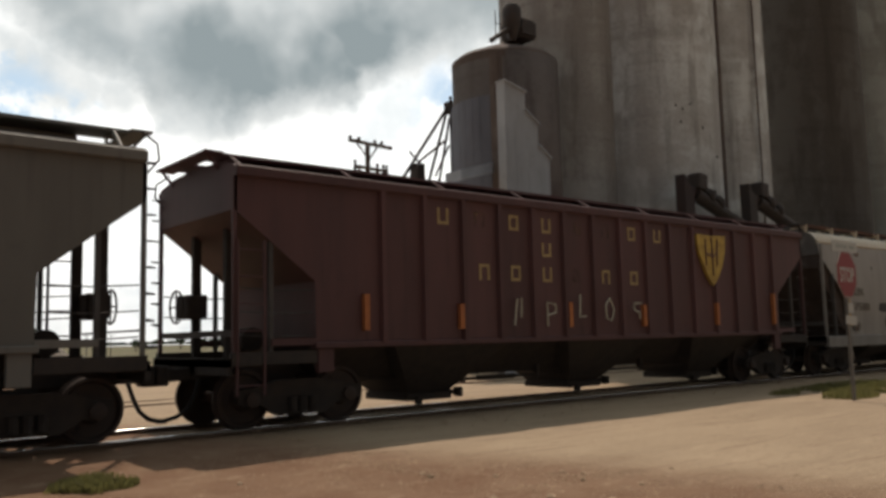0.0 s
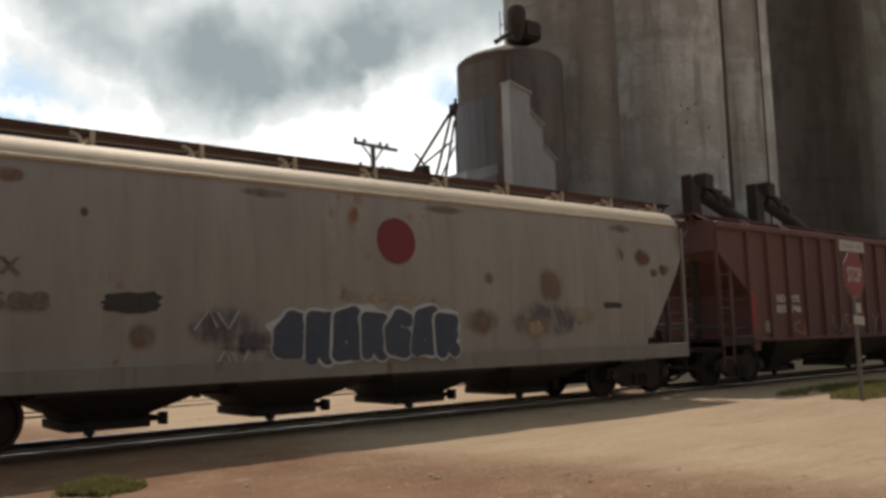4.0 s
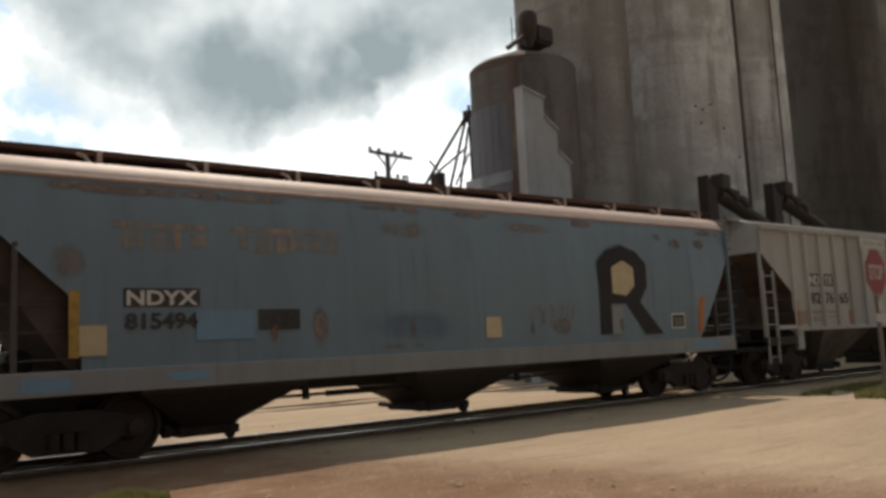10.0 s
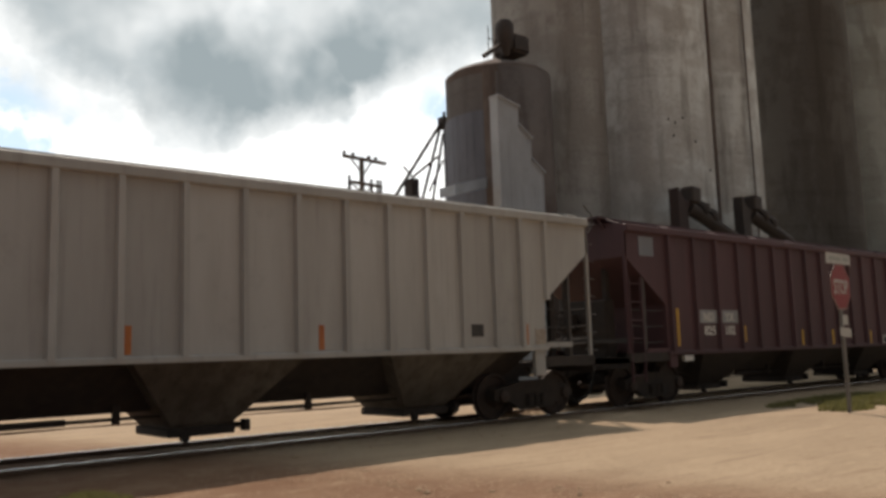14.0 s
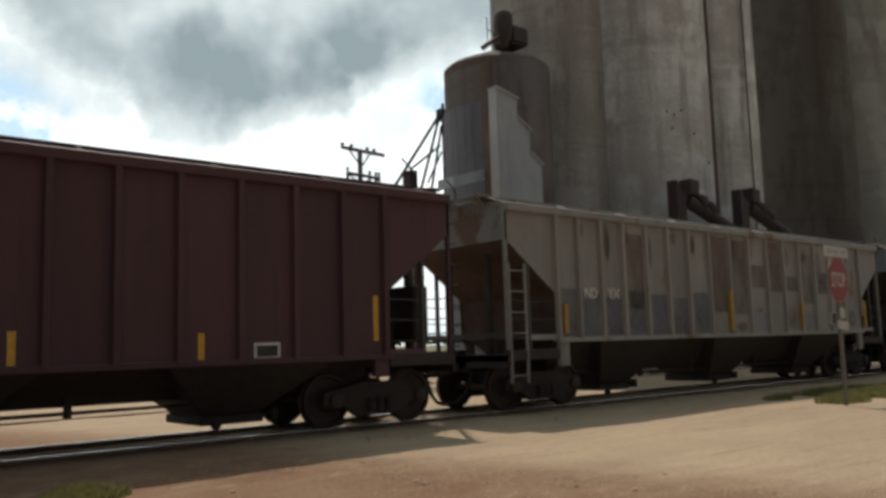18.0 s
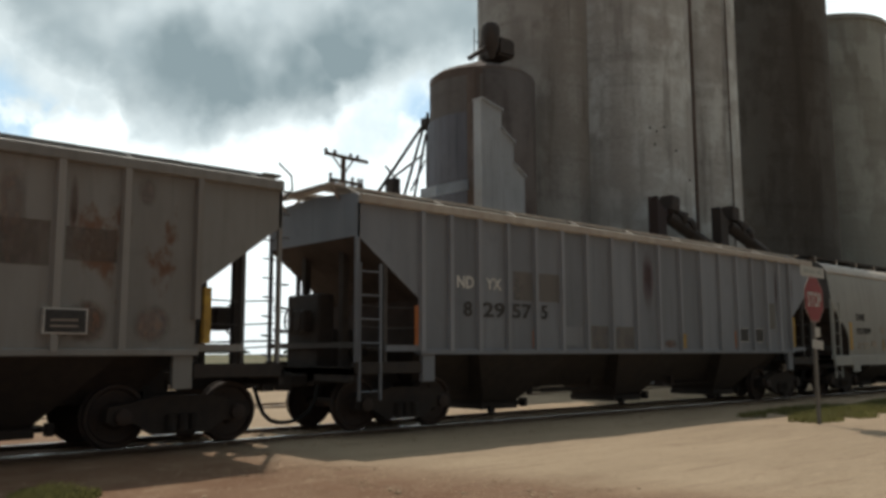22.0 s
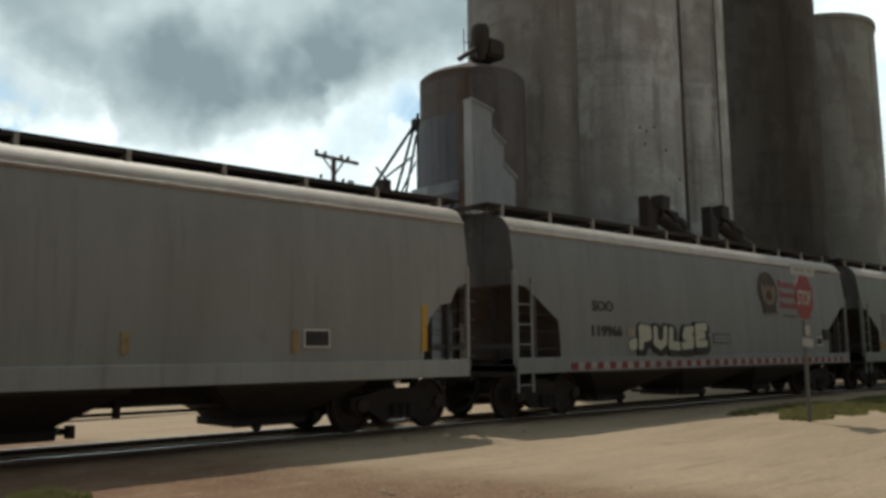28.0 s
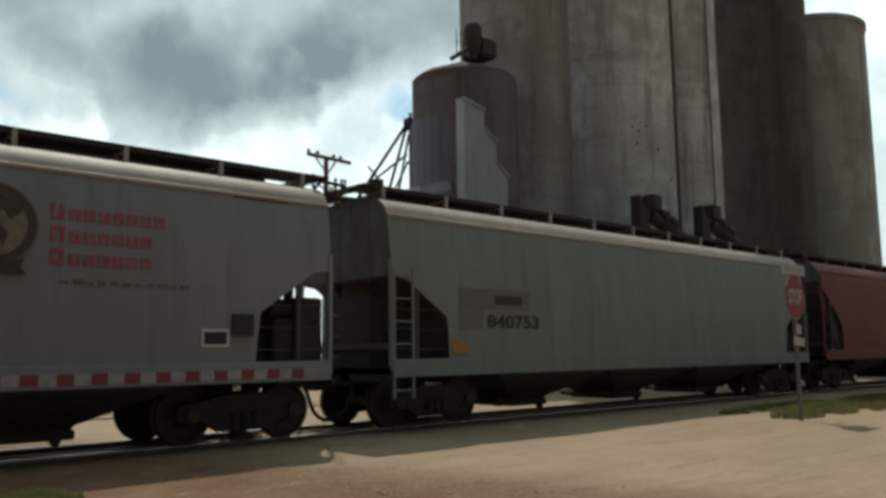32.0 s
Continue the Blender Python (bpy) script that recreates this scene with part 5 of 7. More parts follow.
            lathe(bm, [(0.05, -0.45), (0.2, -0.42), (0.2, 0.42), (0.05, 0.45)], 14, pose(X - e * 0.95, 0.2, 1.4, 90, 0, 0))
            part("air_reservoir", bm, under, car, smooth=True)
        if cut is K_CUT and e > 0:      # brake valve cabinet and air reservoir behind the corner
            bm = bmesh.new()
            box(bm, X - 0.62, X - 0.06, -1.3, -0.92, 1.08, 2.3)
            box(bm, X - 0.98, X - 0.62, -1.26, -0.96, 1.08, 1.95)
            box(bm, X - 0.5, X - 0.1, -0.8, 0.2, 1.08, 2.1)
            bmesh.ops.bevel(bm, geom=bm.edges[:], offset=0.04, segments=1, affect="EDGES")
            part("brake_cabinet", bm, under, car)
            bm = bmesh.new()
            lathe(bm, [(0.05, -0.42), (0.15, -0.4), (0.15, 0.4), (0.05, 0.42)], 14, pose(X - 0.6, -1.08, 2.13, 0, 90, 0))
            part("air_reservoir", bm, under, car, smooth=True)
        for _, y0, y1, z0 in [c for c in cabinets if c[0] == e]:     # brake cabinets behind the end posts
            bm = bmesh.new()
            box(bm, *sorted((X - e * 0.1, X - e * 0.45)), y0, y1, z0, 2.45)
            box(bm, *sorted((X - e * 0.45, X - e * 0.9)), max(y0, -0.4), min(y1, 0.4), 1.08, 1.8)
            bmesh.ops.bevel(bm, geom=bm.edges[:], offset=0.04, segments=1, affect="EDGES")
            part("brake_cabinet", bm, under, car)
        truck(car, X - e * 1.38)
    # added polished knob, there only to throw a sun glint
    bm = bmesh.new()
    bmesh.ops.create_uvsphere(bm, u_segments=14, v_segments=8, radius=0.05, matrix=pose(L / 2 - 1.66, SIDE + 0.14, 0.88))
    box(bm, L / 2 - 1.72, L / 2 - 1.6, SIDE + 0.16, SIDE + 0.3, 0.82, 1.0)
    part("retainer_valve", bm, bright_steel, car, "polished steel knob added to catch the sun's glint", smooth=True)
    # running boards and hatches
    for s in (-1, 1):
        bm = bmesh.new()
        y = s * (0.92 - walk_w if curved else 0.81 - walk_w)
        box(bm, -L / 2 - 0.12, L / 2 + 0.12, y - walk_w, y + walk_w, board - (0.085 if curved else 0.05), board)
        part("running_board", bm, walk_mat or (under if curved else roof_mat), car)
        for i, px in enumerate(np.linspace(-L / 2 + 0.25, L / 2 - 0.25, 11 if curved else 9)):
            bm = bmesh.new()
            zr = crown - 0.12
            if curved:
                box(bm, px - 0.035, px + 0.035, *sorted((s * 0.95, s * 0.89)), crown - 0.14, board - 0.02)
                if cut is ROUND_CUT:
                    pipe(bm, [(px - 0.3, s * 0.9, board - 0.07), (px - 0.2, s * 0.94, board - 0.12), (px - 0.14, s * 1.0, crown - 0.1)], 0.03)
                box(bm, px - 0.03, px + 0.03, *sorted((s * 0.93, s * 0.45)), board - 0.12, board - 0.08)
            else:
                bar(bm, (px, s * (CAR_W / 2 - 0.25), eave + 0.05), (px, s * 0.8, board - 0.04), 0.03)
                bar(bm, (px, s * 0.8, board - 0.04), (px, s * 0.35, board - 0.04), 0.025)
                bar(bm, (px, s * 0.5, zr), (px, s * 0.5, board - 0.04), 0.025)
            part("board_support", bm, roof_mat, car)
    bm = bmesh.new()
    box(bm, -L / 2 + 0.6, L / 2 - 0.6, -0.32, 0.32, crown - 0.06, board - (0.03 if not curved else -0.02))
    bmesh.ops.bevel(bm, geom=bm.edges[:], offset=0.04, segments=1, affect="EDGES")
    part("hatch_trough", bm, under if curved else roof_mat, car)
    for e in (-1, 1):
        bm = bmesh.new()
        box(bm, *sorted((e * (L / 2 - 0.05), e * (L / 2 + 0.26))), -1.0, 1.0, board - 0.06, board - 0.02)
        bar(bm, (e * (L / 2 + 0.2), -0.9, board - 0.05), (e * (L / 2 - 0.02), -0.9, board - 0.3), 0.025)
        bar(bm, (e * (L / 2 + 0.2), 0.9, board - 0.05), (e * (L / 2 - 0.02), 0.9, board - 0.3), 0.025)
        part("end_walkway", bm, under if curved else roof_mat, car)
    # side fittings below the sill
    bm = bmesh.new()
    pipe(bm, [(-L / 2 + 2.4, -0.5, 0.72), (-L / 2 + 4.2, -0.62, keel - 0.1), (L / 2 - 4, -0.62, keel - 0.1), (L / 2 - 2.4, -0.5, 0.72)], 0.026)
    bar(bm, (-L / 2 + 5.6, -0.62, keel - 0.1), (-L / 2 + 6.6, -0.62, keel - 0.1), 0.05, 8)
    for px in (-L / 2 + 5.2, -L / 2 + 7.3, L / 2 - 6.4):
        box(bm, px - 0.05, px + 0.05, -0.66, -0.58, keel - 0.17, keel + 0.1)
    part("brake_pipe", bm, under, car)
    return car, xc, L


def conform(car, ob, lift=0.0):
    """Lays a decal high on a rounded side against the curve of that side."""
    vs = ob.data.vertices
    if car.name in ROUNDED and min(v.co.z for v in vs) > 2.2:
        for v in vs:
            v.co.y += CAR_W / 2 - half_width(v.co.z, True, 3.88) - lift
    return ob


def mark(car, xc, name, text, x, z, h, mat, width=None, bold=0.008, label=""):
    for ob in lettering(name, text, x - xc, SIDE - 0.012, z, h, mat, car, width, bold, label):
        conform(car, ob)


def patch(car, xc, name, x0, x1, z0, z1, mat, label="", t=0.006):
    return conform(car, plate(name, x0 - xc, x1 - xc, z0, z1, SIDE - 0.003, mat, car, label, t), 0.003)


def paint(name, col, second, seed, rust_at=0.64, rust=RUST, rough=0.62, amount=0.5):
    m = material(name, col, rough, 0.0, second, 2.2, amount, 0.16, seed, rust, rust_at, 1.1, spec=0.35)
    nt = m.node_tree
    bsdf = nt.nodes["Principled BSDF"]
    was = bsdf.inputs["Base Color"].links[0].from_socket
    info = nt.nodes.new("ShaderNodeObjectInfo")
    span = nt.nodes.new("ShaderNodeMapRange")
    nt.links.new(info.outputs["Random"], span.inputs["Value"])
    span.inputs["To Min"].default_value, span.inputs["To Max"].default_value = 0.84, 1.12
    tint = nt.nodes.new("ShaderNodeHueSaturation")
    nt.links.new(was, tint.inputs["Color"])
    nt.links.new(span.outputs[0], tint.inputs["Value"])
    nt.links.new(tint.outputs[0], bsdf.inputs["Base Color"])
    return m


brown = paint("oxide_brown_paint", (0.108, 0.05, 0.051), (0.067, 0.035, 0.037), 1.0, 0.72)
brown_two = paint("maroon_brown_paint", (0.148, 0.066, 0.064), (0.093, 0.047, 0.048), 2.0, 0.72)
tan_grey = paint("stained_tan_grey_paint", (0.297, 0.280, 0.263), (0.202, 0.185, 0.174), 3.0, 0.62, (0.2, 0.09, 0.045))
sky_blue = paint("faded_blue_paint", (0.178, 0.248, 0.305), (0.148, 0.186, 0.222), 4.0, 0.7, (0.2, 0.15, 0.115))
light_grey = paint("light_grey_paint", (0.413, 0.413, 0.402), (0.308, 0.297, 0.281), 5.0, 0.76)
maroon = paint("dark_maroon_paint", (0.088, 0.042, 0.049), (0.061, 0.032, 0.037), 6.0, 0.75)
worn_grey = paint("rust_stained_grey_paint", (0.284, 0.280, 0.268), (0.187, 0.171, 0.158), 7.0, 0.57, (0.17, 0.095, 0.06))
blue_grey = paint("blue_grey_paint", (0.215, 0.231, 0.263), (0.156, 0.163, 0.185), 8.0, 0.7, (0.14, 0.085, 0.07))
cream = paint("cream_grey_paint", (0.366, 0.366, 0.345), (0.281, 0.276, 0.254), 9.0, 0.78)
cool_grey = paint("cool_grey_paint", (0.292, 0.300, 0.308), (0.221, 0.227, 0.232), 10.0, 0.76)
sage_grey = paint("greenish_grey_paint", (0.245, 0.268, 0.25), (0.18, 0.193, 0.18), 11.0, 0.74)
red_brown = paint("red_oxide_paint", (0.2, 0.05, 0.045), (0.12, 0.04, 0.035), 12.0, 0.7)
old_grey = paint("dull_grey_paint", (0.17, 0.165, 0.15), (0.12, 0.115, 0.105), 13.0, 0.7)
rib_pale = paint("pale_rib_paint", (0.3, 0.29, 0.275), (0.2, 0.18, 0.16), 14.0, 0.62)
blue_stain = patchy(material("blue_overspray_paint", (0.15, 0.165, 0.2), 0.7, 0.0, (0.12, 0.13, 0.15), 4, 0.6), 1.3, 0.2, 0.62, 0.75, soft=0)
rib_cool = paint("cool_rib_paint", (0.276, 0.290, 0.322), (0.190, 0.198, 0.218), 15.0, 0.72)
# cream roof, brightened to hold the sunlight on its edge
tan_roof = material("sunlit_cream_roof_paint", (0.56, 0.49, 0.38), 0.6, 0.0, (0.42, 0.34, 0.25), 5, 0.5)
rusty_walk = material("rusty_walkway", (0.12, 0.06, 0.042), 0.85, 0.0, (0.06, 0.036, 0.03), 5, 0.7, bump=0.2)
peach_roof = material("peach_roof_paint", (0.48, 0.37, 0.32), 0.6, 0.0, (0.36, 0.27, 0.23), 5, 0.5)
sun_cream = material("yellowed_cream_paint", (0.55, 0.46, 0.3), 0.7, 0.0, (0.42, 0.34, 0.23), 4, 0.6)
fresh_blue = material("fresh_light_blue_paint", (0.17, 0.31, 0.44), 0.6, 0.0, (0.16, 0.24, 0.32), 3, 0.7)
# pale roof colour raised so that it carries the sun's highlight
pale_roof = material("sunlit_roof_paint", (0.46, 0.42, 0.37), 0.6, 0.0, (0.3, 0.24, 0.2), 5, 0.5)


def open_frame(car, xc, x0, x1, z0, z1, mat, kind=0, w=None):
    """A plain painted sign: a small frame of four bars, one of them left out in turn."""
    w = w or (z1 - z0) * 0.24
    bars = [(x0, x0 + w, z0, z1), (x1 - w, x1, z0, z1), (x0 + w, x1 - w, z1 - w, z1), (x0 + w, x1 - w, z0, z0 + w)]
    for i, (a, b, lo, hi) in enumerate(bars):
        if i != 2 + kind % 3:
            patch(car, xc, "letter_bar", a, b, lo, hi, mat)


shield_gold = material("faded_shield_yellow", (0.52, 0.36, 0.085), 0.75, 0.0, (0.25, 0.16, 0.06), 6, 0.8)
dull_gold = material("dull_gold_lettering", (0.44, 0.34, 0.17), 0.75, 0.0, (0.26, 0.18, 0.09), 9, 0.8)
faded_gold = patchy(material("nearly_worn_off_gold_paint", (0.3, 0.2, 0.08), 0.75, 0.0, (0.15, 0.09, 0.05), 8, 0.8), 7.0, 0.4, 0.65, 0.55, soft=0, tall=1)

# a grey car just leaving
hopper_car("dull grey covered hopper car at the head of the train", -12.5, 4.31, old_grey, ribs=spacing(12, -10.2, 2.0), sill=1.35, bays="three")

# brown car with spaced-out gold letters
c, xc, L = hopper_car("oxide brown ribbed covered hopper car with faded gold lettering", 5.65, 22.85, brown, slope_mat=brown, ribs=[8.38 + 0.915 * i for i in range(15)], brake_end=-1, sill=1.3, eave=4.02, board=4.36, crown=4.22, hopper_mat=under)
gold_bars = [(x, 3.4, 3.7) for x in (9.75, 10.64, 11.55, 12.47, 14.31, 15.23, 16.18)] + [(x, 2.41, 2.71) for x in (10.74, 11.57, 12.46, 14.29, 15.26)] + [(12.46, 2.92, 3.2)]
for i, (x, z0, z1) in enumerate(gold_bars):
    open_frame(c, xc, x - 0.13, x + 0.13, z0, z1, dull_gold if i not in (1, 4) else faded_gold, i, 0.055)
open_frame(c, xc, 13.2, 13.42, 2.43, 2.7, faded_gold, 2)
open_frame(c, xc, 13.3, 13.52, 3.42, 3.68, faded_gold, 0)
y = SIDE - 0.09
for pts in ([(11.42, 1.55), (11.5, 2.05), (11.62, 2.07), (11.6, 1.7)], [(12.34, 1.52), (12.34, 2.0), (12.58, 1.95), (12.58, 1.8), (12.36, 1.74)],
            [(13.34, 2.17), (13.3, 1.7), (13.5, 1.72)], [(14.28, 2.1), (14.14, 1.95), (14.16, 1.68), (14.32, 1.62), (14.42, 1.85), (14.28, 2.1)],
            [(15.35, 2.0), (15.12, 2.0), (15.1, 1.86), (15.3, 1.8), (15.3, 1.66)]):
    bm = bmesh.new()
    pipe(bm, [(a - xc, y, b) for a, b in pts], 0.018, 5)
    part("graffiti_stroke", bm, tag_paint, c)
bm = bmesh.new()
q = [(17.66, 3.7), (18.27, 3.68), (18.89, 3.71), (18.85, 3.3), (18.7, 2.95), (18.5, 2.65), (18.29, 2.45), (18.08, 2.65), (17.86, 3.0), (17.7, 3.35)]
prism(bm, [(x - xc, z) for x, z in q], SIDE - 0.09, SIDE - 0.02)
shield = part("shield_emblem", bm, shield_gold, c, "faded yellow shield emblem")
for pts in ([(18.0, 3.6), (18.0, 2.95)], [(18.5, 3.62), (18.46, 2.95)], [(18.0, 3.25), (18.3, 3.15), (18.5, 3.3)], [(18.26, 3.62), (18.28, 2.7)]):
    bm = bmesh.new()
    pipe(bm, [(a - xc, SIDE - 0.088, b) for a, b in pts], 0.028, 5)
    part("emblem_stroke", bm, brown, shield)
for x, z in ((7.95, 2.1), (10.05, 1.95), (13.0, 2.0), (15.46, 1.97), (18.37, 2.03), (21.05, 2.3)):
    patch(c, xc, "reflector_strip", x, x + 0.1, 1.5, z, orange_paint, t=0.085)

# tan-grey car with graffiti
c, xc, L = hopper_car("stained tan-grey round-sided covered hopper car with graffiti", 24.1, 40.9, tan_grey, curved=True, sill=1.12, cut=ROUND_CUT, eave=3.88, crown=4.28,
                      roof_mat=tan_roof, bays="four", board=4.47, hopper_mat=under, walk_w=0.15, walk_mat=rusty_walk)
mark(c, xc, "reporting_mark", "ACFX", 25.73, 2.33, 0.22, worn_black, 0.87)
mark(c, xc, "car_number", "57588", 25.69, 1.88, 0.23, worn_black, 1.26)
patch(c, xc, "reflector_strip", 25.54, 25.64, 1.4, 2.22, yellow_paint)
bm = bmesh.new()
lathe(bm, [(0.4, 0.0), (0.4, 0.02)], 28, pose(32.56 - xc, SIDE + 0.012, 3.07, 90))
conform(c, part("round_patch", bm, crimson, c, "red round paint patch"), 0.01)


STROKES = {
    "P": [((0.2, 0.1), (0.2, 0.9)), ((0.2, 0.9), (0.7, 0.85)), ((0.7, 0.85), (0.72, 0.55)), ((0.72, 0.55), (0.25, 0.45))],
    "U": [((0.18, 0.9), (0.2, 0.3)), ((0.2, 0.3), (0.5, 0.12)), ((0.5, 0.12), (0.8, 0.3)), ((0.8, 0.3), (0.82, 0.9))],
    "L": [((0.25, 0.9), (0.25, 0.2)), ((0.25, 0.2), (0.85, 0.15))],
    "S": [((0.8, 0.88), (0.3, 0.85)), ((0.3, 0.85), (0.25, 0.6)), ((0.25, 0.6), (0.75, 0.45)), ((0.75, 0.45), (0.75, 0.18)), ((0.75, 0.18), (0.2, 0.14))],
    "E": [((0.25, 0.88), (0.25, 0.14)), ((0.25, 0.88), (0.82, 0.92)), ((0.25, 0.5), (0.7, 0.54)), ((0.25, 0.14), (0.85, 0.16))],
    "1": [((0.1, 0.2), (0.5, 0.85)), ((0.5, 0.85), (0.9, 0.4)), ((0.3, 0.2), (0.75, 0.15))],
    "2": [((0.2, 0.8), (0.55, 0.55)), ((0.55, 0.55), (0.25, 0.3)), ((0.25, 0.3), (0.9, 0.15)), ((0.6, 0.9), (0.9, 0.7))],
    "3": [((0.15, 0.6), (0.45, 0.9)), ((0.45, 0.9), (0.85, 0.75)), ((0.5, 0.5), (0.5, 0.1)), ((0.5, 0.1), (0.9, 0.3))],
    "4": [((0.3, 0.3), (0.3, 0.7)), ((0.3, 0.7), (0.5, 0.85)), ((0.5, 0.85), (0.72, 0.65)), ((0.72, 0.65), (0.7, 0.3)), ((0.7, 0.3), (0.5, 0.15)), ((0.5, 0.15), (0.3, 0.3))],
    "6": [((0.5, 0.95), (0.2, 0.6)), ((0.2, 0.6), (0.25, 0.15)), ((0.25, 0.15), (0.7, 0.05)), ((0.7, 0.05), (0.72, 0.42)), ((0.72, 0.42), (0.3, 0.5)), ((0.5, 0.95), (0.8, 0.85))],
    "7": [((0.3, 0.0), (0.25, 0.95)), ((0.25, 0.95), (0.75, 0.9)), ((0.75, 0.9), (0.7, 0.5)), ((0.7, 0.5), (0.4, 0.45)), ((0.45, 0.4), (0.8, 0.0))],
    "8": [((0.25, 0.0), (0.3, 0.9)), ((0.3, 0.9), (0.75, 1.0)), ((0.75, 1.0), (0.7, 0.55)), ((0.3, 0.5), (0.75, 0.5)), ((0.72, 0.5), (0.78, 0.0)), ((0.25, 0.0), (0.7, 0.04))],
    "5": [((0.3, 0.15), (0.25, 0.8)), ((0.25, 0.8), (0.75, 0.85)), ((0.6, 0.8), (0.55, 0.2)), ((0.55, 0.2), (0.8, 0.15))],
}


def capsule(a, b, r, n=7):
    """The outline of a rounded stroke from a to b."""
    t = math.atan2(b[1] - a[1], b[0] - a[0])
    return ([(b[0] + r * math.cos(t - math.pi / 2 + math.pi * i / n), b[1] + r * math.sin(t - math.pi / 2 + math.pi * i / n)) for i in range(n + 1)]
            + [(a[0] + r * math.cos(t + math.pi / 2 + math.pi * i / n), a[1] + r * math.sin(t + math.pi / 2 + math.pi * i / n)) for i in range(n + 1)])


def bubble_letters(car, xc, x, z, w, h, word, fill, outline, seed, fat=0.16, rim=0.05, up=0.0):
    """Fat rounded graffiti letters that lean on one another, with an outline round each."""
    rng = random.Random(seed)
    step = w / len(word)
    q = 0
    for i, ch in enumerate(word):
        x0, z0 = x - xc + step * i, z + h * rng.uniform(-0.06, 0.06)
        lean, tall = rng.uniform(-0.05, 0.12) * h, h * rng.uniform(0.9, 1.08)
        strokes = [tuple((x0 + (u * 1.12 - 0.06) * step + lean * v, z0 + v * tall) for u, v in st) for st in STROKES[ch]]
        r = fat * step
        for grow, name, mat, lift in ((rim, "graffiti_outline", outline, 0.003), (0.0, "graffiti_letter", fill, 0.009)):
            for a, b in strokes:
                q += 1
                bm = bmesh.new()
                prism(bm, capsule(a, b, r * (1.0 + 0.12 * math.sin(q * 2.3)) + grow), SIDE - lift - up - 0.012 * i - 0.0007 * (q % 6) - 0.012, SIDE + 0.01)
                part(name, bm, mat, car)


def ragged(car, xc, name, x0, x1, z0, z1, mat, seed, t=0.003, n=26):
    """A stain or worn patch with an uneven edge."""
    rng = random.Random(seed)
    cx, cz, pts = (x0 + x1) / 2 - xc, (z0 + z1) / 2, []
    for i in range(n):
        a = math.tau * i / n
        c, s = math.cos(a), math.sin(a)
        k = 1 / max(abs(c), abs(s)) ** 0.75 * rng.uniform(0.72, 1.0)
        pts.append((cx + (x1 - x0) / 2 * c * k, cz + (z1 - z0) / 2 * s * k))
    bm = bmesh.new()
    prism(bm, pts, SIDE - t, SIDE + 0.02)
    return conform(car, part(name, bm, mat, car), 0.004)


ragged(c, xc, "graffiti_ground", 29.95, 34.0, 0.98, 1.98, dull_pale, 410, 0.008, 40)
bubble_letters(c, xc, 30.15, 1.16, 3.65, 0.62, "6787687", navy_paint, dull_pale, 2, 0.25, 0.035)
for i, (x0, x1, z0, z1) in enumerate(((29.2, 29.75, 1.0, 1.3), (28.9, 29.6, 1.55, 1.9))):
    for k, pts in enumerate(([(0, 0.1), (0.3, 0.9), (0.5, 0.2)], [(0.5, 0.8), (0.75, 0.1), (1, 0.9)])):
        bm = bmesh.new()
        pipe(bm, [(x0 + (x1 - x0) * u - xc, SIDE - 0.012, z0 + (z1 - z0) * v) for u, v in pts], 0.016, 5)
        part("graffiti_stroke", bm, dull_pale, c)
for i, (x0, x1, z0, z1, m) in enumerate(((27.55, 28.5, 1.8, 2.15, black_paint), (27.9, 28.45, 1.25, 1.75, orange_rust), (25.2, 25.55, 2.65, 3.0, RUST_PAINT), (27.3, 27.45, 3.1, 3.28, RUST_PAINT),
                                        (28.7, 30.1, 1.2, 2.0, purple_haze), (29.2, 30.4, 1.15, 1.6, purple_haze), (34.9, 37.5, 1.25, 2.1, purple_haze), (35.9, 36.8, 1.9, 2.8, orange_rust), (33.9, 35.0, 1.3, 2.0, orange_rust), (34.5, 34.85, 2.3, 2.65, orange_rust), (38.95, 39.75, 2.82, 3.32, deep_rust), (38.55, 38.75, 2.9, 3.3, deep_rust), (39.85, 40.4, 2.6, 2.95, deep_rust), (39.55, 39.95, 2.58, 2.85, deep_rust),
                                        (35.3, 36.5, 1.25, 1.8, worn_cream), (31.0, 33.4, 1.95, 2.2, worn_cream), (25.6, 26.4, 1.2, 1.6, RUST_PAINT), (37.9, 38.6, 1.9, 2.05, black_paint), (36.8, 37.7, 1.5, 2.0, worn_cream),
                                        (26.2, 26.7, 3.5, 3.75, orange_rust), (29.5, 30.6, 3.6, 3.8, orange_rust), (33.0, 34.4, 3.62, 3.8, orange_rust), (38.2, 39.3, 3.55, 3.8, orange_rust))):
    ragged(c, xc, "stain", x0, x1, z0, z1, m, 200 + i, 0.003 + 0.0004 * (i % 5))

# brown ribbed car
c, xc, L = hopper_car("maroon brown ribbed covered hopper car with white lettering", 42.3, 58.8, brown_two, slope_mat=brown_two, ribs=[43.64, 44.62, 45.59, 46.54, 47.5, 48.4, 49.25, 50.1, 51.0, 51.9, 52.75, 53.6, 54.62, 55.53, 56.45, 57.3], sill=1.15, eave=4.06, board=4.36, crown=4.24, hopper_mat=under)
for txt, x, z, h, w in (("ND", 44.98, 2.09, 0.2, 0.44), ("YX", 45.72, 2.09, 0.2, 0.46), ("825", 44.95, 1.82, 0.19, 0.47), ("746", 45.71, 1.82, 0.19, 0.5)):
    mark(c, xc, "car_lettering", txt, x, z, h, white_paint, w)
patch(c, xc, "reflector_strip", 43.75, 43.9, 1.35, 2.35, red_paint)
bm = bmesh.new()
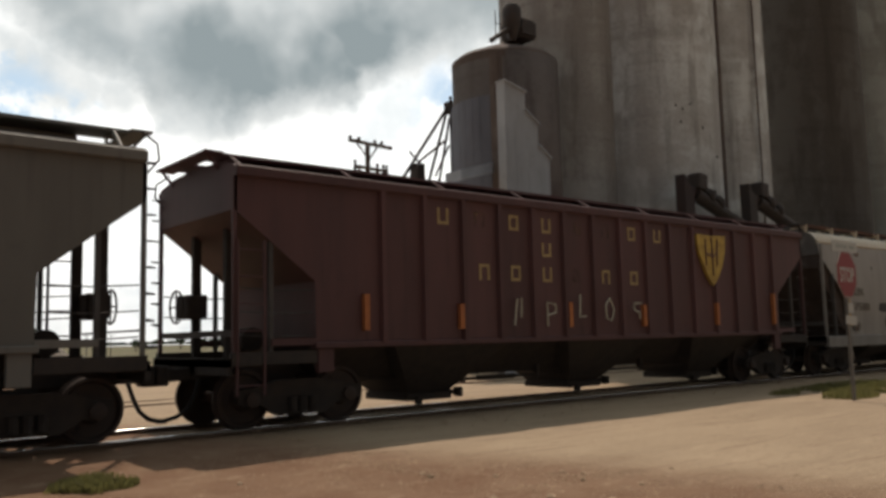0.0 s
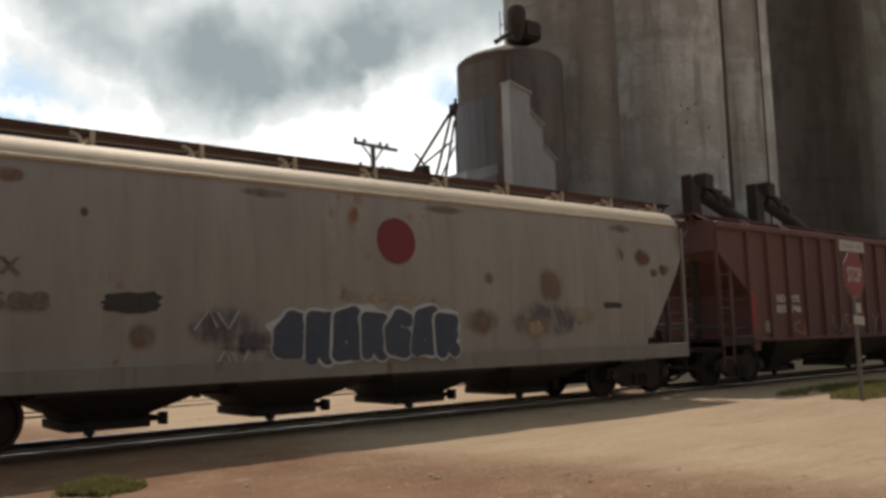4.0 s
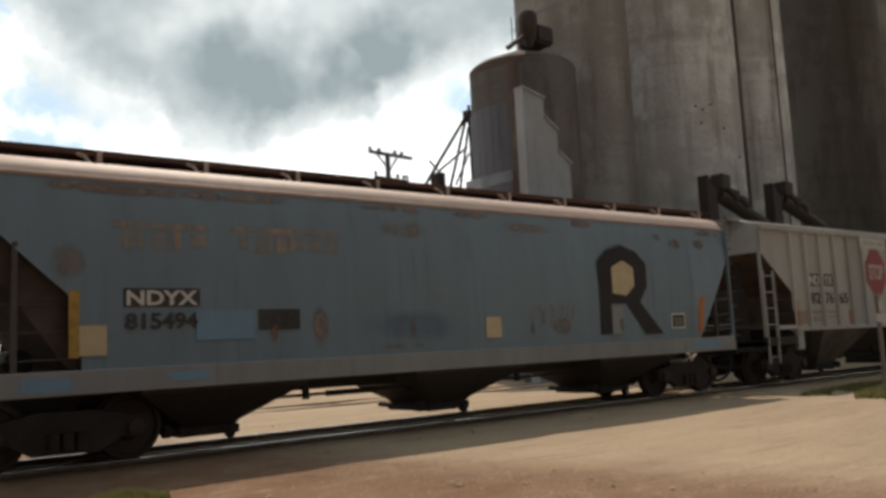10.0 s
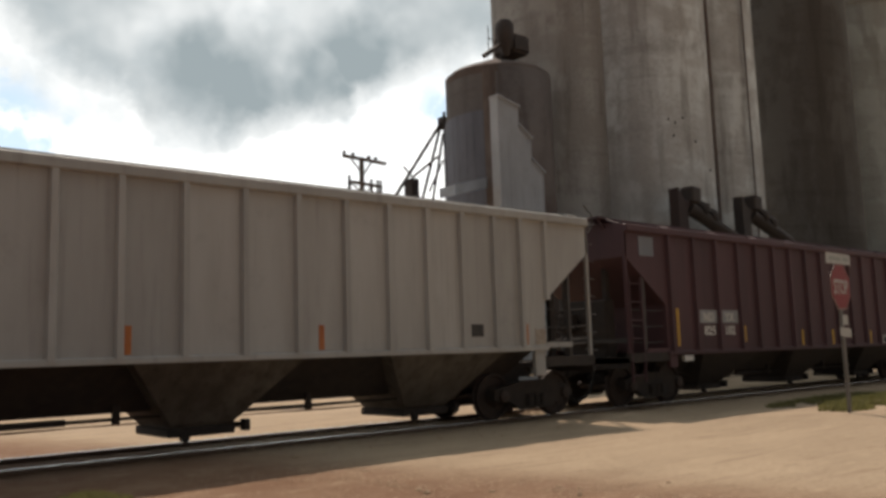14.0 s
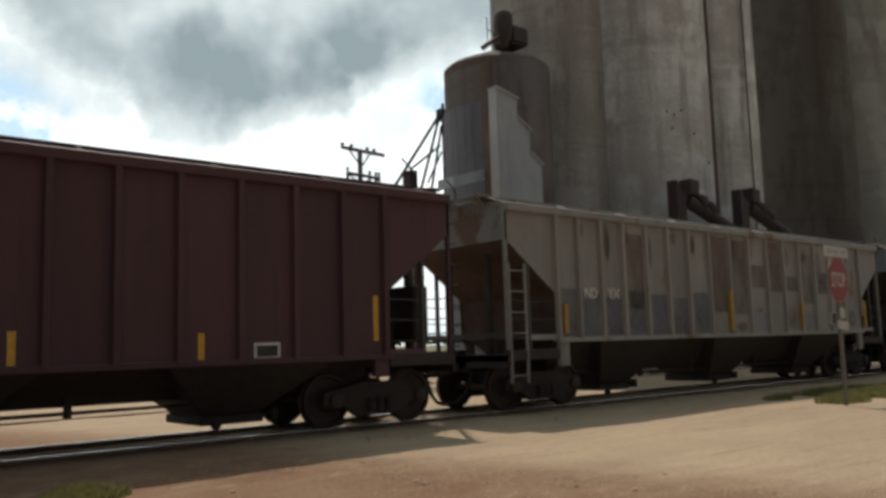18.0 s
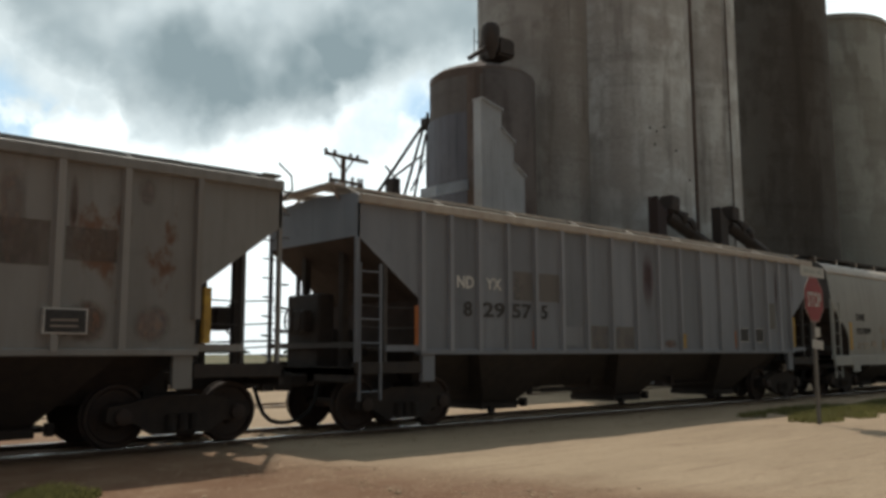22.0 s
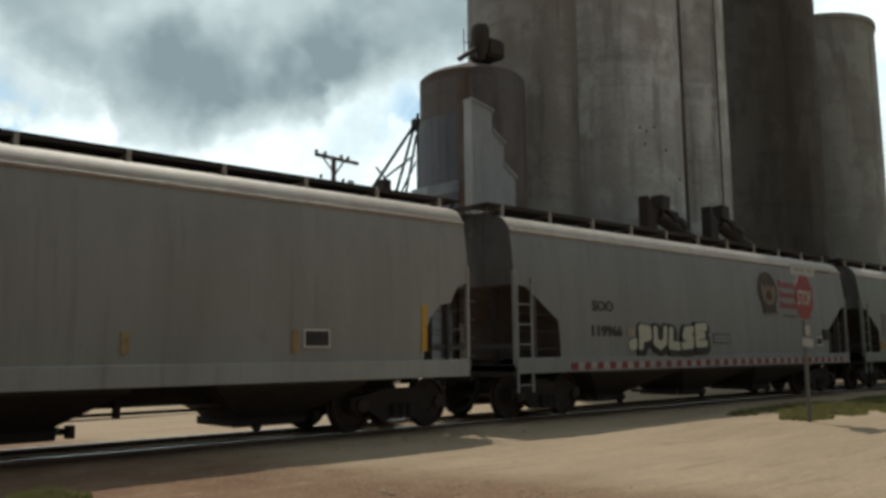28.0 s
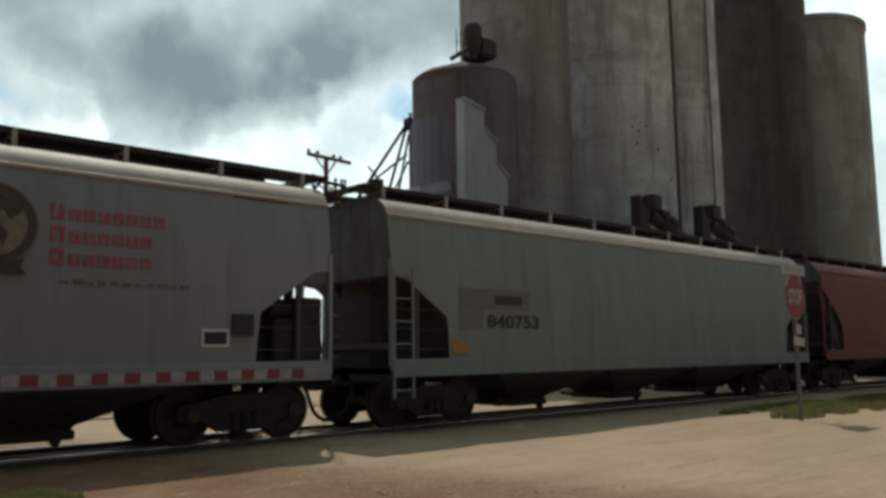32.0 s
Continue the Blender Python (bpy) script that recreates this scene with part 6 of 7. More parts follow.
lathe(bm, [(0.16, 0.0), (0.16, 0.01)], 16, pose(44.45 - xc, SIDE - 0.005, 1.45, 90))
part("round_stencil", bm, faint_paint, c)
y = SIDE - 0.085
for pts in ([(45.95, 1.55), (45.68, 1.5), (45.7, 1.35), (45.95, 1.25), (46.3, 1.25)], [(47.86, 1.75), (47.84, 1.6), (47.88, 1.45)], [(48.03, 1.5), (48.08, 1.33), (48.2, 1.22), (48.31, 1.32), (48.38, 1.55)],
            [(48.88, 1.72), (48.72, 1.74), (48.58, 1.7), (48.55, 1.57), (48.64, 1.49), (48.8, 1.43), (48.84, 1.32), (48.76, 1.22)], [(49.33, 1.73), (49.6, 1.77), (49.83, 1.78)], [(49.58, 1.75), (49.6, 1.5), (49.61, 1.3)],
            [(50.32, 1.75), (50.45, 1.6), (50.55, 1.53), (50.66, 1.62), (50.78, 1.76)], [(50.55, 1.53), (50.5, 1.38), (50.44, 1.2)],
            [(52.72 + 0.42 * math.cos(0.4 + k * 0.5) * (1 + 0.06 * math.sin(k * 2)), 1.43 + 0.33 * math.sin(0.4 + k * 0.5)) for k in range(13)],
            [(54.1 + 0.19 * math.sin(k * math.tau / 16) ** 3 * 1.2, 1.36 + 0.012 * (13 * math.cos(k * math.tau / 16) - 5 * math.cos(k * math.tau / 8) - 2 * math.cos(3 * k * math.tau / 16))) for k in range(17)]):
    bm = bmesh.new()
    pipe(bm, [(a - xc, y, b) for a, b in pts], 0.014, 5)
    part("graffiti_stroke", bm, faint_paint, c)
for x in (46.31, 49.1, 52.02, 54.42):
    patch(c, xc, "reflector_strip", x, x + 0.08, 1.15, 1.5, orange_paint)
for z in (1.42, 1.5, 1.6):
    patch(c, xc, "stencil_bar", 55.95, 56.28, z, z + 0.03, faint_paint)

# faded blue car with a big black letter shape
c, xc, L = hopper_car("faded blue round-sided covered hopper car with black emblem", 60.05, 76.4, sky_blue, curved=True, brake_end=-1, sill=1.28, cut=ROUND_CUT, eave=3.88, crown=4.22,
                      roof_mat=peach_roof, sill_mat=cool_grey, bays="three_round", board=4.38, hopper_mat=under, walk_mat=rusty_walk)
patch(c, xc, "mark_backing", 62.04, 63.12, 2.1, 2.36, black_paint, t=0.004)
mark(c, xc, "reporting_mark", "NDYX", 62.08, 2.13, 0.2, white_paint, 1.0)
mark(c, xc, "car_number", "815494", 62.06, 1.8, 0.22, black_paint, 1.02)
ragged(c, xc, "blue_wash", 65.6, 68.4, 1.4, 2.1, blue_wash, 78, 0.002)
patch(c, xc, "paint_patch", 61.46, 61.82, 1.46, 1.86, sun_cream)
patch(c, xc, "reflector_strip", 61.34, 61.47, 1.44, 2.32, gold_paint, t=0.01)
patch(c, xc, "fresh_blue_patch", 63.06, 63.96, 1.62, 2.04, fresh_blue, t=0.004)
for x, z0, z1 in ((64.2, 1.5, 1.9), (66.8, 1.5, 1.88), (69.62, 1.44, 1.82), (72.22, 1.46, 1.84)):
    ragged(c, xc, "orange_mark", x, x + 0.17, z0, z1, orange_rust, int(x * 10), 0.024 if x > 72 else 0.012, 14)
for i in range(4):
    x = 69.85 + 0.3 * i
    bm = bmesh.new()
    pipe(bm, [(x + 0.13 * math.cos(a) - xc, SIDE - 0.004, 1.85 + 0.23 * math.sin(a + 0.3 * i)) for a in np.linspace(-1.2, 3.6, 9)], 0.011)
    part("chalk_scrawl", bm, faint_paint, c)
patch(c, xc, "data_panel", 64.03, 64.72, 1.74, 2.05, black_paint)
patch(c, xc, "paint_patch", 68.53, 68.9, 1.48, 1.86, sun_cream)
rng = random.Random(4)
# two worn-off words: a smeared bar over the stumps of tall letters
for x0, x1 in ((61.92, 63.3), (63.62, 65.5)):
    patch(c, xc, "worn_lettering", x0, x1, 3.2, 3.3, faded_letter, t=0.002)
    x = x0 + 0.12
    while x < x1 - 0.15:
        w = rng.uniform(0.1, 0.26)
        patch(c, xc, "worn_lettering", x, x + w, 2.92 + rng.uniform(-0.03, 0.06), 3.19 - rng.uniform(0, 0.05), faded_letter, t=0.003)
        x += w + rng.uniform(0.03, 0.14)
for i, (x0, x1, z0, z1) in enumerate(((66.2, 67.4, 3.2, 3.6), (69.0, 70.6, 3.45, 3.7), (61.0, 61.6, 2.4, 3.0), (64.9, 65.3, 1.35, 2.2), (70.2, 70.8, 1.4, 1.9), (66.0, 67.3, 1.32, 1.5))):
    ragged(c, xc, "rust_stain", x0, x1, z0, z1, worn_pink, 40 + i, 0.002)
y = SIDE - 0.012
bm = bmesh.new()
prism(bm, [(x - xc, z) for x, z in ((71.66, 1.45), (71.98, 1.45), (72.0, 2.08), (72.5, 2.08), (73.1, 1.42), (73.68, 1.42), (72.95, 2.12), (73.22, 2.45), (73.22, 2.95), (72.9, 3.2), (72.4, 3.33), (71.95, 3.2), (71.66, 2.95))], y, y + 0.02)
emblem = part("letter_emblem", bm, emblem_black, c, "large black letter emblem")
bm = bmesh.new()
prism(bm, [(x - xc, z) for x, z in ((72.08, 2.3), (72.5, 2.25), (72.78, 2.45), (72.78, 2.85), (72.45, 3.0), (72.08, 2.85))], y - 0.006, y + 0.01)
part("emblem_counter", bm, sun_cream, emblem)
bm = bmesh.new()
prism(bm, [(x - xc, z) for x, z in ((72.0, 1.45), (72.3, 1.45), (72.36, 2.02), (72.02, 2.02))], y - 0.006, y + 0.01)
part("emblem_leg_gap", bm, cool_grey, emblem)
patch(c, xc, "data_panel", 74.0, 74.48, 1.52, 1.85, white_paint, t=0.004)
patch(c, xc, "data_panel", 74.03, 74.45, 1.55, 1.82, black_paint, t=0.008)
for z in (1.6, 1.66, 1.72):
    patch(c, xc, "letter_bar", 74.08, 74.4, z, z + 0.022, faint_paint, t=0.012)
bm = bmesh.new()
prism(bm, [(x - xc, z) for x, z in ((75.0, 1.4), (75.12, 1.4), (75.3, 2.25), (75.12, 2.2), (75.02, 1.9))], SIDE - 0.014, SIDE + 0.01)
part("reflector_strip", bm, orange_paint, c)
for x0, x1, z0, z1 in ((60.7, 61.45, 1.0, 1.2), (74.6, 75.9, 1.02, 1.22), (62.6, 63.3, 1.06, 1.2)):
    ragged(c, xc, "fresh_blue_patch", x0, x1, z0, z1, fresh_blue, int(x0), 0.036, 22)

rng = random.Random(12)
for i, (x, z, w, h) in enumerate(((74.1, 3.25, 0.6, 0.35), (73.5, 3.45, 0.5, 0.25), (75.0, 3.3, 0.6, 0.3))):
    ragged(c, xc, "rust_stain", x, x + w, z, z + h, orange_rust, 60 + i, 0.002 + 0.0003 * i, 16)
for i in range(22):
    x = rng.uniform(60.8, 75.5)
    ragged(c, xc, "rust_stain", x, x + rng.uniform(0.3, 1.1), 3.62 + rng.uniform(0, 0.1), 3.8 + rng.uniform(0, 0.05), worn_pink, 90 + i, 0.002 + 0.0002 * i, 16)

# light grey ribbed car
c, xc, L = hopper_car("light grey ribbed covered hopper car with black numbers", 77.8, 94.7, light_grey, cabinets=((-1, -0.75, 0.55, 1.08),), ribs=[79.21, 79.93, 80.67, 81.46, 82.28, 83.1, 83.95, 84.83, 85.76, 86.7, 87.63, 88.54, 89.42, 90.28, 91.1, 91.93, 92.64, 93.36], brake_end=-1, sill=1.4, eave=4.08, board=4.3, crown=4.2, hopper_mat=dark_bay)
for txt, x, z, h, w, m in (("ND", 80.1, 2.55, 0.25, 0.48, white_paint), ("YX", 80.85, 2.55, 0.25, 0.46, white_paint),
                           ("82", 80.07, 2.04, 0.3, 0.52, black_paint), ("76", 80.85, 2.04, 0.3, 0.44, black_paint), ("65", 81.62, 2.04, 0.3, 0.48, black_paint)):
    if m is white_paint:
        patch(c, xc, "mark_backing", x - 0.04, x + w + 0.04, z - 0.04, z + h + 0.04, black_paint, t=0.004)
    mark(c, xc, "car_lettering", txt, x, z, h, m, w)
for x in (79.33, 82.1, 84.9, 88.0, 92.7):
    patch(c, xc, "reflector_strip", x, x + 0.1, 1.45, 2.15 if x < 80 else 1.85, orange_paint)
for x0, x1, z0, z1, m in ((80.05, 80.6, 1.75, 1.85, faint_paint), (80.05, 80.6, 1.55, 1.68, faint_paint), (80.8, 81.45, 1.65, 1.7, faint_paint), (80.8, 81.45, 1.78, 1.83, faint_paint),
                          (79.45, 79.95, 1.5, 1.85, faint_paint), (91.3, 91.6, 1.62, 1.85, black_paint), (93.0, 93.3, 1.45, 1.75, faint_paint)):
    patch(c, xc, "data_panel", x0, x1, z0, z1, m)

# dark maroon car
c, xc, L = hopper_car("dark maroon ribbed covered hopper car with white lettering", 96.0, 112.95, maroon, cabinets=((-1, -0.75, 0.55, 1.08), (1, -0.95, 0.35, 1.4)), slope_mat=maroon, ribs=[97.6, 98.62, 99.6, 100.6, 101.5, 102.4, 103.3, 104.2, 105.1, 106.0, 106.9, 107.8, 108.75, 109.7, 110.6, 111.45], brake_end=-1, sill=1.2, eave=4.08, board=4.34, crown=4.22, hopper_mat=under)
for x0, x1 in ((98.77, 99.52), (99.68, 100.49)):
    patch(c, xc, "mark_backing", x0, x1, 1.86, 2.18, cool_grey, t=0.004)
for txt, x, z, h, w in (("ND", 98.93, 1.91, 0.21, 0.44), ("YX", 99.86, 1.91, 0.21, 0.44), ("825", 98.92, 1.58, 0.22, 0.5), ("102", 99.88, 1.58, 0.22, 0.42)):
    mark(c, xc, "car_lettering", txt, x, z, h, white_paint, w)
for x, z0, z1 in ((97.8, 1.32, 2.21), (100.72, 1.38, 1.79), (103.74, 1.24, 1.67), (105.56, 1.23, 1.67), (108.08, 1.2, 1.61), (111.2, 1.44, 2.2)):
    patch(c, xc, "reflector_strip", x, x + 0.1, z0, z1, yellow_paint)
patch(c, xc, "data_panel", 108.98, 109.42, 1.2, 1.45, white_paint)
patch(c, xc, "data_panel", 109.02, 109.38, 1.24, 1.41, black_paint, t=0.012)
patch(c, xc, "end_patch", 96.5, 97.05, 3.4, 3.85, blue_grey)
patch(c, xc, "small_label", 97.95, 98.3, 0.97, 1.1, white_paint, t=0.07)

# rust-stained grey ribbed car
c, xc, L = hopper_car("rust-stained grey ribbed covered hopper car", 114.4, 131.2, worn_grey, rib_mat=rib_pale, ribs=[115.83, 116.51, 117.26, 118.03, 118.88, 119.72, 120.56, 121.45, 122.38, 123.3, 124.22, 125.12, 126.0, 126.9, 127.81, 128.7, 129.79], sill=1.4, eave=4.08, board=4.34, crown=4.22, hopper_mat=under)
for txt, x, w in (("ND", 116.69, 0.42), ("YX", 117.44, 0.44)):
    mark(c, xc, "car_lettering", txt, x, 2.24, 0.22, white_paint, w)
for i, (a, b) in enumerate(((115.95, 116.43), (116.6, 117.17), (117.36, 117.94), (118.12, 118.78), (118.97, 119.63), (119.81, 120.46), (120.66, 121.35))):
    patch(c, xc, "blue_overspray", a, b, 1.43, 2.42 - 0.07 * (i % 3), blue_stain, t=0.003)
tan_primer = material("tan_primer", (0.19, 0.155, 0.13), 0.8, 0.0, (0.14, 0.11, 0.092), 3, 0.8, 0.3)
tan_primer = patchy(tan_primer, 1.6, 0.25, 0.6, 0.8, soft=0)
posts = [118.03, 118.88, 119.72, 120.56, 121.45, 122.38, 123.3, 124.22, 125.12, 126.0, 126.9, 127.81, 128.7]
for i, (a, b) in enumerate(zip(posts, posts[1:])):
    z0, z1 = ((2.0, 3.7), (2.6, 3.85), (2.1, 3.3), (2.05, 3.8), (1.95, 3.85), (1.9, 3.8), (2.6, 3.2), (2.5, 3.85), (2.55, 2.95), (2.2, 3.6), (2.5, 3.1), (2.6, 3.05))[i]
    if i not in (1, 2, 3):
        patch(c, xc, "primer_patch", a + 0.1, b - 0.1, z0, z1, tan_primer, t=0.003)
    if i in (6, 9):
        patch(c, xc, "repainted_patch", a + 0.12, b - 0.12, 1.5, 1.95, blue_grey, t=0.003)
rng = random.Random(31)
for i, a in enumerate([116.51, 117.26] + posts):
    w = rng.uniform(0.15, 0.5)
    ragged(c, xc, "rust_stain", a + 0.1, a + 0.1 + w, 3.9 - rng.uniform(0.3, 1.3), 3.93, RUST_PAINT if i % 2 else worn_pink, 330 + i, 0.0045)
    if i % 3:
        ragged(c, xc, "rust_stain", a + 0.1, a + 0.78, 1.42, 1.42 + rng.uniform(0.2, 0.8), orange_rust if i % 2 else worn_pink, 360 + i, 0.005)
for x, z in ((115.95, 2.1), (122.26, 2.5), (125.92, 2.25), (129.88, 2.32)):
    patch(c, xc, "reflector_strip", x, x + 0.11, 1.5, z, gold_paint, t=0.085)
patch(c, xc, "data_panel", 127.66, 128.22, 1.61, 1.95, white_paint, t=0.08)
patch(c, xc, "data_panel", 127.68, 128.2, 1.63, 1.93, black_paint, t=0.085)
for z in (1.7, 1.78):
    patch(c, xc, "letter_bar", 127.75, 128.1, z, z + 0.025, faint_paint, t=0.088)

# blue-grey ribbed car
c, xc, L = hopper_car("blue-grey ribbed covered hopper car with black numbers", 132.7, 149.7, blue_grey, slope_mat=slope_shaded, cabinets=((-1, -0.15, 0.95, 1.08),), rib_mat=rib_cool, ribs=[134.13, 134.83, 135.57, 136.37, 137.19, 138.02, 138.85, 139.74, 140.66, 141.58, 142.5, 143.43, 144.33, 145.2, 146.02, 146.83, 147.56, 148.19], brake_end=-1, sill=1.4, eave=4.08, roof_mat=pale_roof, board=4.36, crown=4.2, hopper_mat=under)
for txt, x, w in (("ND", 135.0, 0.44), ("YX", 135.76, 0.44)):
    mark(c, xc, "car_lettering", txt, x, 2.58, 0.23, white_paint, w)
for txt, x, w in (("8", 135.17, 0.22), ("29", 135.68, 0.6), ("57", 136.5, 0.57), ("5", 137.36, 0.2)):
    mark(c, xc, "car_lettering", txt, x, 2.05, 0.28, black_paint, w)
for x0, x1, z0, z1, m in ((138.1, 138.7, 1.5, 1.9, rib_cool),
                          (147.0, 147.3, 2.0, 2.72, old_grey)):
    patch(c, xc, "paint_patch", x0, x1, z0, z1, m)
for x in (145.27, 146.09):
    patch(c, xc, "data_panel", x, x + 0.5, 1.62, 2.0, white_paint, t=0.004)
    patch(c, xc, "data_panel", x + 0.016, x + 0.484, 1.636, 1.984, black_paint, t=0.009)
patch(c, xc, "reflector_strip", 145.08, 145.18, 1.48, 1.92, orange_paint)
patch(c, xc, "reflector_strip", 148.22, 148.32, 1.5, 2.35, gold_paint, t=0.085)
for i, (x0, x1, z0, z1, m) in enumerate(((140.9, 141.45, 2.1, 3.95, maroon_stain), (147.36, 147.62, 2.2, 3.9, maroon_stain), (148.26, 148.46, 2.5, 3.8, maroon_stain),
                                        (141.7, 142.4, 1.42, 1.7, orange_rust))):
    ragged(c, xc, "rust_stain", x0, x1, z0, z1, m, 300 + i, 0.003)
for x, z in ((133.98, 2.2), (137.1, 1.8)):
    patch(c, xc, "reflector_strip", x, x + 0.1, 1.45, z, orange_paint)
patch(c, xc, "paint_patch", 136.55, 137.95, 2.4, 2.98, tan_patch, t=0.002)
patch(c, xc, "reflector_strip", 142.5, 142.6, 1.45, 1.8, gold_paint, t=0.085)
for x0, x1 in ((138.97, 139.6), (139.84, 140.55)):
    patch(c, xc, "paint_patch", x0, x1, 1.43, 1.93, tan_patch, t=0.004)

# cream-grey smooth car
c, xc, L = hopper_car("cream-grey smooth-sided covered hopper car with black lettering", 151.05, 167.1, cream, curved=True, sill=1.24, cut=S_CUT, eave=3.88, crown=4.28,
                      roof_mat=pale_roof, bays="three_flat", board=4.44, hopper_mat=under)
mark(c, xc, "reporting_mark", "DME", 152.79, 2.38, 0.22, black_paint, 0.7)
mark(c, xc, "car_number", "521039", 152.77, 1.94, 0.2, black_paint, 1.12)
patch(c, xc, "reflector_strip", 152.27, 152.42, 1.42, 2.3, yellow_paint)
ragged(c, xc, "paint_patch", 154.75, 155.15, 1.4, 1.8, worn_cream, 88, 0.004)
for x0, x1, z0, z1, m in ((152.85, 153.15, 1.58, 1.64, faint_paint), (153.25, 153.7, 1.58, 1.64, faint_paint), (152.85, 153.05, 1.46, 1.5, faint_paint), (153.3, 153.7, 1.46, 1.5, faint_paint),
                          (154.75, 155.05, 1.95, 2.18, faint_paint), (153.95, 154.3, 1.52, 1.72, faint_paint), (163.37, 163.88, 1.47, 1.77, white_paint), (163.4, 163.85, 1.5, 1.74, black_paint)):
    patch(c, xc, "data_panel", x0, x1, z0, z1, m, t=0.012 if m is black_paint else 0.006)
patch(c, xc, "reflector_strip", 165.9, 166.02, 1.4, 2.25, yellow_paint)
for x, z in ((154.86, 1.78), (157.68, 1.72), (160.4, 1.7), (163.16, 1.76)):
    patch(c, xc, "reflector_strip", x, x + 0.11, 1.4, z, dull_gold)
patch(c, xc, "jacking_pad", 152.35, 152.85, 0.72, 1.2, cream, t=0.035)

# cool grey smooth car with a striped sill
c, xc, L = hopper_car("cool grey smooth-sided covered hopper car with red and white striped sill", 168.4, 184.4, cool_grey, curved=True, sill=1.25, cut=K_CUT, eave=3.88, crown=4.28,
                      roof_mat=pale_roof, bays="vee", board=4.5, hopper_mat=under)
mark(c, xc, "reporting_mark", "SOO", 170.92, 2.28, 0.22, black_paint, 0.76)
mark(c, xc, "car_number", "119966", 170.89, 1.71, 0.24, black_paint, 1.11)
stripe_red = material("dirty_red_stripe", (0.26, 0.06, 0.055), 0.7, 0.0, (0.15, 0.07, 0.065), 7, 0.8)
stripe_pale = material("dirty_pale_stripe", (0.42, 0.38, 0.38), 0.7, 0.0, (0.27, 0.24, 0.24), 7, 0.8)
for i in range(31):
    x = 170.1 + i * 0.45
    patch(c, xc, "sill_stripe", x, x + 0.225, 0.98, 1.13, stripe_red, t=0.037)
    patch(c, xc, "sill_stripe", x + 0.225, x + 0.45, 0.98, 1.13, stripe_pale, t=0.037)
bubble_letters(c, xc, 172.66, 1.36, 2.95, 0.55, "PULSE", black_paint, black_paint, 3, 0.26, 0.04, 0.0)
bubble_letters(c, xc, 172.6, 1.43, 2.95, 0.55, "PULSE", tag_paint, black_paint, 3, 0.165, 0.045, 0.006)
bm = bmesh.new()
prism(bm, capsule((172.35 - xc, 1.5), (172.85 - xc, 1.62), 0.12), SIDE - 0.02, SIDE + 0.01)
part("graffiti_letter", bm, tag_paint, c)
for i, (x0, x1, z0, z1) in enumerate(((175.4, 175.85, 1.45, 1.75), (175.3, 175.7, 1.7, 1.98), (172.25, 172.7, 1.4, 1.6))):
    ragged(c, xc, "graffiti_shadow", x0, x1, z0, z1, black_paint if i < 2 else tag_paint, 400 + i, 0.006)
patch(c, xc, "graffiti_tag", 172.2, 172.5, 1.72, 1.9, faint_paint)
bm = bmesh.new()
lathe(bm, [(0.56, 0.0), (0.56, 0.012)], 32, pose(179.15 - xc, SIDE - 0.0, 3.07, 90))
ring_brown = material("dark_brown_emblem_paint", (0.06, 0.045, 0.035), 0.7, 0.0, (0.1, 0.08, 0.06), 10, 0.6)
ring_tan = material("tan_emblem_paint", (0.25, 0.2, 0.15), 0.7, 0.0, (0.14, 0.115, 0.09), 10, 0.8)
em = conform(c, part("round_emblem", bm, old_grey, c, "round grey emblem"), 0.02)
for r, m, d in ((0.53, ring_brown, 0.016), (0.42, ring_tan, 0.02)):
    bm = bmesh.new()
    lathe(bm, [(r, 0.0), (r, d)], 32, pose(179.15 - xc, SIDE, 3.07, 90))
    conform(c, part("emblem_ring", bm, m, em), 0.02)
for d, pts in ((0.024, [(-0.36, 0.2), (-0.28, 0.34), (0.0, 0.42), (0.28, 0.34), (0.36, 0.2), (0.2, 0.06), (0.12, 0.2), (0.0, 0.1), (-0.12, 0.2), (-0.2, 0.06)]),
               (0.026, [(-0.13, -0.28), (0.13, -0.28), (0.18, -0.12), (0.06, 0.02), (-0.06, 0.02), (-0.18, -0.12)])):
    bm = bmesh.new()
    prism(bm, [(179.15 - xc + a, 3.07 + b) for a, b in pts], SIDE - d, SIDE)
    conform(c, part("emblem_shape", bm, ring_brown, em), 0.02)
bm = bmesh.new()
prism(bm, [(179.15 - xc + a, 2.5 + b) for a, b in ((-0.42, -0.08), (0.42, -0.08), (0.34, 0.03), (0.4, 0.14), (0.2, 0.1), (-0.2, 0.1), (-0.4, 0.14), (-0.34, 0.03))], SIDE - 0.022, SIDE)
conform(c, part("emblem_ribbon", bm, ring_brown, em), 0.02)
for j, n in enumerate((8, 7, 7)):
    for i in range(n):
        x, z = 179.86 + i * 0.2 + (0.04 if i else 0), 3.2 - j * 0.31
        h = 0.22 if i == 0 else 0.16
        open_frame(c, xc, x, x + (0.18 if i == 0 else 0.155), z, z + h, worn_red, i + j, 0.055)
rng = random.Random(71)
for i in range(11):
    x = 180.0 + i * 0.17
    patch(c, xc, "letter_bar", x, x + rng.uniform(0.08, 0.15), 2.33 + rng.uniform(-0.015, 0.015), 2.38 + rng.uniform(-0.01, 0.02), worn_black)
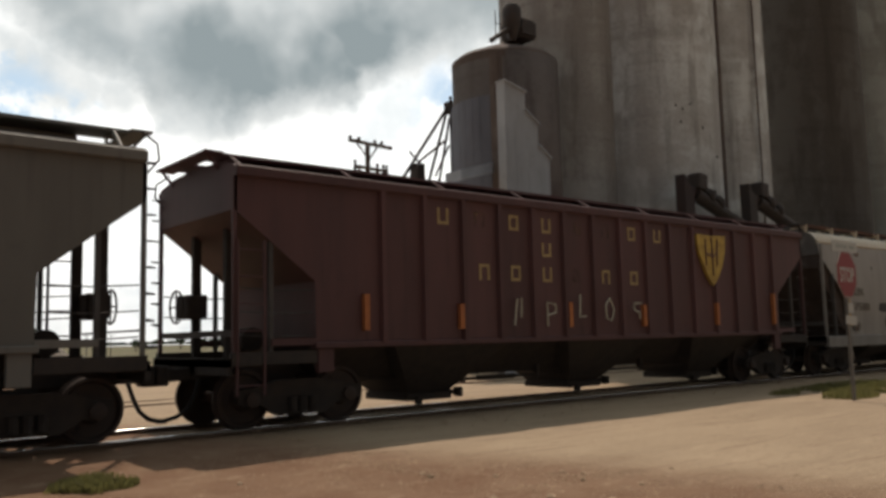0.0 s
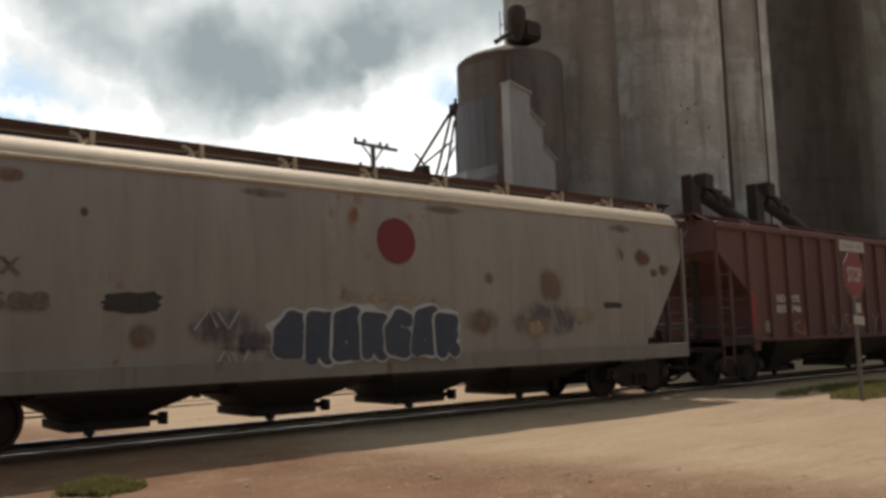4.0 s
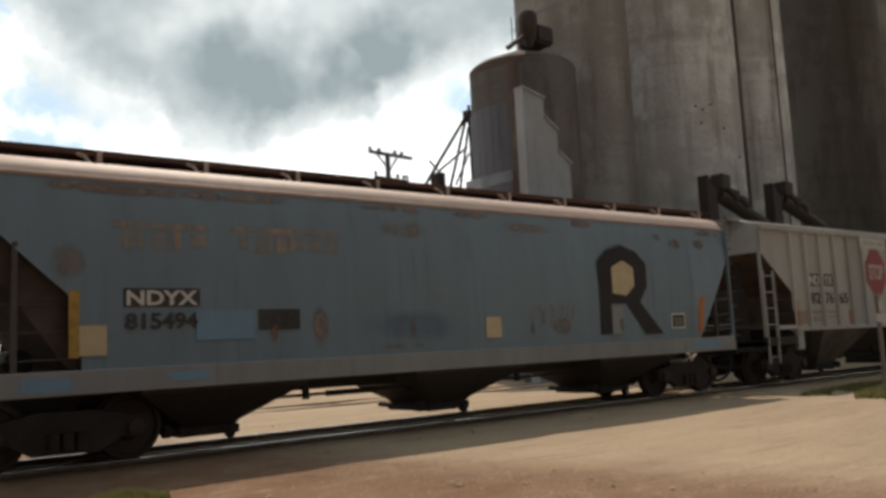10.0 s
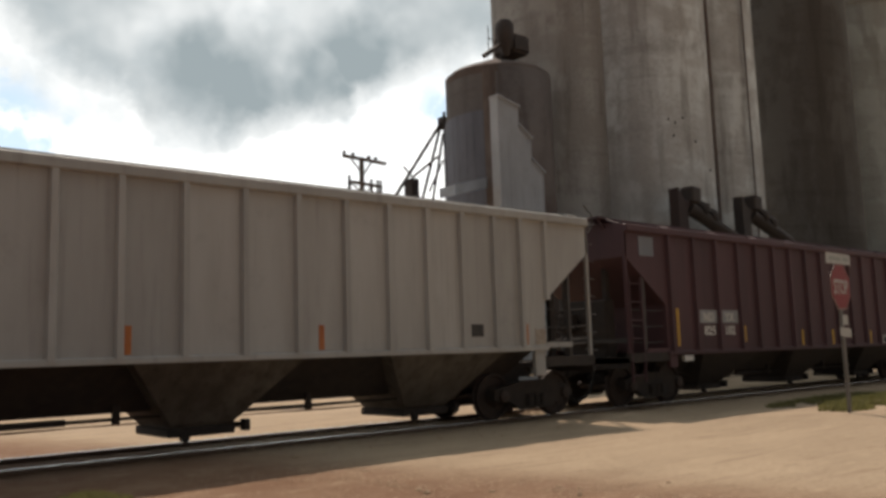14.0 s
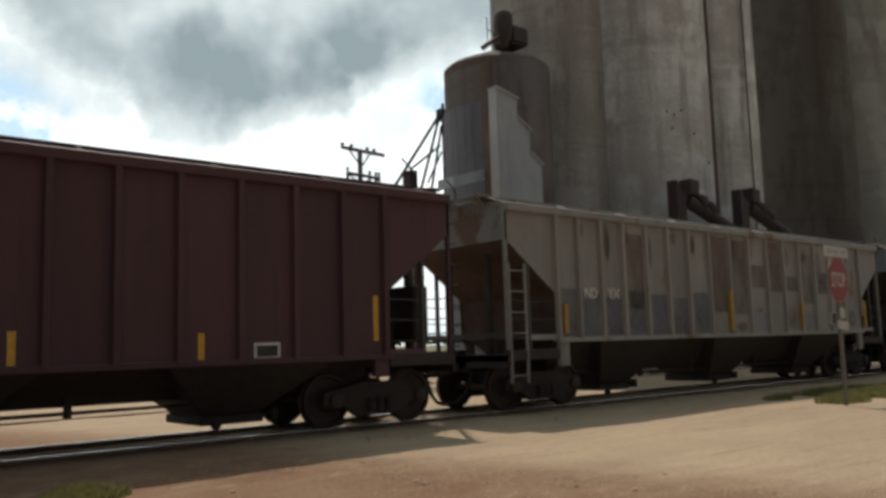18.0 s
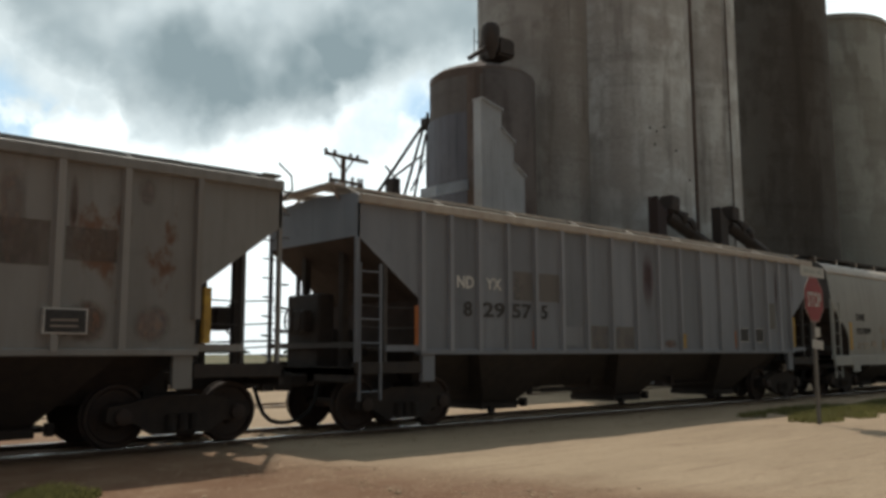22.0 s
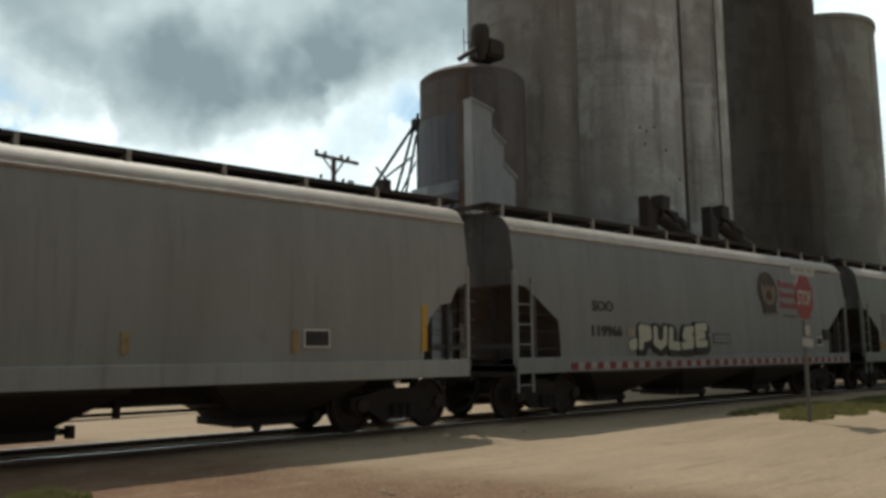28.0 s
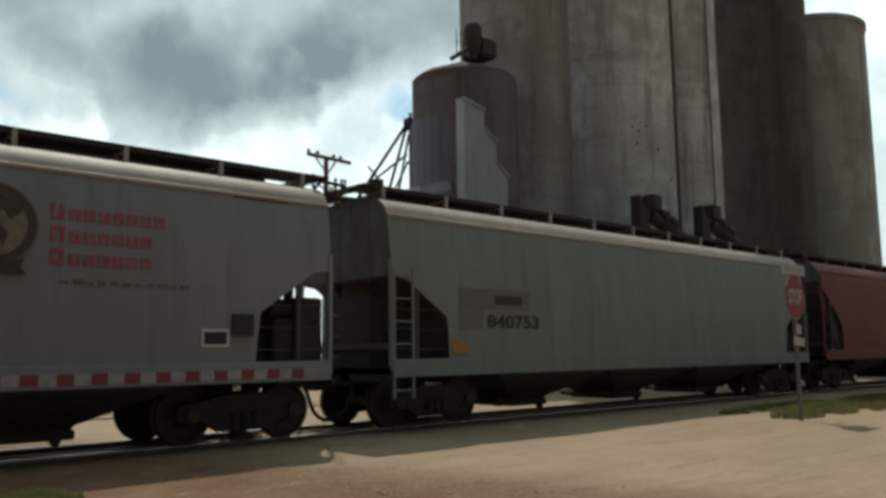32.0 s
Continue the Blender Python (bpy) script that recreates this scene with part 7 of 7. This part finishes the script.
patch(c, xc, "data_panel", 182.05, 182.5, 1.48, 1.75, white_paint)
patch(c, xc, "data_panel", 182.09, 182.46, 1.52, 1.71, black_paint, t=0.012)
patch(c, xc, "data_panel", 176.0, 176.85, 1.55, 1.8, black_paint, t=0.004)
patch(c, xc, "data_panel", 176.03, 176.82, 1.58, 1.77, cool_grey, t=0.009)
patch(c, xc, "data_panel", 176.1, 176.75, 1.64, 1.71, blue_grey, t=0.013)
patch(c, xc, "vent_box", 182.55, 182.9, 1.65, 1.98, black_paint, t=0.05)
patch(c, xc, "rust_patch", 182.6, 183.6, 3.82, 3.92, material("surface_rust", RUST, 0.9, 0.0, None, 6, 0.6), t=0.0)

# greenish grey smooth car
c, xc, L = hopper_car("greenish grey smooth-sided covered hopper car with repainted panel", 185.7, 202.4, sage_grey, curved=True, cabinets=((-1, -0.75, 0.55, 1.08),), sill=1.25, cut=K_CUT, eave=3.88, crown=4.28,
                      roof_mat=pale_roof, bays="vee", board=4.5, hopper_mat=under)
mark(c, xc, "car_number", "840753", 188.13, 1.84, 0.26, black_paint, 1.55)
patch(c, xc, "repainted_panel", 187.38, 189.4, 2.2, 2.6, old_grey)
patch(c, xc, "repainted_panel", 187.38, 188.0, 1.8, 2.2, old_grey)
patch(c, xc, "repainted_panel", 188.35, 189.15, 2.3, 2.48, black_paint, t=0.012)
patch(c, xc, "reflector_strip", 187.2, 187.6, 1.35, 1.6, gold_paint)

# red oxide car at the tail
hopper_car("red oxide round-sided covered hopper car", 203.7, 220.3, red_brown, curved=True, sill=1.3, cut=ROUND_CUT, eave=3.88, crown=4.28, bays="three_round", board=4.5, hopper_mat=under)


def motions():
    for car, xc in CARS:
        walk(car, [(t, pose(xc + rolled(t), TRACK_Y, RAIL_Z)) for t in range(33)])
    steps = [i / 10 for i in range(321)]
    turns = [math.degrees(rolled(t) / WHEEL_R) for t in steps]
    for wheel, x in WHEELS:
        walk(wheel, [(t, pose(x, 0, WHEEL_R, 0, a, 0)) for t, a in zip(steps, turns)])


motions()
